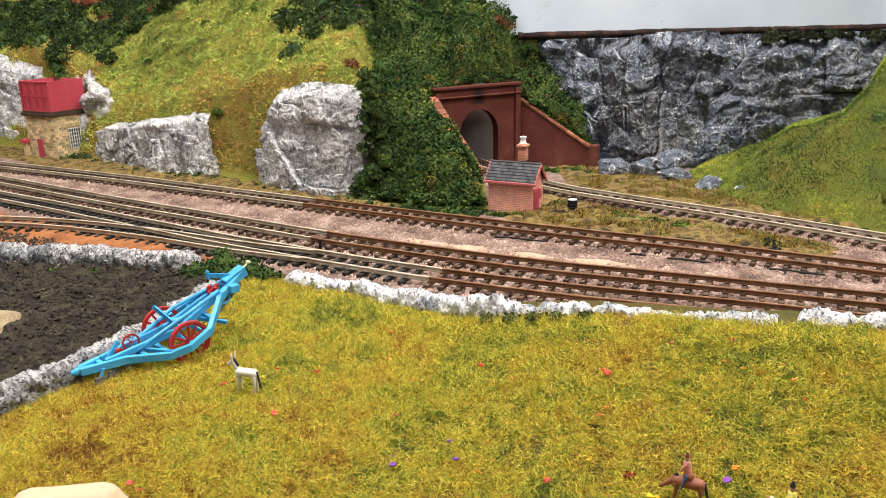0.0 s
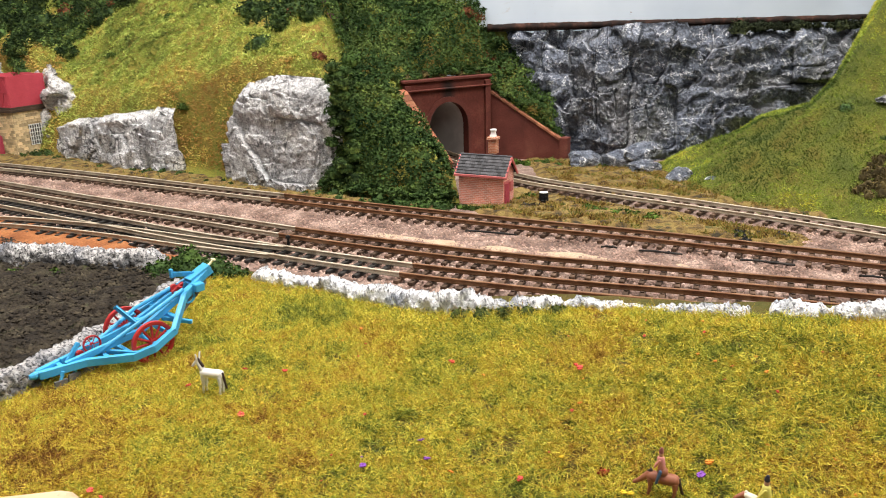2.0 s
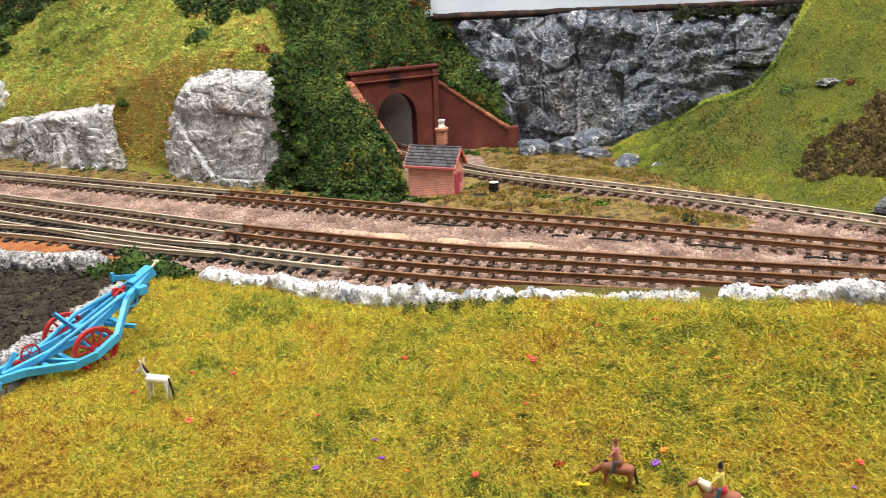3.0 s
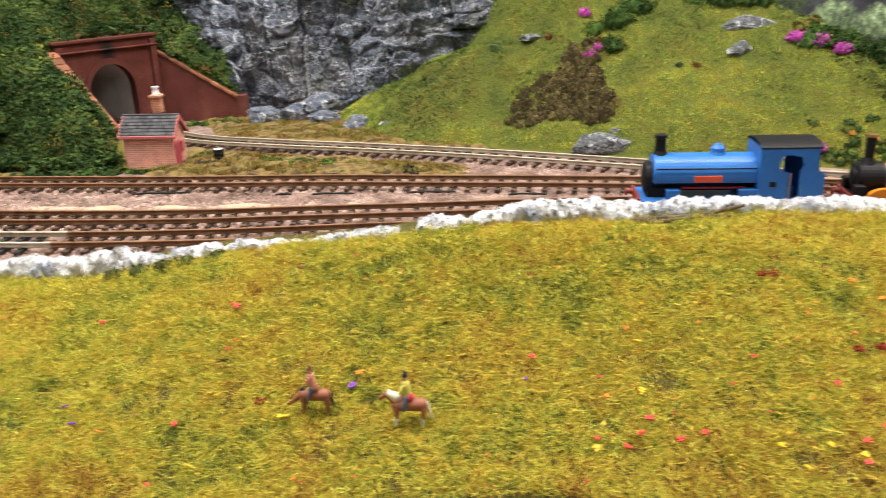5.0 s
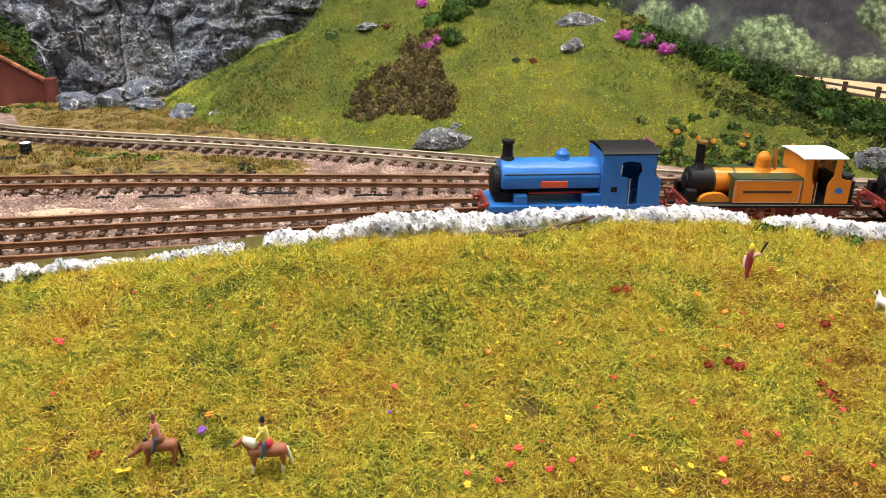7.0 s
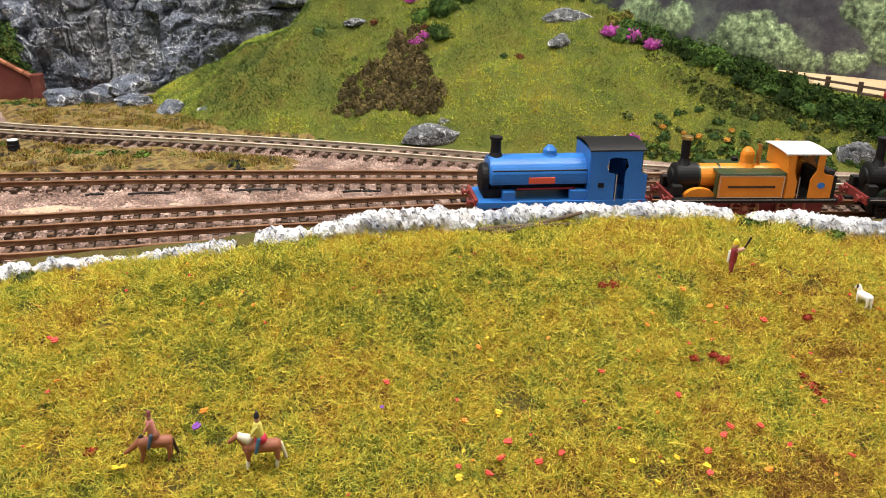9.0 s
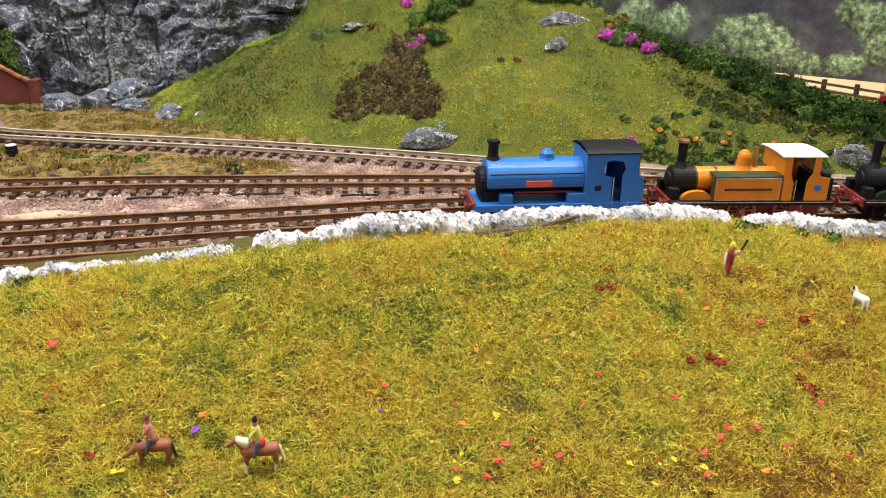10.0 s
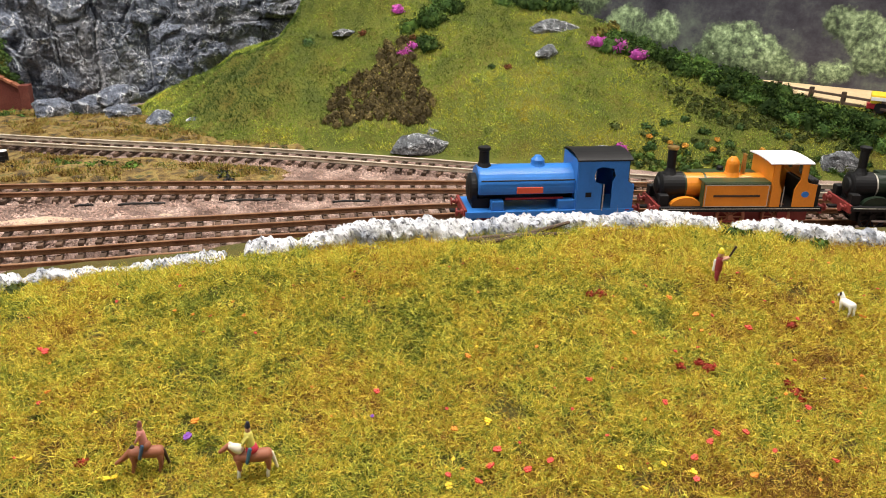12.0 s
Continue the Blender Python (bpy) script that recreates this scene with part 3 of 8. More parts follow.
# where the wall stands: along E, and out from it
WALL_U = [0.0, 0.05, 0.09, 0.14, 0.20, 0.272, 0.279, 0.32, 0.36, 0.41, 0.45, 0.484, 0.489, 0.53, 0.565, 0.60, 0.66, 0.75]
WALL_D = [-0.010, -0.014, -0.005, 0.003, 0.0, 0.001, 0.0, -0.003, -0.005, -0.009, -0.0125, -0.0115, -0.010, 0.002, 0.010, 0.02, 0.04, 0.08]
SOIL_EDGE = [(-0.120, 0.50), (-0.130, 0.440), (-0.141, 0.398), (-0.157, 0.360), (-0.173, 0.333), (-0.195, 0.307), (-0.24, 0.27), (-0.34, 0.21)]


TRACK_A = [(-0.80, 1.03), (-0.62, 0.932), (-0.458, 0.843), (-0.310, 0.762), (-0.192, 0.692), (-0.0805, 0.6265), (0.004, 0.578), (0.083, 0.5345), (0.150, 0.500), (0.208, 0.466), (0.283, 0.4215), (0.3754, 0.3626), (0.4347, 0.3235), (0.4949, 0.2838), (0.5393, 0.2531), (0.66, 0.165)]
TRACK_B = [(-0.80, 1.01), (-0.60, 0.885), (-0.429, 0.770), (-0.281, 0.668), (-0.167, 0.594), (-0.074, 0.534), (0.0, 0.492), (0.070, 0.457), (0.112, 0.440), (0.185, 0.409), (0.270, 0.374), (0.3508, 0.3340), (0.4074, 0.3005), (0.4646, 0.2645), (0.5079, 0.2364), (0.66, 0.125)]
TRACK_C = [(-0.72, 0.92), (-0.50, 0.772), (-0.392, 0.699), (-0.320, 0.652), (-0.259, 0.610), (-0.203, 0.572), (-0.153, 0.538), (-0.109, 0.511), (-0.057, 0.480), (0.0, 0.449), (0.065, 0.419), (0.10, 0.405), (0.15, 0.386), (0.20, 0.365), (0.262, 0.337), (0.308, 0.314), (0.363, 0.284), (0.455, 0.228), (0.56, 0.155), (0.64, 0.09), (0.74, 0.015), (0.86, -0.065)]
TRACK_D = [(0.0, 0.875), (0.045, 0.775), (0.09, 0.685), (0.143, 0.630), (0.21, 0.571), (0.27, 0.515), (0.335, 0.448), (0.391, 0.388), (0.44, 0.338), (0.50, 0.281)]
TRACK_E = [(-0.62, 0.66), (-0.45, 0.628), (-0.337, 0.605), (-0.288, 0.592), (-0.238, 0.572), (-0.189, 0.548), (-0.137, 0.519), (-0.085, 0.4945)]
BASE_L = [(-1.1, 1.22), (-0.80, 1.09), (-0.56, 0.99), (-0.47, 0.955), (-0.40, 0.90), (-0.368, 0.872), (-0.264, 0.790), (-0.217, 0.776), (-0.152, 0.718), (-0.087, 0.682), (-0.05, 0.655), (-0.014, 0.625), (0.03, 0.617)]
BASE_R = [(0.215, 0.72), (0.222, 0.63), (0.237, 0.585), (0.275, 0.548), (0.334, 0.494), (0.388, 0.436), (0.444, 0.388), (0.494, 0.342), (0.555, 0.287), (0.65, 0.20), (0.80, 0.06)]
PORTAL_L, PORTAL_R, WING_R, WING_L = (-0.004, 0.7585), (0.078, 0.8035), (0.142, 0.769), (0.035, 0.692)


# ---- ground sheets ----
def trackbed():
    u = np.arange(-0.95, 1.15, 0.008)
    d = np.arange(-0.80, 0.012, 0.008)
    U, D = np.meshgrid(u, d, indexing="ij")
    x, y = W0[0] + U * E[0] + D * N[0], W0[1] + U * E[1] + D * N[1]
    p = np.stack([x * 40, y * 40, x * 0], -1).reshape(-1, 3)
    z = -0.0022 + 0.0007 * fbm(p, 3, 3).reshape(x.shape)
    edge = field_z(x, y)
    top = np.maximum(edge, -0.002)
    gap = 0.012 + 0.05 * smooth(0.05, 0.3, U)
    z = z + (top - 0.003 - z) * smooth(0, 1, (D + gap) / gap)
    ob = from_arrays("ground", np.stack([x, y, z], -1).reshape(-1, 3), grid_faces(len(u), len(d)), M_BALLAST, smooth_shade=True)
    tagged(ob, "pinkish-brown fine ballast ground under the tracks", "ground", kind="structure")


def meadow():
    u = np.arange(-0.25, 0.95, 0.005)
    d = np.arange(-0.018, 0.62, 0.005)
    U, D = np.meshgrid(u, d, indexing="ij")
    x, y = W0[0] + U * E[0] + D * N[0], W0[1] + U * E[1] + D * N[1]
    z = field_z(x, y) + 0.0006 * fbm(np.stack([x * 120, y * 120, x * 0], -1).reshape(-1, 3), 3, 9).reshape(x.shape)
    v, f = np.stack([x, y, z], -1).reshape(-1, 3), grid_faces(len(u), len(d))
    mid = v[f].mean(1)
    ob = from_arrays("meadow", v, f[dist_line(mid[:, 0], mid[:, 1], SOIL_EDGE) > -0.008], M_MEADOW, smooth_shade=True)
    return tagged(ob, "yellow-green static grass meadow sloping to the near edge", "meadow", kind="structure")


def soil_field():
    u = np.arange(-0.55, 0.03, 0.003)
    d = np.arange(0.0, 0.34, 0.003)
    U, D = np.meshgrid(u, d, indexing="ij")
    x, y = W0[0] + U * E[0] + D * N[0], W0[1] + U * E[1] + D * N[1]
    p = np.stack([x * 90, y * 90, x * 0], -1).reshape(-1, 3)
    z = -0.001 + 0.0022 * fbm(p, 4, 21).reshape(x.shape)
    v, f = np.stack([x, y, z], -1).reshape(-1, 3), grid_faces(len(u), len(d))
    mid = v[f].mean(1)
    ob = from_arrays("ploughed_field", v, f[dist_line(mid[:, 0], mid[:, 1], SOIL_EDGE) < 0.003], M_SOIL, smooth_shade=True)
    tagged(ob, "dark crumbly ploughed soil between stone walls", "soil", kind="structure")


trackbed()
meadow()
soil_field()


def left_hill_z(x, y):
    d = dist_line(x, y, BASE_L)
    h0 = np.interp(x, [-0.6, -0.42, -0.37, -0.22, -0.16, -0.075, -0.05, 0.0], [0.08, 0.085, 0.04, 0.052, 0.083, 0.083, 0.03, 0.012])
    slope = np.interp(x, [-0.5, -0.3, -0.15, -0.05, 0.05], [0.75, 0.85, 0.62, 0.62, 0.6])
    z = h0 * smooth(0.0, 0.035, d) + slope * np.clip(d - 0.006, 0, 0.4)
    # over the tunnel mouth and down along its side wall
    q = ((x - PORTAL_R[0]) * 0.48 + (y - PORTAL_R[1]) * -0.877)
    cap = 0.077 + 1.9 * np.clip(-q - 0.013, 0, 1)
    z = np.where(x > -0.03, np.minimum(z, np.maximum(cap, 0.0)), z)
    # down to the left wing wall and the open ground before it
    ux, uy = PORTAL_L[0] - WING_L[0], PORTAL_L[1] - WING_L[1]
    run = np.clip(((x - WING_L[0]) * ux + (y - WING_L[1]) * uy) / (ux * ux + uy * uy), 0, 1)
    off = np.maximum(0, dist_line(x, y, [(0.036, 0.58), WING_L, PORTAL_L, (PORTAL_L[0] - 0.02, PORTAL_L[1] + 0.05)]))
    z = np.where(y < PORTAL_L[1] + 0.01, np.minimum(z, 0.004 + 0.058 * run + 1.3 * off), z)
    z = np.where(x > 0.04, np.minimum(z, np.interp(x, [0.04, 0.052, 0.063, 0.077, 0.094, 0.14], [0.174, 0.157, 0.148, 0.137, 0.124, 0.09])), z)
    w = (x - WING_R[0]) * -0.47 + (y - WING_R[1]) * -0.88
    side = np.interp(x, [0.078, 0.142, 0.2], [0.063, 0.018, 0.0]) + 0.9 * np.clip(-w, 0, 1)
    z = np.where(x > 0.074, np.minimum(z, side), z)
    p = np.stack([x * 22, y * 22, x * 0], -1).reshape(-1, 3)
    lumps = 0.006 * fbm(p, 3, 40) + 0.0022 * ridged(p * np.array([4.2, 4.2, 1]), 2, 47)
    return np.minimum(z, 0.24) + lumps.reshape(x.shape) * smooth(0.0, 0.03, d)


def in_corridor(x, y):
    """In front of the tunnel mouth, between its side walls."""
    def left(a, b):
        return (b[0] - a[0]) * (y - a[1]) - (b[1] - a[1]) * (x - a[0])
    inside = (left(PORTAL_L, PORTAL_R) < 0.0004) & (left(WING_L, PORTAL_L) < 0.0003) & (left(PORTAL_R, WING_R) < 0.0003)
    return inside & (x > -0.02) | ((y < WING_L[1] + 0.02) & (x > 0.036)) | (x > 0.137)


def hill(name, xs, ys, zf, material, label, drop=None, floor=-0.004):
    X, Y = np.meshgrid(xs, ys, indexing="ij")
    Z = zf(X, Y)
    v = np.stack([X, Y, Z], -1).reshape(-1, 3)
    f = grid_faces(len(xs), len(ys))
    mid = v[f].mean(1)
    keep = mid[:, 2] > floor
    if drop is not None:
        keep &= ~drop(mid[:, 0], mid[:, 1])
    ob = from_arrays(name, v, f[keep], material, smooth_shade=True)
    return tagged(ob, label, "hillside", kind="structure")


def right_hill_z(x, y):
    d = dist_line(x, y, BASE_R)
    z = 0.64 * np.clip(d, -0.02, 1) * smooth(-0.02, 0.02, d) + 0.004 * smooth(0, 0.02, d)
    # its west flank dips towards the foot of the cliff
    xr = 0.02 + (x - 0.02) * 0.765 / np.maximum(y, 0.3)
    flank = np.interp(xr, [0.24, 0.283, 0.329, 0.375, 0.396, 0.407, 0.43, 0.5], [-0.004, 0.014, 0.040, 0.046, 0.070, 0.092, 0.14, 0.3])
    # falls away behind the hedge towards the sandy field
    z = z * np.interp(x, [0.22, 0.28, 0.335], [0.35, 0.75, 1.0]) + 0.75 * smooth(0.335, 0.40, x) * np.clip(y - 0.605, 0, 0.2)
    z = np.where(y > 0.50, np.minimum(z, 0.15 + (flank - 0.15) * y / 0.765), z)
    h = -dist_line(x, y, [(0.50, 0.66), (0.535, 0.50), (0.562, 0.43), (0.59, 0.36), (0.63, 0.28), (0.70, 0.18)]) - 0.013
    top = np.interp(y, [0.2, 0.29, 0.35, 0.43, 0.48, 0.56], [0.017, 0.022, 0.030, 0.050, 0.066, 0.09])
    z = np.where(h < 0, np.minimum(z, np.maximum(top + h * 0.9, 0.036 * smooth(0, 0.03, d))), z)
    p = np.stack([x * 20, y * 20, x * 0], -1).reshape(-1, 3)
    return np.minimum(z, 0.20) + 0.005 * fbm(p, 3, 60).reshape(x.shape) * smooth(0.0, 0.04, d) - 0.002 - 0.006 * smooth(-0.006, -0.016, d)


LEFT_HILL = hill("hillside_west", np.arange(-0.80, 0.17, 0.0035), np.arange(0.60, 1.20, 0.0035), left_hill_z, M_BANK, "steep grassy hillside of green and ochre turf", in_corridor, 0.0)
RIGHT_HILL = hill("hillside_east", np.arange(0.20, 0.90, 0.0048), np.arange(0.05, 0.85, 0.0048), right_hill_z, M_HILL, "rounded green grassy hillside above the tracks", None, -0.0035)


# ---- rocks ----
def facets(p, seed, tilt=1.1):
    """Broken cells in the plane: each cell's height with its own tilt, and the distance to the cell's edge."""
    q = np.floor(p)
    best, second, height = np.full(len(p), 1e9), np.full(len(p), 1e9), np.zeros(len(p))
    zero = np.zeros(len(p))
    for a in (-1, 0, 1):
        for b in (-1, 0, 1):
            i, j = q[:, 0] + a, q[:, 1] + b
            r = [lattice(i, j, zero + k, seed) for k in range(5)]
            dx, dy = i + 0.5 + 0.42 * r[0] - p[:, 0], j + 0.5 + 0.42 * r[1] - p[:, 1]
            d = np.maximum(np.abs(dx), np.abs(dy)) * 0.6 + 0.4 * np.hypot(dx, dy)
            near = d < best
            second = np.where(near, best, np.minimum(second, d))
            height = np.where(near, r[2] + tilt * (r[3] * dx + (r[4] - 0.4) * dy), height)
            best = np.where(near, d, best)
    return height, second - best


def crumple(p, seed):
    """Folded facets with sharp straight creases, as in crumpled foil."""
    rng = np.random.default_rng(seed)

    def fold(x):
        return 4 * np.abs(x - np.floor(x + 0.5)) - 1
    out, amp, f, q = np.zeros(len(p)), 1.0, 0.55, p.copy()
    for k in range(12):
        a = rng.uniform(0, np.pi)
        h = fold(q @ np.array([np.cos(a), np.sin(a)]) * f + rng.uniform())
        out = out + amp * h
        b = rng.uniform(0, 2 * np.pi)
        q = q + 0.09 / f * h[:, None] * np.array([np.cos(b), np.sin(b)])
        amp, f = amp * 0.77, f * 1.36
    return out * 0.48


def rock_sheet(name, base, height, lean, material, label, seed, depth=0.014, step=0.0016, grain=0.03, category="rock face"):
    """A craggy face that stands on a plan curve and leans back."""
    c = spline(base, step)
    n = side_of(c)
    v = np.linspace(-0.05, 1.0, max(8, int(1.05 * max(h for h in height) / step)))
    hs = np.interp(np.linspace(0, 1, len(c)), np.linspace(0, 1, len(height)), height)
    S, V = np.meshgrid(np.arange(len(c)), v, indexing="ij")
    H = hs[S] * V
    x = c[S, 0] + n[S, 0] * lean * H
    y = c[S, 1] + n[S, 1] * lean * H
    p = np.stack([x, y, H], -1).reshape(-1, 3)
    run = np.arange(len(c)) * step
    sv = np.stack([run[S].reshape(-1), H.reshape(-1)], -1)
    sv = sv + 0.0010 * np.stack([fbm(p * 60, 3, seed + 20), fbm(p * 60, 3, seed + 21)], -1)
    b1, e1 = facets(sv * np.array([1.05 / grain, 0.72 / grain]), seed + 5, 2.0)
    b2, e2 = facets(sv * np.array([2.4 / grain, 1.9 / grain]), seed + 6, 1.8)
    b3, e3 = facets(sv * np.array([7.5 / grain, 9.5 / grain]) + 0.4 * np.stack([fbm(p * 200, 2, seed + 40), fbm(p * 200, 2, seed + 41)], -1), seed + 7)
    open1, open2 = smooth(-0.25, 0.2, fbm(p * 16, 2, seed + 30)), smooth(-0.1, 0.3, fbm(p * 24, 2, seed + 33))
    out = depth * (0.50 * b1 + 0.20 * b2 + 0.045 * b3 + 0.15 * crumple(sv / (0.9 * grain), seed)) + 0.00022 * fbm(p * 520, 3, seed + 9)
    ledge = sv[:, 1] / (0.62 * grain) + 0.5 * fbm(p * 22, 2, seed + 50)
    out = out + 0.13 * depth * (np.abs(ledge - np.floor(ledge + 0.5)) * 4 - 1) * smooth(-0.2, 0.3, fbm(p * 14, 2, seed + 51))
    out = out - depth * (0.42 * np.exp(-e1 * 34) * (0.10 + 0.90 * open1) + 0.16 * np.exp(-e2 * 26) * open2 + 0.05 * np.exp(-e3 * 9))
    edge = np.minimum(np.minimum(S, len(c) - 1 - S) / 6.0, 1).reshape(-1)
    out = out * (0.25 + 0.75 * edge) - 0.010 * (1 - edge)
    crown = smooth(0.86, 1.0, V).reshape(-1)
    nn = n[S].reshape(-1, 2)
    p[:, 0] -= nn[:, 0] * (out - crown * 0.010)
    p[:, 1] -= nn[:, 1] * (out - crown * 0.010)
    p[:, 2] += 0.25 * out * (V.reshape(-1) > 0.02)
    ob = from_arrays(name, p, grid_faces(len(c), len(v))[:, ::-1], material, smooth_shade=False)
    return tagged(ob, label, category, kind="structure")


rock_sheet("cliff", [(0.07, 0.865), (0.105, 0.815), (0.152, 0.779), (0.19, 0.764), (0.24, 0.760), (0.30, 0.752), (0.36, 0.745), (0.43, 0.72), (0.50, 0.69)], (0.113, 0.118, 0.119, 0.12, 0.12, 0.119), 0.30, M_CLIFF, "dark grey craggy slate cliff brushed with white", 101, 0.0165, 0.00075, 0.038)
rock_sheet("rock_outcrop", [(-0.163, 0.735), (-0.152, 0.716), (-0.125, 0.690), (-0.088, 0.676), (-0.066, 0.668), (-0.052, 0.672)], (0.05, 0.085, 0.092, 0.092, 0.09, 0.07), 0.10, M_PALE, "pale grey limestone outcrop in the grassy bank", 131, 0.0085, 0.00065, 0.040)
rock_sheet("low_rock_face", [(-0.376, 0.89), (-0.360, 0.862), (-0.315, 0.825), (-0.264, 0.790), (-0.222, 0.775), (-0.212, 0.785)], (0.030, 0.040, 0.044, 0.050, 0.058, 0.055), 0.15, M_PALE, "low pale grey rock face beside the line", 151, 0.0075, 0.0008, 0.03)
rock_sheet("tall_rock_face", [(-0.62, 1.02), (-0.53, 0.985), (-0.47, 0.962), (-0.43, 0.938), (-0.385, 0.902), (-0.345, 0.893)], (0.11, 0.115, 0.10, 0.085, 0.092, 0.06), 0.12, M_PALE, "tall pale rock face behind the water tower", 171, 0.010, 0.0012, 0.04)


# ---- tracks ----
def rail_piece(name, c, off, material, parent):
    s = side_of(c)
    prof = [(-0.0010, 0.0), (0.0010, 0.0), (0.0004, 0.0006), (0.0004, 0.0019), (0.0007, 0.0021), (0.0007, 0.0028), (-0.0007, 0.0028), (-0.0007, 0.0021), (-0.0004, 0.0019), (-0.0004, 0.0006)]
    v = []
    for q, h in prof:
        v.append(np.column_stack([c[:, :2] + s * (off + q), np.full(len(c), 0.0012 + h)]))
    v = np.stack(v, 1).reshape(-1, 3)
    k, n = len(prof), len(c)
    i, j = np.meshgrid(np.arange(n - 1), np.arange(k), indexing="ij")
    a, b = i * k + j, i * k + (j + 1) % k
    f = np.stack([a, b, b + k, a + k], -1).reshape(-1, 4)
    return from_arrays(name, v, f, material, parent)


def sleeper_mesh(material, half):
    bm = bmesh.new()
    box(bm, (0, 0, 0), (0.0030, 2 * half, 0.0022), 0.0003)
    for off in (-0.0085, 0.0085):
        for k in (-0.0016, 0.0016):
            box(bm, (0, off + k, 0.0013), (0.0018, 0.0011, 0.0009))
    me = bpy.data.meshes.new("sleeper")
    bm.to_mesh(me)
    bm.free()
    me.materials.append(material)
    return me


SLEEPERS = {k: sleeper_mesh(m, 0.0145) for k, m in (("brown", M_SLEEPER), ("black", M_SLEEPERK))}


def track(points, lengths, label, spacing=0.0095, gauge=0.0170):
    """A track along a plan curve. lengths: (from, to, rail material, sleeper kind) as shares of its run."""
    ob = thing("railway_track", pose(0, 0, 0), label, "railway track", "model railway tracks")
    c = spline(points, 0.004)
    for a, b, material, kind in lengths:
        part_c = c[int(a * (len(c) - 1)):int(b * (len(c) - 1)) + 1]
        for off in (-gauge / 2, gauge / 2):
            rail_piece("rail", part_c, off, material, ob)
        q = spline(part_c[::6], spacing)
        s = side_of(q)
        for (x, y), (sx, sy) in zip(q, s):
            sl = new("sleeper", SLEEPERS[kind])
            sl.parent = ob
            sl.matrix_world = pose(x + random.uniform(-0.0006, 0.0006), y, -0.0004, 0, 0, math.degrees(math.atan2(sy, sx)) - 90 + random.uniform(-1.5, 1.5))
    return ob


track(TRACK_A, [(0, 0.47, M_STEEL, "brown"), (0.47, 0.845, M_RUST, "brown"), (0.845, 1, M_STEEL, "black")], "single model track with rusty rails on brown sleepers")
track(TRACK_B, [(0, 0.50, M_STEEL, "brown"), (0.50, 1, M_RUST, "brown")], "single model track with pale rails turning rusty")
track(TRACK_C, [(0, 0.459, M_STEEL, "black"), (0.459, 1, M_RUST, "brown")], "single model track with rusty rails beside the stone wall")
track(TRACK_D, [(0, 1, M_STEEL, "brown")], "weathered branch track running into the tunnel")
track(TRACK_E, [(0, 1, M_STEEL, "black")], "diverging turnout track with black sleepers")


# ---- field walls ----
def stone_wall(points, heights, thick, label, seed, lift=None, material=None):
    """A lumpy cast wall along a plan curve on the meadow's edge."""
    c = spline(points, 0.0008)
    n = side_of(c)
    ang = np.linspace(0, np.pi, 200)
    raw = np.vstack([[(0.5, -1.1)], np.stack([np.sign(np.cos(ang)) * np.abs(np.cos(ang)) ** 0.7 * 0.5, np.abs(np.sin(ang)) ** 0.6], 1), [(-0.5, -1.1)]])
    way = np.concatenate([[0], np.cumsum(np.linalg.norm(np.diff(raw, axis=0), axis=1))])
    prof = np.stack([np.interp(np.linspace(0, way[-1], 45), way, raw[:, k]) for k in (0, 1)], 1)
    S, K = np.meshgrid(np.arange(len(c)), np.arange(len(prof)), indexing="ij")
    ground = field_z(c[:, 0], c[:, 1]) if lift is None else np.full(len(c), lift)
    run = np.arange(len(c)) * 0.0008
    height = np.interp(np.linspace(0, 1, len(c)), np.linspace(0, 1, len(heights)), heights)
    wide = thick * (0.55 + 0.45 * height / max(heights))
    hv = height * (1 + 0.22 * vnoise(np.stack([run * 55, run * 0, run * 0], -1), seed))
    ends = np.minimum(np.minimum(np.arange(len(c)), len(c) - 1 - np.arange(len(c))) / 8.0, 1.0)
    hv = hv * (0.45 + 0.55 * np.sqrt(ends))
    x = c[S, 0] + n[S, 0] * prof[K, 0] * wide[S]
    y = c[S, 1] + n[S, 1] * prof[K, 0] * wide[S]
    z = ground[S] - 0.002 + prof[K, 1] * hv[S]
    p = np.stack([x, y, z], -1).reshape(-1, 3)
    q = p + 0.003 * np.stack([vnoise(p * 150, seed), vnoise(p * 150, seed + 1), vnoise(p * 150, seed + 2)], -1)
    # stones broken by joints across the wall, then grit
    block, joint = facets(np.stack([run[S].reshape(-1) * 95 + 0.25 * vnoise(p * 220, seed + 2), K.reshape(-1) * 0.075 + 0.3 * vnoise(p * 200, seed + 3)], -1), seed + 11)
    chip, split = facets(np.stack([run[S].reshape(-1) * 330 + 0.5 * vnoise(p * 400, seed + 5), K.reshape(-1) * 0.30 + 0.5 * vnoise(p * 400, seed + 9)], -1), seed + 12)
    lumps = 0.0010 * block - 0.0011 * np.exp(-joint * 11) + 0.00055 * chip - 0.0006 * np.exp(-split * 8) + 0.0006 * fbm(q * 330, 2, seed + 4) + 0.0007 * ridged(q * 700, 2, seed + 6) + 0.00035 * fbm(q * 1500, 2, seed + 8)
    nx, nz = prof[K, 0].reshape(-1) * 2, np.maximum(prof[K, 1], 0).reshape(-1)
    p[:, 0] += n[S, 0].reshape(-1) * nx * lumps
    p[:, 1] += n[S, 1].reshape(-1) * nx * lumps
    p[:, 2] += nz * lumps
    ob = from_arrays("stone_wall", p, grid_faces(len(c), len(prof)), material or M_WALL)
    return tagged(ob, label, "stone wall", "field walls")


def along(u, d=0.0):
    return tuple(W0 + u * E + d * N)


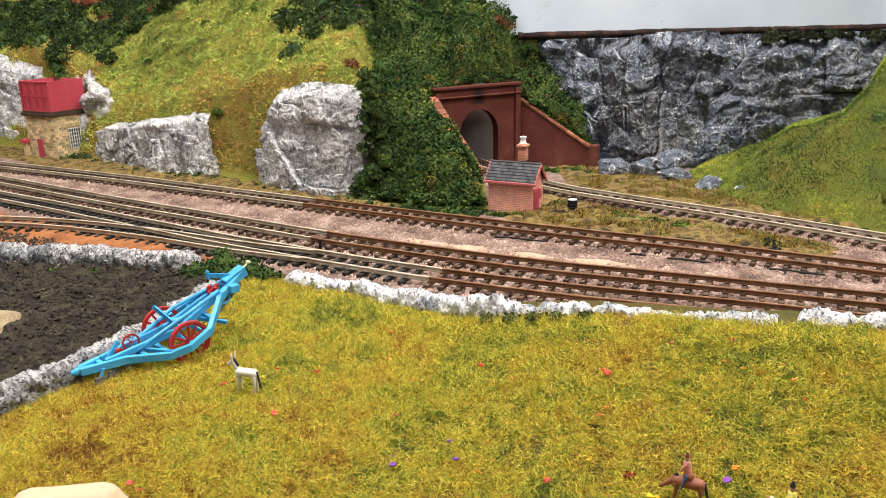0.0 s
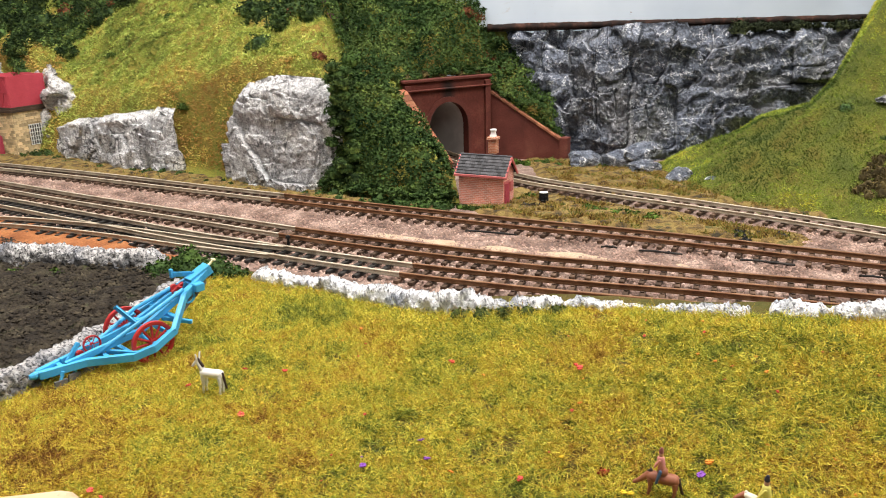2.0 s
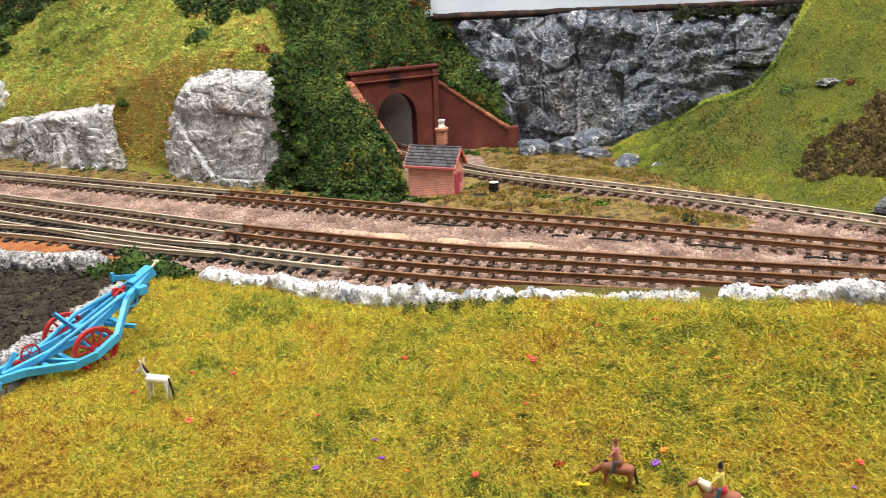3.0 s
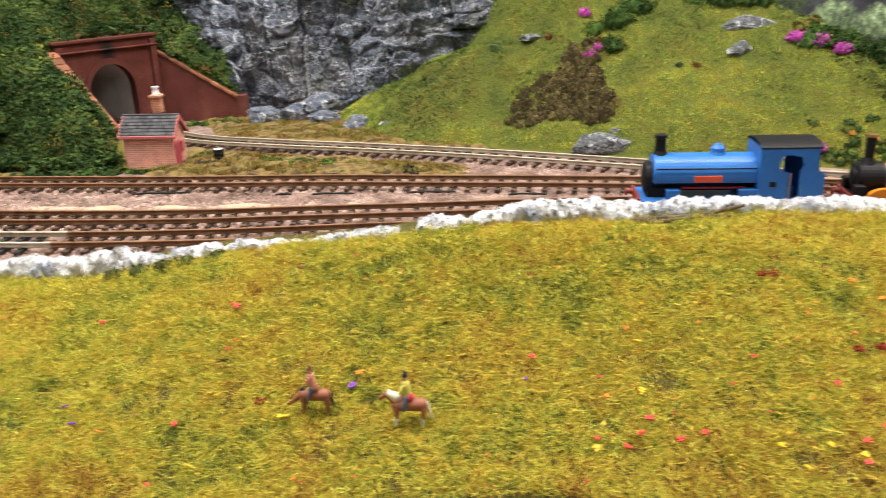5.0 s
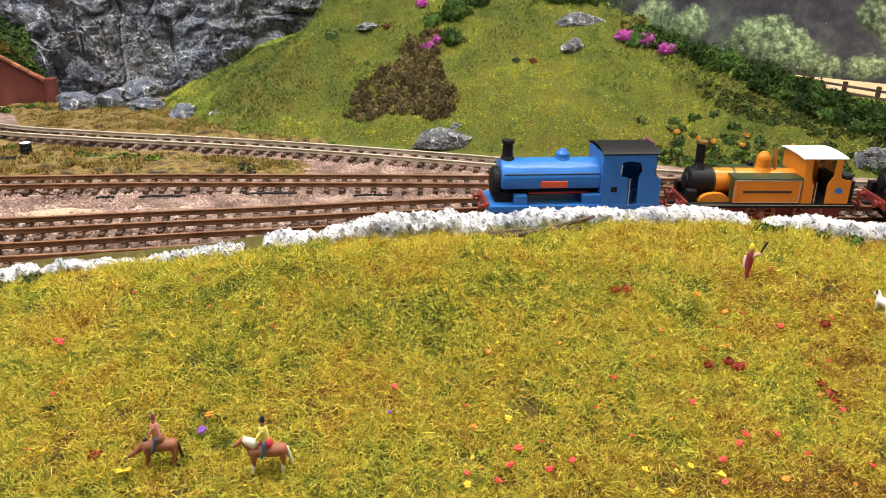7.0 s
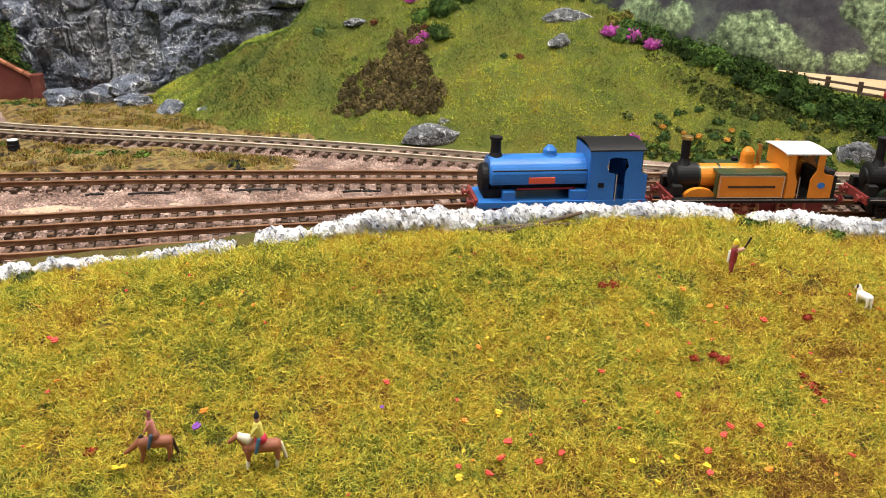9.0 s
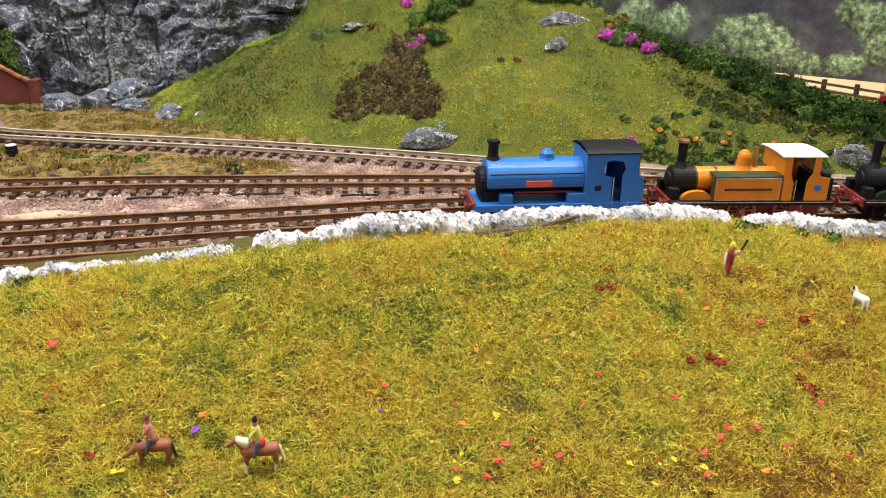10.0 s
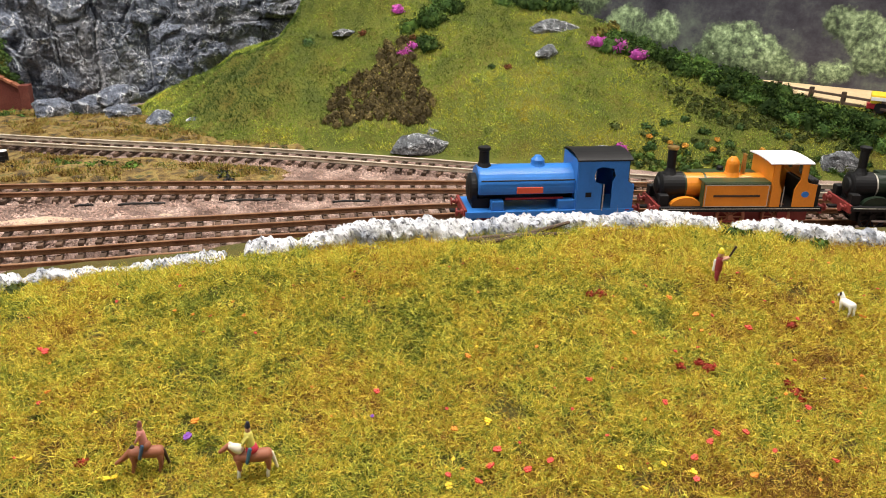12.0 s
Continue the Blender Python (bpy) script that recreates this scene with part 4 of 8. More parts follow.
def field_wall(a, b, heights, label, seed):
    stone_wall([along(u, d) for u, d in zip(WALL_U[a:b], WALL_D[a:b])], heights, 0.012, label, seed)


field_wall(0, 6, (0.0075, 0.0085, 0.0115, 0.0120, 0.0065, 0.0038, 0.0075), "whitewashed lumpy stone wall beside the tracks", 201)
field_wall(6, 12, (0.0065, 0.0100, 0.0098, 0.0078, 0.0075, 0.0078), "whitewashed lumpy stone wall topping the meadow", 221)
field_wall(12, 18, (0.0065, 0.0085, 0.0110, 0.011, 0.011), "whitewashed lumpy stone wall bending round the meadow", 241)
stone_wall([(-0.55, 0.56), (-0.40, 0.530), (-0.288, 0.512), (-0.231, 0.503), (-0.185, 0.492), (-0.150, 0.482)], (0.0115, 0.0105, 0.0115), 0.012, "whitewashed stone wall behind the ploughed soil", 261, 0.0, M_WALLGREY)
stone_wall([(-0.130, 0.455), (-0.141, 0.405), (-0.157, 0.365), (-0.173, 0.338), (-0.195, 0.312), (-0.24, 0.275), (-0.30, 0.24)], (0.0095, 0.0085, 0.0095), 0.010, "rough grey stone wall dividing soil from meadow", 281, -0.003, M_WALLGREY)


# ---- backboards ----
def boards():
    for c, sz in (((-0.1, 1.31, 0.34), (2.6, 0.012, 0.75)), ((0.38, 0.862, 0.37), (0.66, 0.008, 0.50))):
        b = part("backboard", box(bmesh.new(), c, sz, 0.001), M_BOARD)
        tagged(b, "white painted backboard, scuffed and stained", "backboard", kind="structure")
    # ragged brown edge under the board
    c = spline([(0.08, 0.838), (0.12, 0.834), (0.25, 0.838), (0.40, 0.834), (0.60, 0.836)], 0.003)
    p = []
    for i, (x, y) in enumerate(c):
        j = 0.0012 * noise.noise((x * 60, 3.1, 0)) + 0.0006 * noise.noise((x * 400, 1.1, 0))
        p += [(x, y + 0.004, 0.1235 + j), (x, y - 0.003, 0.1235 + j), (x, y - 0.005, 0.1185), (x, y + 0.004, 0.116)]
    k = 4 * np.arange(len(c) - 1)[:, None, None]
    f = np.array([[0, 1, 5, 4], [1, 2, 6, 5], [2, 3, 7, 6], [3, 0, 4, 7]])[None] + k
    tagged(from_arrays("backboard_edge", p, f.reshape(-1, 4), M_BOARDEDGE), "raw dark brown gap under the white backboard", "trim", kind="structure")
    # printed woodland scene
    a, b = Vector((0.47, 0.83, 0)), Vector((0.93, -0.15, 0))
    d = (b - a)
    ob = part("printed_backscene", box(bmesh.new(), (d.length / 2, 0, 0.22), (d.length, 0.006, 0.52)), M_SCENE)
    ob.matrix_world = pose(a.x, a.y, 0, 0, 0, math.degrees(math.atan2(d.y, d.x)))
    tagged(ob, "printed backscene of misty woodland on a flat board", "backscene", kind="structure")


boards()


# ---- tunnel portal ----
def tunnel_portal():
    lx, ly = PORTAL_L
    w = math.hypot(PORTAL_R[0] - lx, PORTAL_R[1] - ly)
    ob = thing("tunnel_portal", pose(lx, ly, 0, 0, 0, math.degrees(math.atan2(PORTAL_R[1] - ly, PORTAL_R[0] - lx))), "dark red brick tunnel portal with a soot-stained arch", "tunnel portal")
    h, cx, r, spring = 0.076, 0.0465, 0.0215, 0.033
    # face with the arched hole
    n = 24
    arch = [(cx + r * math.cos(a), spring + 1.08 * r * math.sin(a)) for a in np.linspace(0, math.pi, n)]
    bm = bmesh.new()
    outline = [(0, -0.003), (cx - r, -0.003)] + arch[::-1] + [(cx + r, -0.003), (w, -0.003), (w, h), (0, h)]
    prism(bm, outline, 0.008)
    part("front_wall", bm, M_SOOTBRICK, ob)
    bm = bmesh.new()
    ro = r + 0.0045
    ring = [(cx + ro * math.cos(a), spring + 1.08 * ro * math.sin(a)) for a in np.linspace(0, math.pi, n)]
    prism(bm, [(cx + ro, -0.002)] + ring + [(cx - ro, -0.002), (cx - r, -0.002)] + arch[::-1] + [(cx + r, -0.002)], 0.0030, -0.0014)
    part("arch_ring", bm, M_BRICKRED, ob)
    for x in (0.003, w - 0.003):
        part("pilaster", box(bmesh.new(), (x, -0.0010, h / 2 - 0.002), (0.006, 0.0030, h), 0.0004), M_BRICKRED, ob)
    part("string_course", box(bmesh.new(), (w / 2, -0.0016, h - 0.007), (w + 0.002, 0.004, 0.0013), 0.0004), M_SOOTBRICK, ob)
    part("parapet", box(bmesh.new(), (w / 2, 0.002, h + 0.0015), (w + 0.003, 0.009, 0.0028), 0.0007), M_BRICKRED, ob)
    # lining
    bm = bmesh.new()
    prof = [(cx - r - 0.0002, 0.0)] + [(x, z) for x, z in arch[::-1]] + [(cx + r, 0.0)]
    for k, (x, z) in enumerate(prof[:-1]):
        x2, z2 = prof[k + 1]
        a, b, c, d = (bm.verts.new(p) for p in ((x, 0.008, z), (x2, 0.008, z2), (x2 - 0.03, 0.13, z2), (x - 0.03, 0.13, z)))
        bm.faces.new((a, b, c, d))
    part("lining", bm, M_SOOT, ob)
    part("back_stop", box(bmesh.new(), (cx - 0.03, 0.132, 0.03), (0.07, 0.004, 0.07)), M_SOOT, ob)
    part("side_ledge", box(bmesh.new(), (cx - 0.022, 0.055, 0.012), (0.020, 0.085, 0.030), 0.001), M_GREYSTEP, ob, "pale grey inner side wall")
    return ob


tunnel_portal()


def wing_wall(a, b, ha, hb, label, capped):
    L = math.hypot(b[0] - a[0], b[1] - a[1])
    ob = thing("wing_wall", pose(a[0], a[1], 0, 0, 0, math.degrees(math.atan2(b[1] - a[1], b[0] - a[0]))), label, "wing wall", "tunnel wing walls")
    bm = bmesh.new()
    prism(bm, [(0, -0.003), (L, -0.003), (L, hb), (0, ha)], 0.007)
    part("wall_face", bm, M_BRICKRED, ob)
    n = int(L / 0.006)
    t = math.atan2(hb - ha, L)
    for k in range(n):
        f = (k + 0.5) / n
        part("coping_brick", box(bmesh.new(), (L * f, 0.0033, ha + (hb - ha) * f + 0.0008), (L / n / math.cos(t) * 0.94, 0.0095, 0.0022), 0.0003, Matrix.Rotation(-t, 3, "Y")), M_COPING, ob)
    if capped:
        part("end_post", box(bmesh.new(), (L + 0.003, 0.003, hb / 2), (0.008, 0.010, hb + 0.006), 0.0005), M_BRICKRED, ob)
    return ob


wing_wall(PORTAL_R, WING_R, 0.062, 0.018, "sloping dark red brick wing wall of the tunnel", True)
wing_wall(WING_L, PORTAL_L, 0.014, 0.070, "sloping brick wing wall half buried in ivy", False)


# ---- turf, stones and plants ----
RNG = np.random.default_rng(7)


def normals_of(zf, x, y, e=0.003):
    n = np.stack([-(zf(x + e, y) - zf(x - e, y)) / (2 * e), -(zf(x, y + e) - zf(x, y - e)) / (2 * e), np.ones_like(x)], -1)
    return n / np.linalg.norm(n, axis=1, keepdims=True)


def meadow_grass():
    """A flat felted layer, and looser bent fibres over it."""
    for n, length, width, lean, up, rise, bent in ((620000, 0.0036, 0.00042, 0.75, 0.20, 0.0004, False), (1050000, 0.0050, 0.00023, 0.9, 0.25, 0.0008, True)):
        u, d = RNG.uniform(-0.20, 0.60, n), RNG.uniform(-0.014, 0.29, n)
        x, y = W0[0] + u * E[0] + d * N[0], W0[1] + u * E[1] + d * N[1]
        # only where the meadow comes into view, clear of the soil field
        keep = (np.hypot(x - 0.03, y - 0.01) > 0.185) & (y > 0.07) & (dist_line(x, y, SOIL_EDGE) > 0.001) & (d > np.interp(u, WALL_U, WALL_D) + 0.002)
        keep &= (x > -0.24) & (x - 0.03 > -0.62 * (y + 0.12))
        patch = 0.6 * vnoise(np.stack([x * 150, y * 150, x * 0], -1), 77) + 0.7 * vnoise(np.stack([x * 340, y * 340, x * 0], -1), 78)
        keep &= patch > RNG.uniform(-1.5, -0.25, n)
        if bent:
            keep &= patch > RNG.uniform(-1.7, 0.0, n)
        x, y, patch = x[keep], y[keep], patch[keep]
        roots = np.stack([x, y, field_z(x, y) + rise + 0.0010 * patch], -1)
        nn = np.tile(np.array([[0, 0, up]]), (len(x), 1))
        tagged(tufts("meadow_grass", roots, nn, length, width, lean, M_FIBRE, RNG, bent=bent), "matted yellow-green static grass fibres", "grass", kind="stuff")


def hill_grass(name, zf, xr, yr, n, material, length, label, seed, keep_z, skip=None, width=0.0005, lift=0.0006):
    rng = np.random.default_rng(seed)
    x, y = rng.uniform(*xr, n), rng.uniform(*yr, n)
    z = zf(x, y)
    keep = (z > keep_z) & (z < 0.17)
    if skip is not None:
        keep &= ~skip(x, y)
    x, y, z = x[keep], y[keep], z[keep]
    tagged(tufts(name, np.stack([x, y, z - 0.0003 + lift * vnoise(np.stack([x * 210, y * 210, z * 210], -1), seed)], -1), normals_of(zf, x, y), length, width, 0.85, material, rng), label, "grass", kind="stuff")


meadow_grass()
hill_grass("hill_grass", right_hill_z, (0.22, 0.66), (0.22, 0.80), 400000, M_HILLFIBRE, 0.0026, "short green and yellow turf fibres on the hill", 11, 0.0)
hill_grass("bank_grass", left_hill_z, (-0.56, 0.02), (0.64, 1.06), 330000, M_BANKFIBRE, 0.0036, "rough ochre and green turf fibres on the bank", 12, 0.004, in_corridor, 0.0007, 0.0022)


def ballast():
    n = 110000
    u, d = RNG.uniform(-0.55, 0.62, n), RNG.uniform(-0.24, 0.0, n)
    x, y = W0[0] + u * E[0] + d * N[0], W0[1] + u * E[1] + d * N[1]
    keep = (dist_line(x, y, TRACK_A) < 0.020) & (dist_line(x, y, TRACK_C) > -0.022)
    keep |= (np.abs(dist_line(x, y, TRACK_D) + 0.010) < 0.028)
    c = np.stack([x, y, np.full(n, -0.0016) + RNG.uniform(-0.0004, 0.0007, n)], -1)[keep]
    v, f = crumbs(c, 0.00072, RNG)
    tagged(from_arrays("ballast", v, f, M_STONES), "loose pinkish-brown ballast stones round the tracks", "ballast", kind="stuff")


ballast()


def clump(n, size, rng, flat=0.8):
    """Random points in an uneven bush body: places and outward ways."""
    d = rng.normal(0, 1, (n, 3))
    d /= np.linalg.norm(d, axis=1, keepdims=True)
    r = size * (0.55 + 0.45 * rng.uniform(0, 1, n) ** 0.4) * (1 + 0.35 * vnoise(d * 2.3 + rng.uniform(0, 50), 3))
    p = d * r[:, None]
    p[:, 2] = np.abs(p[:, 2]) * flat
    return p, d


def ball_rows():
    bm = bmesh.new()
    bmesh.ops.create_icosphere(bm, subdivisions=2, radius=1.0)
    bm.verts.ensure_lookup_table()
    v, f = np.array([q.co[:] for q in bm.verts]), np.array([[q.index for q in p.verts] for p in bm.faces])
    bm.free()
    return v, f[v[f].mean(1)[:, 2] > -0.35]


BALL_V, BALL_F = ball_rows()


def bush(x, y, z, size, material, label, leaf=0.0014, count=None, name="bush", group="", flat=0.8, rng=RNG):
    """Clump foliage: an uneven dense body under many small leaves."""
    leaf = leaf * 0.78
    n = count or int(110 + 3.1e6 * size * size)
    off = rng.uniform(0, 50)
    d = rng.normal(0, 1, (n, 3))
    d[:, 2] = np.abs(d[:, 2]) - 0.25
    d /= np.linalg.norm(d, axis=1, keepdims=True)

    def reach(w):
        return size * (0.80 + 0.34 * vnoise(w * 2.6 + off, 3) + 0.20 * vnoise(w * 6.5 + off, 4))
    shape = np.array([1, 1, flat])
    p = d * (reach(d) * rng.uniform(0.86, 1.10, n))[:, None] * shape
    core = BALL_V * (reach(BALL_V) * 0.90)[:, None] * shape
    v, f = leaf_rows(p, d, leaf, rng, 0.9)
    ob = from_arrays(name, np.concatenate([v, core]), np.concatenate([f, BALL_F + len(v)]), material)
    ob.location = (x, y, z)
    return tagged(ob, label, name.replace("_", " "), group)


def cover(name, zf, x, y, material, label, leaf, lift, rng, category="ivy"):
    """Leaves all over a stretch of hillside."""
    z = zf(x, y)
    nn = normals_of(zf, x, y)
    h = lift * (0.5 + 0.5 * vnoise(np.stack([x * 110, y * 110, x * 0], -1), 5) + rng.uniform(0, 0.6, len(x)))
    p = np.stack([x, y, z], -1) + nn * h[:, None]
    return tagged(leaves(name, p, nn, leaf, material, rng), label, category, kind="stuff")


def in_poly(x, y, poly):
    inside = np.zeros(x.shape, bool)
    for (ax, ay), (bx, by) in zip(poly, poly[1:] + poly[:1]):
        cross = ((ay > y) != (by > y)) & (x < (bx - ax) * (y - ay) / (by - ay + 1e-12) + ax)
        inside ^= cross
    return inside


def scatter_in(poly, n, rng):
    a = np.array(poly)
    x, y = rng.uniform(a[:, 0].min(), a[:, 0].max(), n), rng.uniform(a[:, 1].min(), a[:, 1].max(), n)
    k = in_poly(x, y, poly)
    return x[k], y[k]


def ivy_bank():
    rng = np.random.default_rng(31)
    x, y = scatter_in([(-0.078, 0.668), (-0.05, 0.646), (-0.014, 0.616), (0.034, 0.606), (0.023, 0.683), (-0.018, 0.750), (0.0, 0.768), (0.08, 0.803), (0.145, 0.769), (0.15, 0.79), (0.09, 0.87), (0.05, 0.90), (-0.06, 0.93), (-0.10, 0.83), (-0.06, 0.76), (-0.055, 0.70)], 190000, rng)
    k = ~in_corridor(x, y)
    x, y = x[k], y[k]
    cover("ivy", left_hill_z, x, y, M_IVY, "dense dark green ivy and scrub over the tunnel bank", 0.00125, 0.0075, rng)


ivy_bank()


def bank_mat():
    rng = np.random.default_rng(37)
    n = 110000
    x, y = rng.uniform(-0.52, -0.06, n), rng.uniform(0.66, 1.04, n)
    z = left_hill_z(x, y)
    k = (z > 0.01) & (z < 0.165) & (vnoise(np.stack([x * 95, y * 60, x * 0], -1), 38) > rng.uniform(-0.1, 0.5, n))
    cover("moss_mat", left_hill_z, x[k], y[k], M_BANKFIBRE, "matted lime and ochre moss clumps on the bank", 0.0010, 0.0028, rng, "moss")


bank_mat()


# ---- platelayers' hut ----
def brick_paint(name, brick, mortar, width, height):
    m, nt, b = clay(name, 0.8, 0, 0.25)
    co = nt.nodes.new("ShaderNodeTexCoord")
    t = nt.nodes.new("ShaderNodeTexBrick")
    # bricks run along the wall: x + y along, z up
    sep, comb, add = nt.nodes.new("ShaderNodeSeparateXYZ"), nt.nodes.new("ShaderNodeCombineXYZ"), nt.nodes.new("ShaderNodeMath")
    link(nt, co.outputs["Object"], sep.inputs[0])
    link(nt, sep.outputs[0], add.inputs[0])
    link(nt, sep.outputs[1], add.inputs[1])
    link(nt, add.outputs[0], comb.inputs[0])
    link(nt, sep.outputs[2], comb.inputs[1])
    link(nt, comb.outputs[0], t.inputs["Vector"])
    t.inputs["Scale"].default_value = 1.0
    t.inputs["Brick Width"].default_value, t.inputs["Row Height"].default_value = width, height
    t.inputs["Mortar Size"].default_value = height * 0.10
    t.inputs["Color1"].default_value, t.inputs["Color2"].default_value = (*brick, 1), (*[c * 0.78 for c in brick], 1)
    t.inputs["Mortar"].default_value = (*mortar, 1)
    g = ramp(nt, noise_node(nt, 120, 4, 0.6).outputs[0], [(0.3, (0.8,) * 3), (0.7, (1.1,) * 3)])
    link(nt, mix(nt, t.outputs[0], g.outputs[0], 1.0, "MULTIPLY"), b.inputs["Base Color"])
    inv = nt.nodes.new("ShaderNodeMath")
    inv.operation = "SUBTRACT"
    inv.inputs[0].default_value = 1.0
    link(nt, t.outputs["Fac"], inv.inputs[1])
    bump(nt, b, inv.outputs[0], 0.8, 0.0002)
    return m


M_HUTWALL = brick_paint("salmon_brickwork", (0.93, 0.38, 0.285), (0.93, 0.68, 0.60), 0.0034, 0.0014)
M_CHIMNEY = brick_paint("orange_brickwork", (0.62, 0.24, 0.13), (0.66, 0.46, 0.36), 0.0030, 0.0012)


def hut():
    L, D, H, R = 0.0365, 0.0215, 0.0243, 0.0362
    a = -28.0
    ob = thing("lineside_hut", pose(0.0362, 0.6180, -0.0015, 0, 0, a), "small salmon brick lineside hut with a slate roof", "hut")
    bm = bmesh.new()
    v = [bm.verts.new(p) for p in ((0, 0, 0), (L, 0, 0), (L, D, 0), (0, D, 0), (0, 0, H), (L, 0, H), (L, D, H), (0, D, H), (0, D / 2, R - 0.001), (L, D / 2, R - 0.001))]
    for f in ((0, 1, 5, 4), (2, 3, 7, 6), (1, 2, 6, 9, 5), (3, 0, 4, 8, 7), (4, 5, 9, 8), (6, 7, 8, 9)):
        bm.faces.new([v[i] for i in f])
    part("brick_body", bm, M_HUTWALL, ob)
    rise, run = R - H, D / 2
    sl, ang = math.hypot(rise, run), math.atan2(rise, run)
    for side in (0, 1):
        rows = 7
        for k in range(rows):
            w = 0.0033
            n = int((L + 0.006) / w)
            for i in range(n + 1):
                bm = bmesh.new()
                x0 = -0.003 + (i - 0.5 * (k % 2)) * w
                xa, xb = max(x0, -0.003), min(x0 + w * 0.93, L + 0.003)
                if xb - xa < 0.0005:
                    bm.free()
                    continue
                s0, s1 = (sl + 0.003) * k / rows - 0.003, (sl + 0.003) * (k + 1.25) / rows - 0.003
                pts = []
                for s, up in ((s0, 0.0009), (s1, 0.0003)):
                    yy, zz = s * math.cos(ang), H + s * math.sin(ang)
                    pts.append((yy - up * math.sin(ang), zz + up * math.cos(ang)))
                q = []
                for x in (xa, xb):
                    for (yy, zz) in pts:
                        for dn in (0, 0.0006):
                            y2 = yy if side == 0 else D - yy
                            q.append(bm.verts.new((x, y2, zz - dn)))
                for f in ((0, 2, 6, 4), (1, 5, 7, 3), (0, 4, 5, 1), (0, 1, 3, 2), (4, 6, 7, 5), (2, 3, 7, 6)):
                    bm.faces.new([q[i2] for i2 in f])
                bmesh.ops.recalc_face_normals(bm, faces=bm.faces)
                part("slate", bm, M_SLATE, ob)
    part("ridge_tile", rod(bmesh.new(), (-0.003, D / 2, R + 0.0006), (L + 0.003, D / 2, R + 0.0006), 0.0008, seg=8), M_SLATE, ob)
    part("fascia", box(bmesh.new(), (L / 2, -0.0022, H - 0.0013), (L + 0.006, 0.0012, 0.0018), 0.0002), M_HUTTRIM, ob)
    for x in (L + 0.0026, -0.0026):
        for sgn in (-1, 1):
            bm = bmesh.new()
            box(bm, (x, D / 2 + sgn * (D / 4 + 0.0008), (H + R) / 2 - 0.0012), (0.0010, sl + 0.003, 0.0020), 0.0002, Matrix.Rotation(-sgn * ang, 3, "X"))
            part("bargeboard", bm, M_HUTTRIM, ob)
    door = part("door", box(bmesh.new(), (L + 0.0004, D * 0.30, 0.0088), (0.0014, 0.0080, 0.0172), 0.0002), M_HUTDOOR, ob, "crimson plank door")
    for k in range(3):
        part("plank_strip", box(bmesh.new(), (L + 0.0012, D * 0.30 - 0.0026 + 0.0026 * k, 0.0088), (0.0003, 0.0004, 0.0165)), M_HUTTRIM, door)
    part("door_frame", box(bmesh.new(), (L + 0.0001, D * 0.30, 0.0095), (0.0011, 0.0102, 0.0190), 0.0003), M_HUTTRIM, ob)
    part("window", box(bmesh.new(), (L + 0.0005, D * 0.72, 0.0135), (0.0010, 0.0052, 0.0075), 0.0002), M_HUTTRIM, ob)
    stack = part("chimney", box(bmesh.new(), (L * 0.63, D * 0.66, 0.0445), (0.0062, 0.0062, 0.0130), 0.0003), M_CHIMNEY, ob)
    part("chimney_band", box(bmesh.new(), (L * 0.63, D * 0.66, 0.0495), (0.0082, 0.0082, 0.0022), 0.0006), M_CHIMNEY, stack)
    bm = bmesh.new()
    turned(bm, [(0.0030, 0.0505), (0.0022, 0.0525), (0.0019, 0.0548), (0.0025, 0.0552), (0.0025, 0.0564), (0.0016, 0.0565)], 14, (L * 0.63, D * 0.66, 0))
    part("chimney_pot", bm, M_WHITE, stack, "pale chimney pot")


hut()


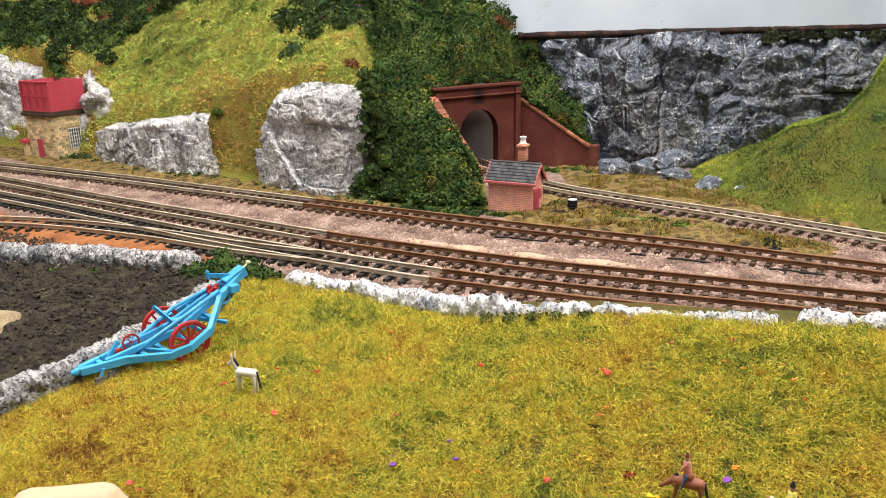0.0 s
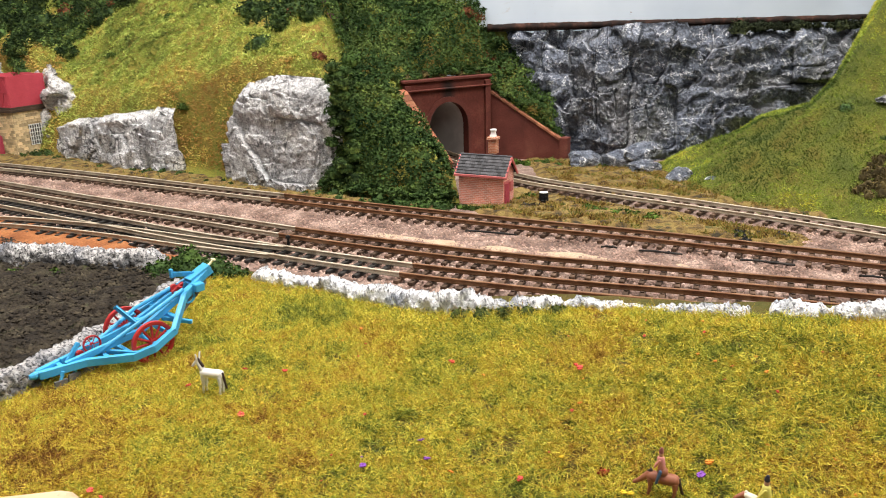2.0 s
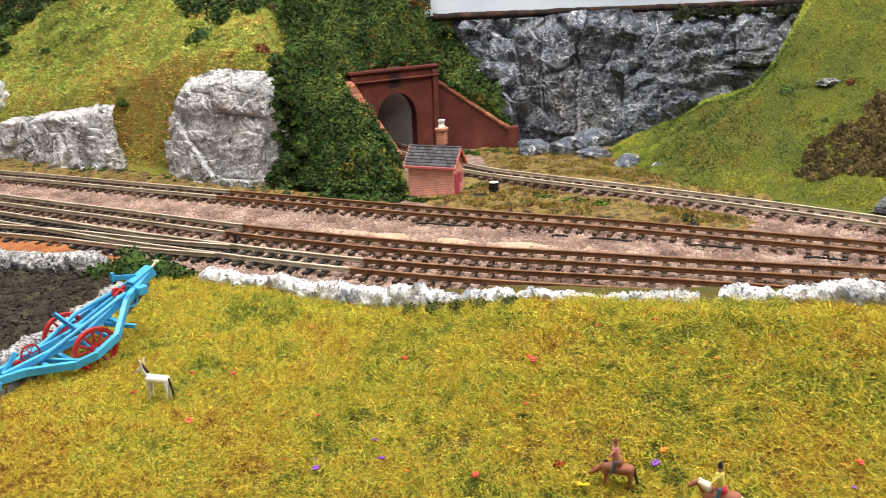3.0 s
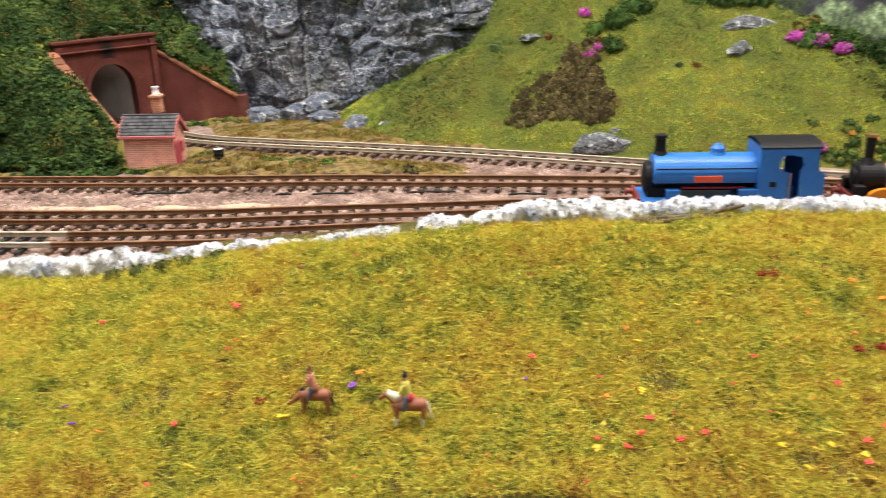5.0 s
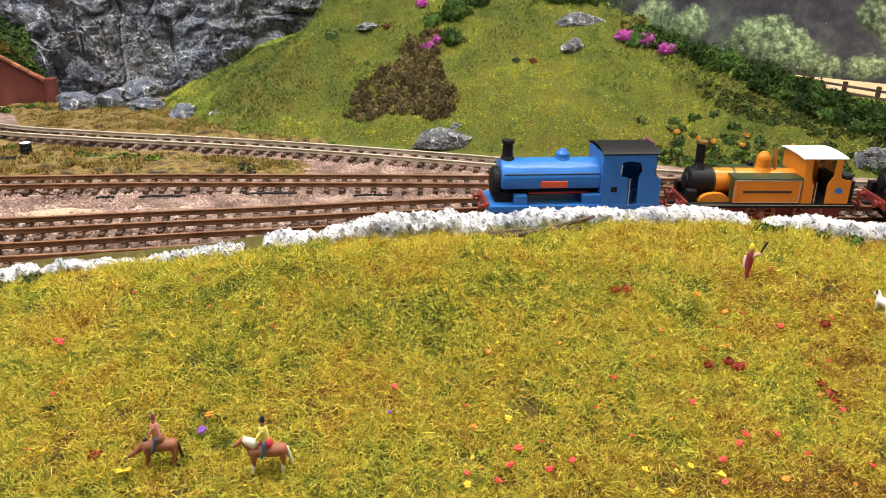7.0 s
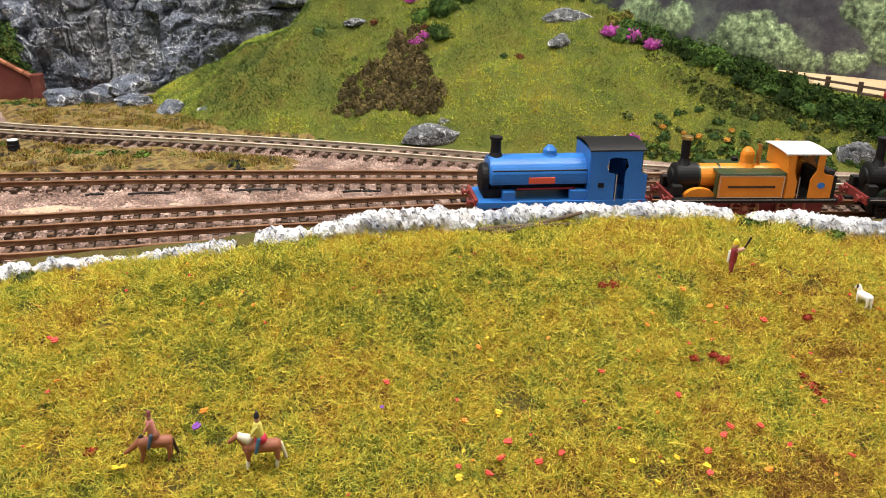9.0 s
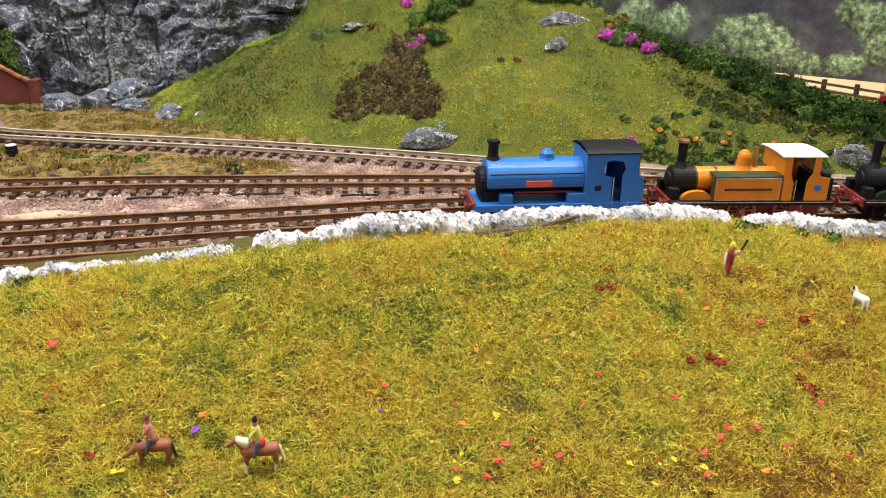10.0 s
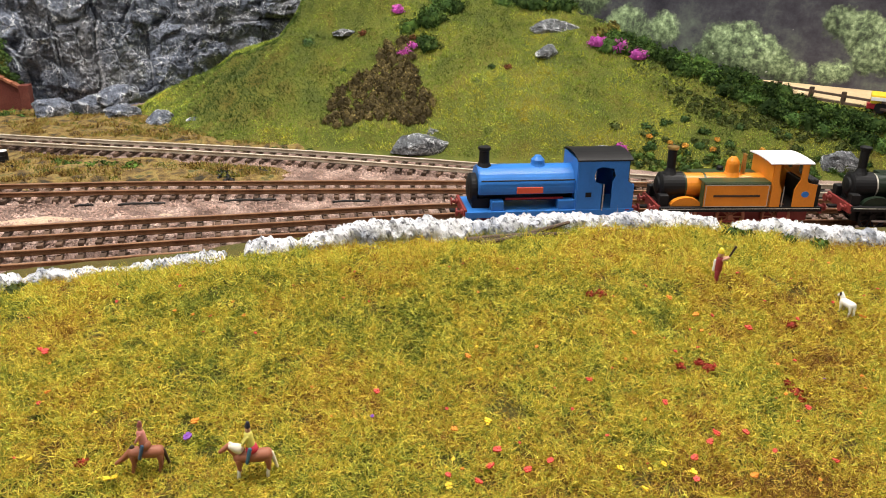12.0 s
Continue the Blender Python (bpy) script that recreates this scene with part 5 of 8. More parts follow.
# ---- water tower ----
def water_tower():
    w1, w2, H = 0.047, 0.043, 0.047
    # local x runs back along the right face, local y away from the door face
    ob = thing("water_tower", pose(-0.4170, 0.8866, -0.002, 0, 0, 60), "buff stone water tower with a crimson iron tank", "water tower")
    part("core", box(bmesh.new(), (w2 / 2, w1 / 2, H / 2), (w2 - 0.001, w1 - 0.001, H)), M_BUFFJOINT, ob)
    mesh = {}

    def stone(c, s):
        key = tuple(round(q, 5) for q in s)
        if key not in mesh:
            bm = bmesh.new()
            box(bm, (0, 0, 0), s, 0.0002)
            me = bpy.data.meshes.new("stone")
            bm.to_mesh(me)
            bm.free()
            me.materials.append(M_BUFF)
            mesh[key] = me
        o = new("stone", mesh[key])
        o.parent = ob
        o.location = c
    rows = 15
    h = H / rows
    for k in range(rows):
        for face, wid in (("front", w1), ("side", w2)):
            n = 8 if face == "front" else 7
            sw = wid / n
            for i in range(n + (k % 2)):
                lo = max(0, (i - 0.5 * (k % 2)) * sw)
                hi = min(wid, (i + 1 - 0.5 * (k % 2)) * sw)
                if hi - lo < 0.001:
                    continue
                mid, z = (lo + hi) / 2, (k + 0.5) * h
                if face == "front":
                    if abs(mid - 0.0255) < 0.0045 and z < 0.022:
                        continue
                    stone((0, mid, z), (0.0016, hi - lo - 0.0003, h - 0.0003))
                else:
                    if abs(mid - 0.024) < 0.0085 and 0.010 < z < 0.033:
                        continue
                    stone((mid, 0, z), (hi - lo - 0.0003, 0.0016, h - 0.0003))
    # arched door
    bm = bmesh.new()
    arc = [(0.0042 * math.cos(t), 0.019 + 0.0042 * 0.6 * math.sin(t)) for t in np.linspace(0, math.pi, 9)]
    prism(bm, [(0.0042, 0.0)] + arc + [(-0.0042, 0.0)], 0.0012)
    d = part("door", bm, M_HUTDOOR, ob, "crimson arched door")
    d.matrix_local = pose(-0.0010, 0.0255, 0.001, 0, 0, 90)
    # window with white bars
    win = part("window", box(bmesh.new(), (0.024, -0.0001, 0.0215), (0.0150, 0.0010, 0.0215)), M_BLACKGLASS, ob, "tall dark window with white glazing bars")
    for i in range(6):
        part("glazing_bar", box(bmesh.new(), (0.0168 + 0.00288 * i, -0.0009, 0.0215), (0.0006, 0.0006, 0.0220)), M_WHITE, win)
    for i in range(6):
        part("glazing_bar", box(bmesh.new(), (0.024, -0.0010, 0.0108 + 0.0043 * i), (0.0152, 0.0006, 0.0006)), M_WHITE, win)
    part("timber_frame", box(bmesh.new(), (w2 / 2, w1 / 2, H + 0.0016), (w2 + 0.006, w1 + 0.006, 0.0032), 0.0004), M_DARKTIMBER, ob)
    part("timber_frame", box(bmesh.new(), (w2 / 2, w1 / 2, H + 0.0042), (w2 + 0.003, w1 + 0.003, 0.0022), 0.0004), M_DARKTIMBER, ob)
    z0, z1, t = H + 0.0053, H + 0.0375, 0.0012
    for c, s in (((0, w1 / 2), (t, w1 + 0.002)), ((w2, w1 / 2), (t, w1 + 0.002)), ((w2 / 2, 0), (w2, t)), ((w2 / 2, w1), (w2, t))):
        part("tank_side", box(bmesh.new(), (c[0], c[1], (z0 + z1) / 2), (s[0], s[1], z1 - z0), 0.0002), M_TANKRED, ob)
    part("tank_floor", box(bmesh.new(), (w2 / 2, w1 / 2, z1 - 0.006), (w2, w1, 0.001)), M_SOOT, ob)
    for i in range(5):
        part("tank_rib", box(bmesh.new(), (-0.0009, w1 * i / 4, (z0 + z1) / 2), (0.0006, 0.0009, z1 - z0)), M_TANKRED, ob)
    for zz in (z0 + 0.0008, (z0 + z1) / 2, z1 - 0.0008):
        part("tank_rib", box(bmesh.new(), (-0.0009, w1 / 2, zz), (0.0006, w1, 0.0010)), M_TANKRED, ob)
    for i in range(4):
        for j in range(2):
            za, zb = z0 + (z1 - z0) * j / 2, z0 + (z1 - z0) * (j + 1) / 2
            for flip in (0, 1):
                p, q = (-0.0009, w1 * i / 4, zb if flip else za), (-0.0009, w1 * (i + 0.5) / 4, za if flip else zb)
                if flip:
                    p, q = (-0.0009, w1 * (i + 0.5) / 4, za if j == 0 else za), (-0.0009, w1 * (i + 1) / 4, zb)
                    p, q = (p[0], p[1], zb), (q[0], q[1], za)
                part("tank_brace", rod(bmesh.new(), p, q, 0.0004, seg=6), M_TANKRED, ob)
    # lean-to box at the far corner
    part("valve_cupboard", box(bmesh.new(), (-0.002, w1 + 0.002, 0.009), (0.006, 0.005, 0.018), 0.0003), M_BUFF, ob)
    part("cupboard_roof", box(bmesh.new(), (-0.0025, w1 + 0.002, 0.0190), (0.009, 0.009, 0.0040), 0.0002), M_TANKRED, ob)


water_tower()


# ---- rolling stock ----
def paint(name, c, rough=0.35, spread=0.12):
    return surface(name, [(0.3, tuple(v * (1 - spread) for v in c)), (0.7, tuple(min(1, v * (1 + spread)) for v in c))], 70, rough, 0.06, 900, spec=0.3)


M_ORANGELOCO = paint("ochre_livery", (0.66, 0.225, 0.02))
M_GREENLOCO = paint("dark_green_livery", (0.012, 0.021, 0.012), 0.35)
M_OLIVE = paint("olive_border", (0.035, 0.055, 0.022), 0.35)
M_BLUELOCO = paint("bright_blue_livery", (0.03, 0.165, 0.50), 0.35)
M_BLACK = paint("satin_black", (0.004, 0.004, 0.0045), 0.6)
M_REDPAINT = paint("signal_red", (0.30, 0.022, 0.03), 0.4)
M_NAMEPLATE = paint("orange_red_plate", (0.62, 0.10, 0.05), 0.4)
M_WHEELRED = paint("crimson_lake_frames", (0.22, 0.035, 0.030), 0.45)
M_WHEELTAN = paint("ochre_wheels", (0.48, 0.20, 0.12), 0.45)
M_CREAM = paint("cream_lettering", (0.75, 0.70, 0.45), 0.5)
M_LINING = paint("pale_lining", (0.45, 0.42, 0.36), 0.5)
M_BRASS = surface("brass", [(0.3, (0.55, 0.36, 0.12)), (0.7, (0.68, 0.48, 0.18))], 80, 0.3, metal=0.9)
M_NICKEL = surface("bright_steel", [(0.3, (0.45, 0.44, 0.42)), (0.7, (0.6, 0.59, 0.57))], 80, 0.35, metal=0.9)
M_COACH = paint("mahogany_livery", (0.23, 0.045, 0.02), 0.4, 0.18)
M_COACHEND = paint("dark_coach_end", (0.055, 0.022, 0.014), 0.5)
M_GOLD = paint("gold_beading", (0.66, 0.34, 0.13), 0.4)
M_ROOF = paint("white_roof", (0.84, 0.84, 0.83), 0.55, 0.02)
M_COAL = surface("coal", [(0.3, (0.01, 0.01, 0.011)), (0.7, (0.035, 0.035, 0.037))], 400, 0.5, 0.5, 1500, 0.0008, 900)
# orange-lit interior and reflections are painted into the pane colours
M_PANE = surface("coach_pane", [(0.38, (0.16, 0.035, 0.014)), (0.47, (0.42, 0.10, 0.022)), (0.56, (0.78, 0.25, 0.04)), (0.66, (0.85, 0.50, 0.22))], 85, 0.15, spec=0.5)


def hoop(bm, profile, seg, centre=(0, 0, 0)):
    """An open ring about the y axis from a closed (radius, y) outline."""
    rings = []
    for k in range(seg):
        a = 2 * math.pi * k / seg
        rings.append([bm.verts.new((centre[0] + r * math.cos(a), centre[1] + y, centre[2] + r * math.sin(a))) for r, y in profile])
    n = len(profile)
    for k in range(seg):
        a, b = rings[k], rings[(k + 1) % seg]
        for i in range(n):
            bm.faces.new((a[i], a[(i + 1) % n], b[(i + 1) % n], b[i]))
    bmesh.ops.recalc_face_normals(bm, faces=bm.faces)
    return bm


def wheel(name, r, thick, spokes, material, parent, at, rim=None):
    w = part(name, hoop(bmesh.new(), [(r * 0.88, -thick / 2), (r, -thick / 2), (r, thick / 2), (r * 0.88, thick / 2)], 28), rim or M_NICKEL, parent)
    w.location = at
    bm = bmesh.new()
    turned(bm, [(r * 0.2, -thick * 0.6), (r * 0.2, thick * 0.6)], 12, axis="Y")
    for k in range(spokes):
        a = 2 * math.pi * k / spokes
        rod(bm, (r * 0.15 * math.cos(a), 0, r * 0.15 * math.sin(a)), (r * 0.9 * math.cos(a), 0, r * 0.9 * math.sin(a)), r * 0.055, seg=6)
    ring = 24
    for k in range(ring):
        a, b = 2 * math.pi * k / ring, 2 * math.pi * (k + 1) / ring
        rod(bm, (r * 0.88 * math.cos(a), 0, r * 0.88 * math.sin(a)), (r * 0.88 * math.cos(b), 0, r * 0.88 * math.sin(b)), r * 0.08, seg=6)
    part("spokes", bm, material, w)
    return w


def lettering(text, size, material, parent, m, name="lettering"):
    cu = bpy.data.curves.new(name, "FONT")
    cu.body, cu.size, cu.align_x, cu.align_y, cu.extrude = text, size, "CENTER", "CENTER", 0.00008
    tmp = bpy.data.objects.new(name, cu)
    me = bpy.data.meshes.new_from_object(tmp)
    bpy.data.objects.remove(tmp)
    ob = finish(name, me, material, parent)
    ob.matrix_local = m
    return ob


def buffers(parent, x, sgn, z, material):
    part("buffer_beam", box(bmesh.new(), (x, 0, z), (0.0016, 0.0255, 0.0046), 0.0002), material, parent, "red buffer beam")
    for y in (-0.0085, 0.0085):
        b = part("buffer", turned(bmesh.new(), [(0.0017, 0), (0.0015, sgn * 0.0018), (0.0009, sgn * 0.002), (0.0009, sgn * 0.0034), (0.0023, sgn * 0.0036), (0.0021, sgn * 0.0043)], 12, axis="X"), M_WHEELRED if material is M_WHEELRED else M_BLACK, parent)
        b.location = (x, y, z)
    part("coupling", box(bmesh.new(), (x + sgn * 0.003, 0, z - 0.002), (0.006, 0.0035, 0.0012), 0.0002), M_BLACK, parent)


def side_panel(bm, outline, y, thick):
    prism(bm, outline, thick, y)


TRACK_RUN = spline(TRACK_C, 0.001)


def on_track(s0, s1):
    """The pose of a vehicle between two distances along its track; it heads towards the track's start."""
    a, b = TRACK_RUN[int(s0 * 1000)], TRACK_RUN[int(s1 * 1000)]
    return pose((a[0] + b[0]) / 2, (a[1] + b[1]) / 2, 0.0040, 0, 0, math.degrees(math.atan2(a[1] - b[1], a[0] - b[0])))


def terrier(m, body, border, wheels, frames, roof, label, number, spec):
    """A small six-wheeled side tank engine, front towards +x; its middle stands over the rails at z = 0."""
    ob = thing("tank_engine", m, label, "steam engine", "double-headed train")
    F = 0.0142
    part("running_plate", box(bmesh.new(), (0, 0, F), (0.088, 0.0265, 0.0012), 0.0002), M_BLACK, ob)
    for y in (-0.0131, 0.0131):
        part("valance", box(bmesh.new(), (0, y, F - 0.0010), (0.088, 0.0006, 0.0018)), M_BLACK, ob)
        part("lining_strip", box(bmesh.new(), (0, y * 1.028, F - 0.0002), (0.086, 0.0002, 0.0003)), M_LINING, ob)
    for y in (-0.0062, 0.0062):
        part("frame_plate", box(bmesh.new(), (0, y, F - 0.0045), (0.080, 0.0010, 0.0090)), frames, ob)
    # boiler and smokebox
    bz, br = F + 0.0088, 0.0066
    boiler = part("boiler", turned(bmesh.new(), [(br, -0.018), (br, 0.030)], 28, (0, 0, bz), "X"), body, ob, smooth_shade=False)
    for x in (0.0285, 0.0175):
        part("boiler_band", turned(bmesh.new(), [(br + 0.0002, x - 0.0006), (br + 0.0002, x + 0.0006)], 28, (0, 0, bz), "X"), M_LINING if border is M_GREENLOCO else M_OLIVE, ob)
    part("smokebox", turned(bmesh.new(), [(br + 0.0006, 0.029), (br + 0.0006, 0.0405), (br - 0.0005, 0.0412), (br * 0.7, 0.0416)], 28, (0, 0, bz), "X"), M_BLACK, ob)
    part("smokebox_saddle", box(bmesh.new(), (0.035, 0, F + 0.003), (0.011, 0.012, 0.006), 0.0004), M_BLACK, ob)
    part("smokebox_door", turned(bmesh.new(), [(br * 0.72, 0.0414), (br * 0.6, 0.0424), (br * 0.2, 0.0430)], 24, (0, 0, bz), "X"), M_BLACK, ob)
    part("handrail", rod(bmesh.new(), (0.040, -br - 0.0012, bz + 0.003), (-0.016, -br - 0.0012, bz + 0.003), 0.0003, seg=6), M_NICKEL, ob)
    ch = part("chimney", turned(bmesh.new(), [(0.0044, bz + br * 0.75), (0.0028, bz + br + 0.0014), (0.0022, bz + br + 0.003), (0.0024, bz + 0.0195), (0.0030, bz + 0.0200), (0.0030, bz + 0.0210), (0.0020, bz + 0.0212)], 18, (0.0355, 0, 0)), M_BLACK, ob)
    part("chimney_cap", turned(bmesh.new(), [(0.0025, bz + 0.0194), (0.0031, bz + 0.0200), (0.0031, bz + 0.0211), (0.0022, bz + 0.0214)], 18, (0.0355, 0, 0)), M_BRASS if border is M_OLIVE else M_BLACK, ch)
    part("dome", turned(bmesh.new(), [(0.0046, bz + br * 0.8), (0.0036, bz + br + 0.001), (0.0035, bz + br + 0.0055), (0.0030, bz + br + 0.0070), (0.0016, bz + br + 0.0088)], 18, (0.0020, 0, 0)), body, ob)
    for dy in (-0.0011, 0.0011):
        part("safety_valve", turned(bmesh.new(), [(0.0008, bz + br), (0.0006, bz + br + 0.010), (0.0010, bz + br + 0.0105)], 8, (0.0020 - 0.006, dy, 0)), M_BRASS, ob)
    # side tanks
    for y in (-0.0107, 0.0107):
        sg = 1 if y > 0 else -1
        t = part("side_tank", box(bmesh.new(), (0.0035, y, F + 0.0072), (0.0360, 0.0046, 0.0132), 0.0005), border, ob, "side tank with a lined panel")
        part("tank_panel", box(bmesh.new(), (0.0035, y + sg * 0.0024, F + 0.0068), (0.0348, 0.0003, 0.0118), 0.0001), body, t)
        for zz in (F + 0.0011, F + 0.0126):
            part("lining_strip", box(bmesh.new(), (0.0035, y + sg * 0.0026, zz), (0.0338, 0.0002, 0.0003)), M_LINING, t)
        for xx in (-0.0133, 0.0203):
            part("lining_strip", box(bmesh.new(), (xx, y + sg * 0.0026, F + 0.0068), (0.0003, 0.0002, 0.0108)), M_LINING, t)
        face = pose(0.0035, y + sg * 0.0027, F + 0.0068, 90, 0, 180 if sg > 0 else 0)
        if number:
            lettering(number, 0.0068, M_CREAM, t, face @ pose(0, -0.0020, 0), "number")
            part("name_bar", box(bmesh.new(), (0.0035, y + sg * 0.0027, F + 0.0103), (0.0250, 0.0002, 0.0014)), M_CREAM, t, "unreadable cream company lettering")
        else:
            part("name_bar", box(bmesh.new(), (0.0035, y + sg * 0.0027, F + 0.0068), (0.0250, 0.0002, 0.0011)), M_DARKTIMBER, t, "unreadable dark name lettering")
    part("tank_top", box(bmesh.new(), (0.0035, 0, F + 0.0138), (0.0358, 0.0250, 0.0006), 0.0001), border, ob)
    part("tank_filler", turned(bmesh.new(), [(0.0018, F + 0.014), (0.0018, F + 0.0158), (0.0014, F + 0.0162)], 12, (0.004, -0.0105, 0)), M_BLACK, ob)
    # cab
    cz = F + 0.0240
    for y in (-0.0126, 0.0126):
        bm = bmesh.new()
        sg = 1 if y > 0 else -1
        yy = y - 0.0004
        prism(bm, [(-0.0150, F), (-0.0205, F), (-0.0205, F + 0.0100), (-0.0190, F + 0.0125), (-0.0182, F + 0.0150), (-0.0182, cz), (-0.0150, cz)], 0.0008, yy)
        part("cab_side", bm, body, ob)
        bm = bmesh.new()
        prism(bm, [(-0.0275, F), (-0.0395, F), (-0.0395, F + 0.0125), (-0.0345, F + 0.0135), (-0.0330, F + 0.0160), (-0.0330, cz), (-0.0300, cz), (-0.0300, F + 0.0150), (-0.0285, F + 0.0125), (-0.0275, F + 0.0100)], 0.0008, yy)
        part("cab_side", bm, body, ob)
        bm = bmesh.new()
        turned(bm, [(0.0020, -0.0002), (0.0020, 0.0002)], 16, axis="Y")
        d = part("crest" if not number else "works_plate", bm, M_BLUELOCO if not number else M_BLACK, ob, "small oval emblem")
        d.location, d.scale = (-0.0335, y + sg * 0.0006, F + 0.0075), (1, 1, 0.8)
        part("handrail", rod(bmesh.new(), (-0.0212, y + sg * 0.0012, F + 0.001), (-0.0212, y + sg * 0.0012, F + 0.012), 0.00025, seg=6), M_NICKEL, ob)
        part("step", box(bmesh.new(), (-0.0235, y * 0.95, F - 0.0060), (0.0060, 0.0030, 0.0006)), frames, ob)
        part("step_hanger", box(bmesh.new(), (-0.0235, y * 0.93, F - 0.0035), (0.0055, 0.0006, 0.0060)), frames, ob)
    part("cab_front", box(bmesh.new(), (-0.0150, 0, F + 0.0120), (0.0008, 0.0250, 0.0240)), body, ob)
    bm = bmesh.new()
    prism(bm, [(-0.0125, cz - 0.0092), (-0.0125, cz), (0.0125, cz), (0.0125, cz - 0.0092)], 0.0008)
    back = part("cab_back", bm, body, ob)
    back.matrix_local = pose(-0.0330, 0, 0, 0, 0, 90)
    for y in (-0.0062, 0.0062):
        o = part("spectacle_glass", turned(bmesh.new(), [(0.0028, -0.0006), (0.0028, 0.0006)], 16, axis="X"), M_BLACKGLASS, ob)
        o.location = (-0.0335, y, cz - 0.0045)
    bm = bmesh.new()
    arc = [(0.0138 * math.sin(t), cz + 0.0002 + 0.0009 * math.cos(t * 1.2)) for t in np.linspace(-1.25, 1.25, 11)]
    prism(bm, arc + [(p, q - 0.0007) for p, q in arc[::-1]], 0.0235)
    rf = part("cab_roof", bm, roof, ob)
    rf.matrix_local = pose(-0.0125, 0, 0, 0, 0, 90)
    part("bunker", box(bmesh.new(), (-0.0385, 0, F + 0.0062), (0.0070, 0.0250, 0.0124), 0.0004), body if number else M_BLACK, ob)
    part("coal_load", box(bmesh.new(), (-0.0385, 0, F + 0.0135), (0.0055, 0.0225, 0.0035), 0.0012), M_COAL, ob, "black coal in the bunker")
    part("cab_floor_gear", box(bmesh.new(), (-0.0185, 0, F + 0.006), (0.005, 0.016, 0.011), 0.001), M_BLACK, ob)
    # splashers, wheels and rods
    for x in (0.0290, 0.0030, -0.0220):
        for y in (-0.0078, 0.0078):
            wheel("driving_wheel", 0.0078, 0.0022, 10, wheels, ob, (x, y, 0.0078), wheels)
        part("axle", rod(bmesh.new(), (x, -0.008, 0.0078), (x, 0.008, 0.0078), 0.0010, seg=8), M_BLACK, ob)
    for y in (-0.0095, 0.0095):
        bm = bmesh.new()
        arc = [(0.0290 + 0.0085 * math.cos(t), F + 0.0052 * math.sin(t)) for t in np.linspace(0, math.pi, 12)]
        prism(bm, arc, 0.003, y - 0.0015)
        part("splasher", bm, body, ob)
        part("coupling_rod", box(bmesh.new(), (0.0035, y, 0.0058), (0.052, 0.0006, 0.0011), 0.0001), M_NICKEL if number else frames, ob)
    part("sand_box", box(bmesh.new(), (0.041, 0.0085, F + 0.0035), (0.005, 0.005, 0.006), 0.0005), M_BLACK, ob)
    part("sand_box", box(bmesh.new(), (0.041, -0.0085, F + 0.0035), (0.005, 0.005, 0.006), 0.0005), M_BLACK, ob)
    buffers(ob, 0.0440, 1, F - 0.0010, M_WHEELRED)
    buffers(ob, -0.0440, -1, F - 0.0010, M_WHEELRED)
    return ob


terrier(on_track(1.256, 1.350), M_ORANGELOCO, M_OLIVE, M_WHEELTAN, M_WHEELRED, M_ROOF, "ochre tank engine with a white cab roof", "", 0)
terrier(on_track(1.361, 1.455), M_GREENLOCO, M_GREENLOCO, M_BLACK, M_BLACK, M_BLACK, "dark green tank engine numbered in cream", "2662", 0)


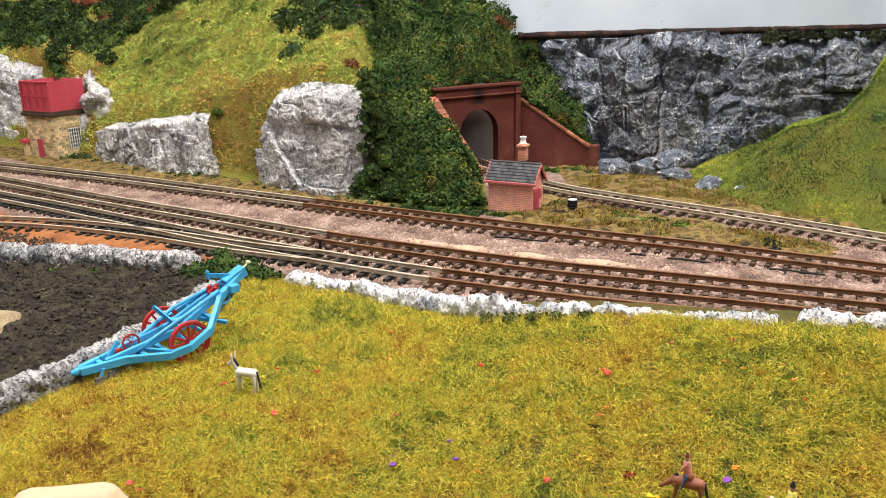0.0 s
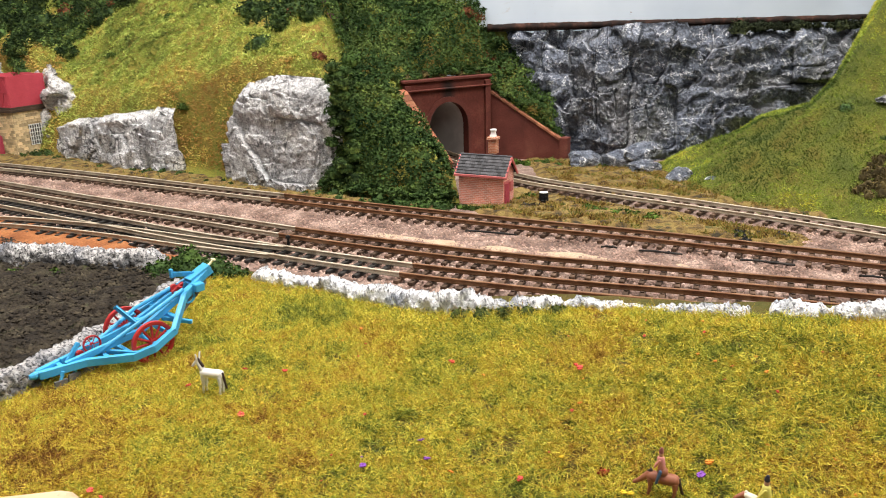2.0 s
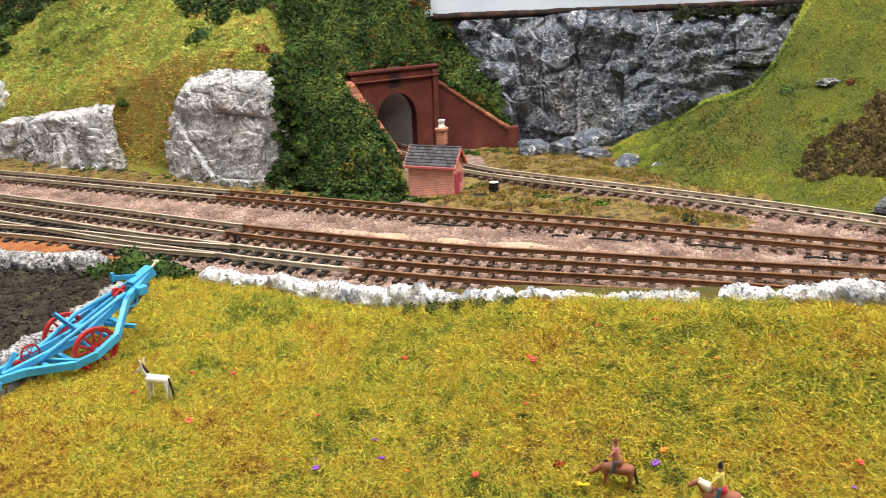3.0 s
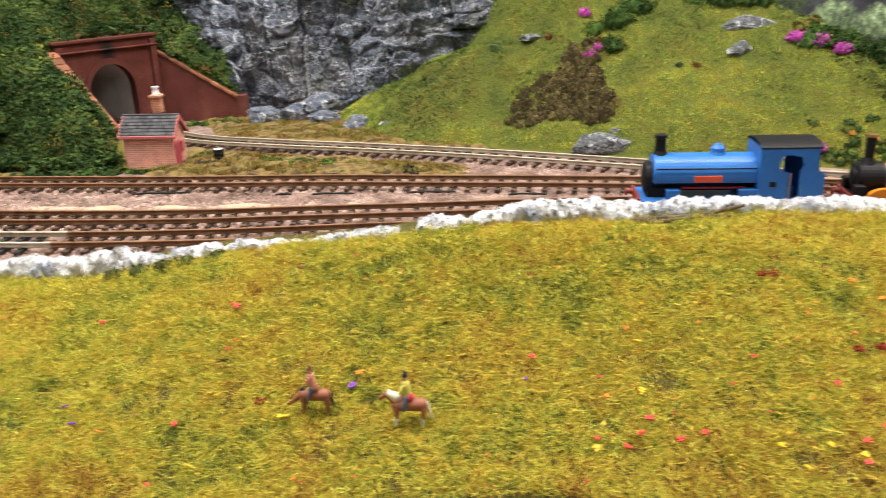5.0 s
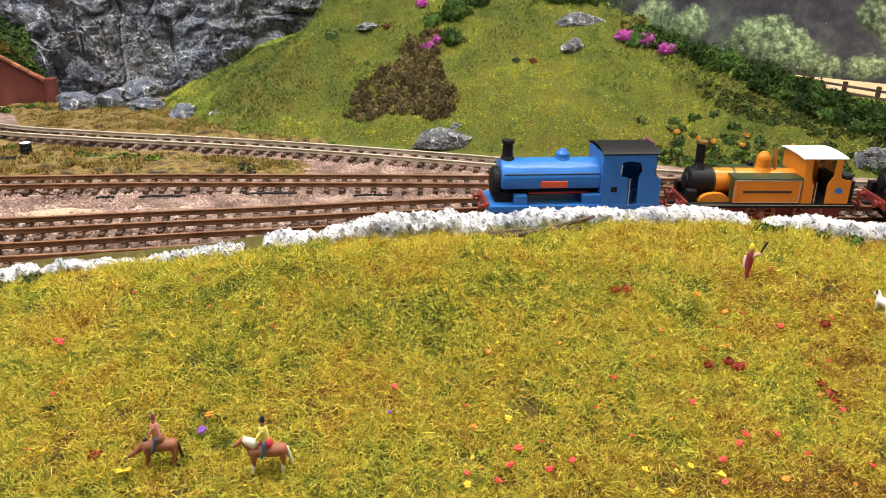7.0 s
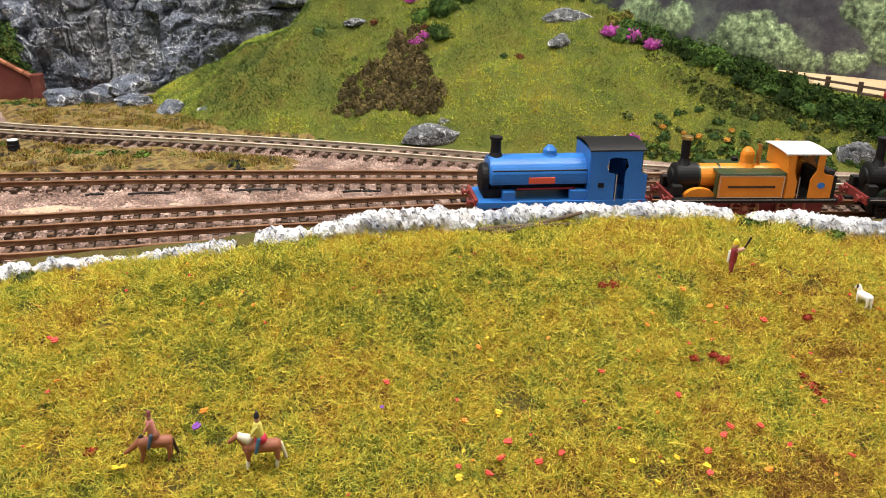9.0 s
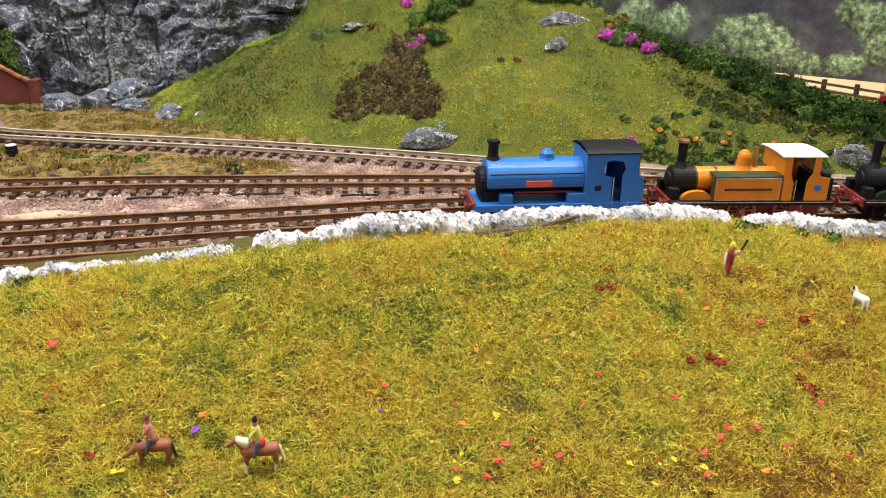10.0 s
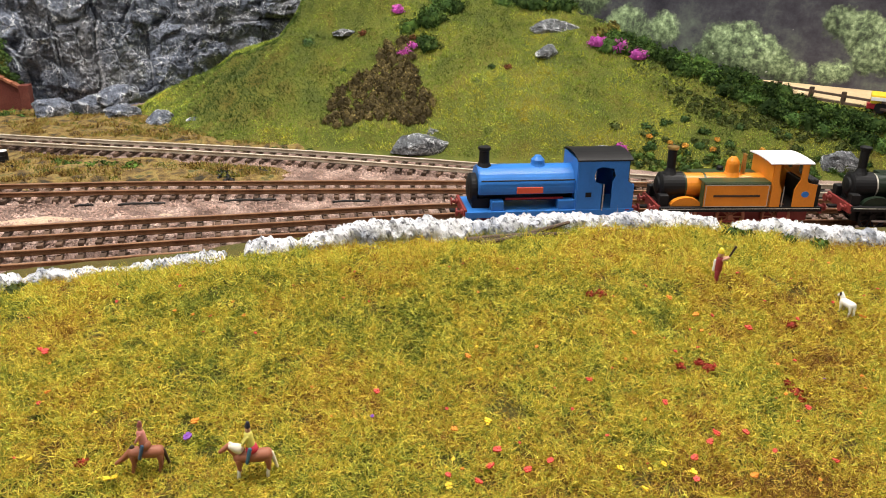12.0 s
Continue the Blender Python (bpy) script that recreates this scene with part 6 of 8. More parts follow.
def saddle_tank(m):
    ob = thing("saddle_tank_engine", m, "bright blue saddle tank engine with a black cab roof", "steam engine", "double-headed train")
    F = 0.0140
    part("running_plate", box(bmesh.new(), (0, 0, F), (0.088, 0.0265, 0.0012), 0.0002), M_BLUELOCO, ob)
    for y in (-0.0130, 0.0130):
        part("valance", box(bmesh.new(), (0, y, F - 0.0014), (0.088, 0.0006, 0.0022)), M_BLUELOCO, ob)
    for y in (-0.0062, 0.0062):
        part("frame_plate", box(bmesh.new(), (0, y, F - 0.0045), (0.080, 0.0010, 0.0085)), M_BLUELOCO, ob)
    bz = F + 0.0095
    part("boiler", turned(bmesh.new(), [(0.0070, -0.014), (0.0070, 0.036)], 24, (0, 0, bz), "X"), M_BLACK, ob)
    # saddle: a rounded body over the boiler
    bm = bmesh.new()
    arc = [(0.0108 * math.sin(t), bz + 0.0020 + 0.0100 * math.cos(t)) for t in np.linspace(-1.85, 1.85, 22)]
    prism(bm, arc, 0.050)
    bmesh.ops.bevel(bm, geom=[e for e in bm.edges if abs(e.verts[0].co.y - e.verts[1].co.y) < 1e-6 and e.calc_length() < 0.004], offset=0.0005, segments=2, affect="EDGES")
    tk = part("saddle_tank", bm, M_BLUELOCO, ob)
    tk.matrix_local = pose(0.0370, 0, 0, 0, 0, 90)
    for y in (-0.0112, 0.0112):
        sg = 1 if y > 0 else -1
        part("nameplate", box(bmesh.new(), (0.011, y * 0.985, bz + 0.0014), (0.0135, 0.0012, 0.0032), 0.0002), M_NAMEPLATE, ob, "orange-red nameplate")
        part("handrail", rod(bmesh.new(), (0.036, y * 0.97, bz + 0.0065), (-0.012, y * 0.97, bz + 0.0065), 0.0004, seg=6), M_BLACK, ob)
    part("smokebox", turned(bmesh.new(), [(0.0078, 0.0372), (0.0078, 0.0400), (0.0066, 0.0408), (0.0030, 0.0416)], 24, (0, 0, bz), "X"), M_BLACK, ob)
    part("smokebox_saddle", box(bmesh.new(), (0.0345, 0, F + 0.003), (0.010, 0.013, 0.006), 0.0004), M_BLACK, ob)
    ch = part("chimney", turned(bmesh.new(), [(0.0042, bz + 0.0105), (0.0028, bz + 0.0135), (0.0025, bz + 0.0195), (0.0033, bz + 0.0200), (0.0032, bz + 0.0214), (0.0020, bz + 0.0216)], 16, (0.0330, 0, 0)), M_BLACK, ob)
    part("dome", turned(bmesh.new(), [(0.0044, bz + 0.0108), (0.0036, bz + 0.0126), (0.0034, bz + 0.0145), (0.0020, bz + 0.0160), (0.0016, bz + 0.0166)], 16, (0.0050, 0, 0)), M_BLUELOCO, ob)
    cz = F + 0.0262
    for y in (-0.0126, 0.0126):
        bm = bmesh.new()
        prism(bm, [(-0.0130, F), (-0.0260, F), (-0.0260, F + 0.0140), (-0.0225, F + 0.0150), (-0.0215, F + 0.0180), (-0.0225, F + 0.0220), (-0.0255, F + 0.0230), (-0.0255, cz), (-0.0130, cz)], 0.0008, y - 0.0004)
        part("cab_side", bm, M_BLUELOCO, ob)
        bm = bmesh.new()
        prism(bm, [(-0.0315, F), (-0.0430, F), (-0.0430, F + 0.0130), (-0.0395, F + 0.0150), (-0.0395, cz), (-0.0255, cz), (-0.0255, F + 0.0230), (-0.0315, F + 0.0220), (-0.0330, F + 0.0180), (-0.0315, F + 0.0150)], 0.0008, y - 0.0004)
        part("cab_side", bm, M_BLUELOCO, ob)
        part("works_plate", box(bmesh.new(), (-0.0190, y * 1.04, F + 0.0085), (0.0030, 0.0004, 0.0024)), M_BLACK, ob)
        part("handrail", rod(bmesh.new(), (-0.0268, y * 1.06, F), (-0.0268, y * 1.06, F + 0.014), 0.0003, seg=6), M_NICKEL, ob)
        part("step_hanger", box(bmesh.new(), (-0.0405, y * 0.95, F - 0.0035), (0.0022, 0.0026, 0.0075)), M_REDPAINT, ob)
        part("toolbox", box(bmesh.new(), (0.0275, y * 0.75, F + 0.0030), (0.0065, 0.0050, 0.0052), 0.0004), M_BLUELOCO, ob)
        part("toolbox", box(bmesh.new(), (-0.0085, y * 0.75, F + 0.0030), (0.0090, 0.0050, 0.0052), 0.0004), M_BLUELOCO, ob)
        part("slide_bar", box(bmesh.new(), (0.0080, y * 0.70, F + 0.0060), (0.0300, 0.0010, 0.0008)), M_REDPAINT, ob)
        part("coupling_rod", box(bmesh.new(), (0.0030, y * 0.74, 0.0052), (0.048, 0.0008, 0.0014), 0.0002), M_REDPAINT, ob)
        part("cylinder", turned(bmesh.new(), [(0.0032, 0.026), (0.0032, 0.037)], 14, (0, y * 0.72, 0.0070), "X"), M_REDPAINT, ob)
    part("cab_front", box(bmesh.new(), (-0.0130, 0, F + 0.0130), (0.0008, 0.0250, 0.0262)), M_BLUELOCO, ob)
    part("cab_back", box(bmesh.new(), (-0.0428, 0, F + 0.0068), (0.0008, 0.0250, 0.0130)), M_BLUELOCO, ob)
    part("cab_back_glass", box(bmesh.new(), (-0.0398, 0, F + 0.0200), (0.0008, 0.0240, 0.0110)), M_BLACKGLASS, ob)
    bm = bmesh.new()
    arc = [(0.0138 * math.sin(t), cz + 0.0002 + 0.0026 * math.cos(t * 1.2)) for t in np.linspace(-1.25, 1.25, 11)]
    prism(bm, arc + [(p, q - 0.0007) for p, q in arc[::-1]], 0.0290)
    rf = part("cab_roof", bm, M_BLACK, ob)
    rf.matrix_local = pose(-0.0122, 0, 0, 0, 0, 90)
    part("coal_load", box(bmesh.new(), (-0.0415, 0, F + 0.0120), (0.0030, 0.0230, 0.0040), 0.0010), M_COAL, ob)
    for x in (0.0240, 0.0020, -0.0200):
        for y in (-0.0078, 0.0078):
            wheel("driving_wheel", 0.0070, 0.0022, 10, M_BLUELOCO, ob, (x, y, 0.0070), M_BLUELOCO)
        part("axle", rod(bmesh.new(), (x, -0.008, 0.0070), (x, 0.008, 0.0070), 0.0010, seg=8), M_BLACK, ob)
    buffers(ob, 0.0440, 1, F - 0.0005, M_WHEELRED)
    buffers(ob, -0.0440, -1, F - 0.0005, M_WHEELRED)
    return ob


saddle_tank(on_track(1.153, 1.248))


def coach(m, group):
    """A short mahogany coach, middle over the rails at z = 0."""
    ob = thing("passenger_coach", m, "mahogany panelled coach with a white roof", "railway coach", group)
    L, W, z0, z1 = 0.113, 0.0265, 0.0142, 0.0395
    part("floor_frame", box(bmesh.new(), (0, 0, z0 - 0.0008), (L, W - 0.001, 0.0020)), M_BLACK, ob)
    part("compartments", box(bmesh.new(), (0, 0, (z0 + z1) / 2), (L - 0.003, W - 0.0060, z1 - z0)), M_COACHEND, ob)
    for x in (-L / 2, L / 2):
        part("end_panel", box(bmesh.new(), (x * 0.995, 0, (z0 + z1) / 2), (0.0012, W - 0.0010, z1 - z0), 0.0003), M_COACHEND, ob)
        bm = bmesh.new()
        arc = [(W / 2 * 0.97 * math.sin(t) / math.sin(1.2), z1 - 0.0005 + 0.0036 * (math.cos(t) - math.cos(1.2)) / (1 - math.cos(1.2))) for t in np.linspace(-1.2, 1.2, 13)]
        prism(bm, arc, 0.0012)
        e = part("end_arch", bm, M_COACHEND, ob)
        e.matrix_local = pose(x * 0.995 + 0.0006, 0, 0, 0, 0, 90)
    zs, zt, zb = 0.0248, 0.0352, z0 + 0.0003
    n = 15
    pitch = (L - 0.004) / n
    for y in (-W / 2, W / 2):
        sg = 1 if y > 0 else -1
        part("lower_panel", box(bmesh.new(), (0, y, (zb + zs - 0.001) / 2), (L, 0.0010, zs - 0.001 - zb), 0.0002), M_COACH, ob)
        part("waist_panel", box(bmesh.new(), (0, y - sg * 0.0001, zs), (L, 0.0010, 0.0030), 0.0002), M_COACH, ob)
        part("cornice", box(bmesh.new(), (0, y, (zt + z1) / 2 + 0.0003), (L, 0.0010, z1 - zt - 0.0005), 0.0002), M_COACH, ob)
        for zz, h in ((zs - 0.0012, 0.0004), (zs + 0.0013, 0.0003), (zt + 0.0004, 0.0005), (z0 + 0.0001, 0.0004)):
            part("beading", box(bmesh.new(), (0, y + sg * 0.0006, zz), (L - 0.001, 0.0003, h)), M_GOLD, ob)
        for i in range(n + 1):
            x = -L / 2 + 0.002 + pitch * i
            door = i % 3 == 1
            part("pillar", box(bmesh.new(), (x, y, (zs + zt) / 2 + 0.0005), (0.0024 if i % 3 else 0.0030, 0.0009, zt - zs - 0.001), 0.0002), M_COACH, ob)
        for i in range(n):
            x = -L / 2 + 0.002 + pitch * (i + 0.5)
            w = part("window", box(bmesh.new(), (x, y - sg * 0.0009, (zs + zt) / 2 + 0.0005), (pitch - 0.0015, 0.0004, zt - zs - 0.001)), M_PANE, ob)
            if i % 3 == 1:
                part("door_vent", box(bmesh.new(), (x, y + sg * 0.0006, zt + 0.0018), (pitch - 0.0012, 0.0006, 0.0014), 0.0002), M_COACH, ob)
                part("grab_rail", rod(bmesh.new(), (x + pitch * 0.55, y + sg * 0.0010, zs - 0.002), (x + pitch * 0.55, y + sg * 0.0010, zs + 0.002), 0.00025, seg=6), M_BRASS, ob)
            part("window_bead", box(bmesh.new(), (x, y + sg * 0.0003, zt - 0.0006), (pitch - 0.0022, 0.0004, 0.0004)), M_GOLD, w)
            part("window_bead", box(bmesh.new(), (x, y + sg * 0.0003, zs + 0.0022), (pitch - 0.0022, 0.0004, 0.0003)), M_GOLD, w)
        part("footboard", box(bmesh.new(), (0, y * 1.02, z0 - 0.0065), (L * 0.92, 0.0026, 0.0006)), M_BLACK, ob)
        part("solebar", box(bmesh.new(), (0, y * 0.90, z0 - 0.0025), (L, 0.0010, 0.0030)), M_BLACK, ob)
        part("crest", turned(bmesh.new(), [(0.0009, y + sg * 0.0005), (0.0009, y + sg * 0.0008)], 12, (0, 0, 0.0192), "Y"), M_GOLD, ob, "small oval crest")
    # roof
    bm = bmesh.new()
    arc = [((W / 2 + 0.0010) * math.sin(t) / math.sin(1.2), z1 + 0.0042 * (math.cos(t) - math.cos(1.2)) / (1 - math.cos(1.2))) for t in np.linspace(-1.2, 1.2, 17)]
    prism(bm, arc + [(p * 0.97, q - 0.0009) for p, q in arc[::-1]], L + 0.003)
    rf = part("roof", bm, M_ROOF, ob, "white arched roof", True)
    rf.matrix_local = pose(L / 2 + 0.0015, 0, 0, 0, 0, 90)
    for k in range(5):
        x = (k - 2) * L / 5.3
        part("roof_vent", turned(bmesh.new(), [(0.0023, z1 + 0.0035), (0.0023, z1 + 0.0050), (0.0028, z1 + 0.0054), (0.0024, z1 + 0.0066), (0.0008, z1 + 0.0069)], 12, (x, -0.0015, 0)), M_ROOF, ob)
    for x in (-0.036, 0.036):
        for y in (-0.0078, 0.0078):
            wheel("wheel", 0.0062, 0.0020, 8, M_BLACK, ob, (x, y, 0.0062))
            part("axle_box", box(bmesh.new(), (x, y * 1.35, 0.0080), (0.0050, 0.0016, 0.0070), 0.0004), M_BLACK, ob)
        part("axle", rod(bmesh.new(), (x, -0.008, 0.0062), (x, 0.008, 0.0062), 0.0009, seg=8), M_BLACK, ob)
    part("battery_box", box(bmesh.new(), (0.004, -0.006, 0.0085), (0.018, 0.006, 0.005), 0.0003), M_BLACK, ob)
    part("brake_gear", box(bmesh.new(), (-0.012, 0, 0.0090), (0.02, 0.010, 0.003), 0.0003), M_BLACK, ob)
    buffers(ob, L / 2, 1, z0 - 0.0025, M_BLACK)
    buffers(ob, -L / 2, -1, z0 - 0.0025, M_BLACK)
    return ob


first = coach(on_track(1.469, 1.583), "coaches of the train")
copy_thing(first, on_track(1.598, 1.712))
copy_thing(first, on_track(1.727, 1.841))


# ---- ground patches ----
def patch(name, poly, material, label, category, lift, seed, rough=0.0012, step=0.003):
    """A thin uneven skin of other ground over the trackbed."""
    a = np.array(poly)
    xs, ys = np.arange(a[:, 0].min() - 0.004, a[:, 0].max() + 0.004, step), np.arange(a[:, 1].min() - 0.004, a[:, 1].max() + 0.004, step)
    X, Y = np.meshgrid(xs, ys, indexing="ij")
    ring = poly + poly[:1]
    d = np.abs(dist_line(X, Y, ring)) * np.where(in_poly(X.ravel(), Y.ravel(), poly).reshape(X.shape), 1, -1)
    p = np.stack([X * 110, Y * 110, X * 0], -1).reshape(-1, 3)
    n1 = fbm(p, 3, seed).reshape(X.shape)
    d = d + 0.006 * vnoise(p * 0.5, seed + 3).reshape(X.shape)
    Z = -0.0040 + (lift + 0.0036) * smooth(-0.004, 0.008, d) + rough * n1 * smooth(0, 0.01, d)
    v, f = np.stack([X, Y, Z], -1).reshape(-1, 3), grid_faces(len(xs), len(ys))
    ob = from_arrays(name, v, f[(d.reshape(-1)[f] > -0.005).all(1)], material, smooth_shade=True)
    return tagged(ob, label, category, kind="structure")


M_DARKBALLAST = surface("dark_ballast", [(0.34, (0.035, 0.03, 0.027)), (0.5, (0.07, 0.062, 0.056)), (0.66, (0.12, 0.105, 0.095))], 90, 0.9, 0.5, 1100, 0.0008, 1000)
M_DRYSOIL = surface("dry_soil", [(0.3, (0.22, 0.16, 0.09)), (0.7, (0.42, 0.33, 0.20))], 90, 0.95, 0.4, 900, 0.0006, 900)
M_SANDSTRIP = surface("pale_sand", [(0.3, (0.40, 0.29, 0.20)), (0.7, (0.55, 0.42, 0.30))], 80, 0.95, 0.3, 1200, 0.0003, 1200)
EARTH_POLY = [(0.03, 0.605), (0.10, 0.545), (0.17, 0.512), (0.235, 0.482), (0.262, 0.492), (0.20, 0.556), (0.145, 0.604), (0.10, 0.650), (0.075, 0.68)]
patch("rough_ground", EARTH_POLY, M_EARTH, "ochre scrubby earth between the tracks", "ground", 0.0008, 301)
patch("rough_ground", [(0.115, 0.69), (0.155, 0.645), (0.225, 0.590), (0.285, 0.535), (0.30, 0.55), (0.26, 0.60), (0.235, 0.66), (0.22, 0.73), (0.15, 0.775), (0.10, 0.79)], M_EARTH, "ochre scrubby earth below the cliff", "ground", 0.0010, 311)
patch("orange_ground", [(-0.62, 0.79), (-0.40, 0.672), (-0.27, 0.598), (-0.16, 0.523), (-0.145, 0.497), (-0.20, 0.508), (-0.30, 0.528), (-0.50, 0.57), (-0.62, 0.61)], M_ORANGE, "bare orange earth beside the turnout", "ground", 0.0003, 321)
patch("dark_ballast", [(0.345, 0.352), (0.419, 0.303), (0.479, 0.263), (0.524, 0.233), (0.60, 0.178), (0.61, 0.195), (0.5393, 0.2531), (0.4949, 0.2838), (0.4347, 0.3235), (0.366, 0.366)], M_DARKBALLAST, "dark grey ballast round the turnout", "ground", 0.0003, 351, 0.0006)
patch("dry_soil", [(-0.262, 0.415), (-0.225, 0.412), (-0.214, 0.402), (-0.221, 0.392), (-0.214, 0.382), (-0.222, 0.372), (-0.258, 0.372)], M_DRYSOIL, "pale dry patch on the ploughed soil", "ground", 0.0042, 361, 0.0010)
patch("sand_strip", [(-0.045, 0.545), (0.03, 0.502), (0.12, 0.463), (0.16, 0.448), (0.155, 0.456), (0.10, 0.485), (0.03, 0.520), (-0.02, 0.546)], M_SANDSTRIP, "strip of pale sand between the tracks", "ground", 0.0002, 331, 0.0004)
patch("bank_foot", [(-0.64, 1.01), (-0.44, 0.868), (-0.30, 0.782), (-0.18, 0.708), (-0.07, 0.641), (0.02, 0.592), (0.03, 0.61), (-0.03, 0.64), (-0.10, 0.69), (-0.22, 0.785), (-0.36, 0.885), (-0.50, 0.98)], M_EARTH, "rough verge at the foot of the bank", "ground", 0.0010, 341)


SCRUB = [(0.0, (0.05, 0.038, 0.018)), (0.25, (0.17, 0.10, 0.03)), (0.45, (0.36, 0.24, 0.07)), (0.6, (0.30, 0.24, 0.06)), (0.78, (0.15, 0.17, 0.035)), (1.0, (0.06, 0.085, 0.02))]
M_SCRUB = fibres("scrub_fibre", SCRUB, 55, push=3.4, own=0.5)


def scrub(poly, n, seed, label):
    rng = np.random.default_rng(seed)
    x, y = scatter_in(poly, n, rng)
    k = vnoise(np.stack([x * 75, y * 75, x * 0], -1), seed) > rng.uniform(-0.35, 0.30, len(x))
    x, y = x[k], y[k]
    up = np.tile(np.array([[0, 0, 0.8]]), (len(x), 1))
    tagged(tufts("scrub", np.stack([x, y, np.full(len(x), -0.0004)], -1), up, 0.0032, 0.0010, 0.6, M_SCRUB, rng), label, "scrub", kind="stuff")


scrub([(0.05, 0.597), (0.10, 0.553), (0.17, 0.519), (0.235, 0.488), (0.255, 0.492), (0.20, 0.548), (0.145, 0.594), (0.10, 0.640)], 60000, 305, "ochre and green scrub between the tracks")
scrub([(0.125, 0.69), (0.165, 0.647), (0.230, 0.597), (0.285, 0.542), (0.29, 0.555), (0.25, 0.61), (0.225, 0.67), (0.22, 0.72), (0.15, 0.765), (0.11, 0.775)], 80000, 315, "ochre and brown scrub below the cliff")
scrub([(-0.60, 0.99), (-0.44, 0.875), (-0.30, 0.790), (-0.18, 0.714), (-0.07, 0.648), (0.02, 0.597), (0.03, 0.61), (-0.03, 0.64), (-0.10, 0.69), (-0.22, 0.785), (-0.36, 0.885), (-0.50, 0.98)], 50000, 345, "rough verge scrub at the foot of the bank")


def clods():
    n = 16000
    rng = np.random.default_rng(91)
    u, d = rng.uniform(-0.30, 0.03, n), rng.uniform(0.0, 0.25, n)
    x, y = W0[0] + u * E[0] + d * N[0], W0[1] + u * E[1] + d * N[1]
    k = dist_line(x, y, SOIL_EDGE) < -0.004
    v, f = crumbs(np.stack([x, y, np.full(n, 0.0004) + rng.uniform(-0.0015, 0.0012, n)], -1)[k], 0.0012, rng, 0.8)
    tagged(from_arrays("soil_clods", v, f, M_CLOD), "dark brown clods of ploughed soil", "soil", kind="stuff")


M_CLOD = surface("soil_clod", [(0.34, (0.014, 0.011, 0.008)), (0.5, (0.034, 0.026, 0.017)), (0.66, (0.066, 0.054, 0.034))], 90, 0.95, 0.4, 900, per="island")
clods()


# ---- boulders ----
def boulder(x, y, z, sx, sy, sz, turn, material, label, seed, group="boulders"):
    bm = bmesh.new()
    bmesh.ops.create_icosphere(bm, subdivisions=5, radius=1.0)
    v = np.array([q.co[:] for q in bm.verts])
    w = v + 0.18 * np.stack([vnoise(v * 2.2, seed), vnoise(v * 2.2, seed + 1), vnoise(v * 2.2, seed + 2)], -1)
    cell = np.round(fbm(w * 1.6, 2, seed + 3) * 3) / 3
    r = 1 + 0.14 * cell + 0.12 * fbm(w * 1.5, 3, seed + 5) + 0.035 * ridged(w * 5, 3, seed + 7)
    rng = np.random.default_rng(seed)
    for k in range(9):
        a = rng.normal(0, 1, 3)
        a /= np.linalg.norm(a)
        reach = v @ a * r
        r = np.where(reach > 0.78, r * 0.78 / np.maximum(reach, 1e-6) * 0.85 + r * 0.15, r)
    for q, k in zip(bm.verts, r):
        q.co = Vector((q.co.x * k * sx, q.co.y * k * sy, max(q.co.z * k, -0.35) * sz))
    ob = part("boulder", bm, material)
    ob.matrix_world = pose(x, y, z, 0, 0, turn)
    return tagged(ob, label, "rock", group)


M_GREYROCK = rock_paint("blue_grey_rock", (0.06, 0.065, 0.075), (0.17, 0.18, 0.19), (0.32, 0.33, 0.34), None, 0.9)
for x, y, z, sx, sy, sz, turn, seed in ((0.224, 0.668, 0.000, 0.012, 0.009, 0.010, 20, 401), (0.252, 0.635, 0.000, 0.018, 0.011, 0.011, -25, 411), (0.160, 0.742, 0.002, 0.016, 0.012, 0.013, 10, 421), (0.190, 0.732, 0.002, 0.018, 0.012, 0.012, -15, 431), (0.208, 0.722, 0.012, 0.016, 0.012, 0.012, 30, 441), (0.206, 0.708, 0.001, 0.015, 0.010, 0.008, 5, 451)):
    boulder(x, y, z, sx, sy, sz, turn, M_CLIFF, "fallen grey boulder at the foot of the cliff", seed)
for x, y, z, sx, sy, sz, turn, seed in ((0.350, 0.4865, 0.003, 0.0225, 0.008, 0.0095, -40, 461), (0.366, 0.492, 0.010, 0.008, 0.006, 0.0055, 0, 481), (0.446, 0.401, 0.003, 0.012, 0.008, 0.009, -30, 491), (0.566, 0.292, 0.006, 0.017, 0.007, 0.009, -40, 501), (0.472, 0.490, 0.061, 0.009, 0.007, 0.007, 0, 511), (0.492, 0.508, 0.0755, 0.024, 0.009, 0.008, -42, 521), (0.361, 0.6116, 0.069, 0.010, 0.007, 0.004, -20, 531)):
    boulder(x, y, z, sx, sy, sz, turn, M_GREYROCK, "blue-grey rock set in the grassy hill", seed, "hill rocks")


# ---- bushes and flowers ----
M_OLIVE_LEAF = blades("olive_undergrowth", [(0.34, (0.035, 0.05, 0.016)), (0.50, (0.075, 0.095, 0.028)), (0.64, (0.14, 0.15, 0.045))], 110, 0.4)
M_BLACKBUSH = blades("black_green_bush", [(0.34, (0.010, 0.014, 0.009)), (0.5, (0.024, 0.031, 0.018)), (0.64, (0.05, 0.058, 0.034))], 90, 0.4, own=0.3)
M_HEDGE = blades("hedge_leaf", [(0.34, (0.018, 0.038, 0.012)), (0.50, (0.045, 0.085, 0.022)), (0.62, (0.10, 0.15, 0.038))], 110, 0.5, own=0.55)
M_RUSSETGREEN = blades("olive_russet_leaf", [(0.34, (0.06, 0.06, 0.02)), (0.5, (0.14, 0.13, 0.035)), (0.62, (0.20, 0.12, 0.04))], 120, 0.4)
R5 = np.random.default_rng(55)


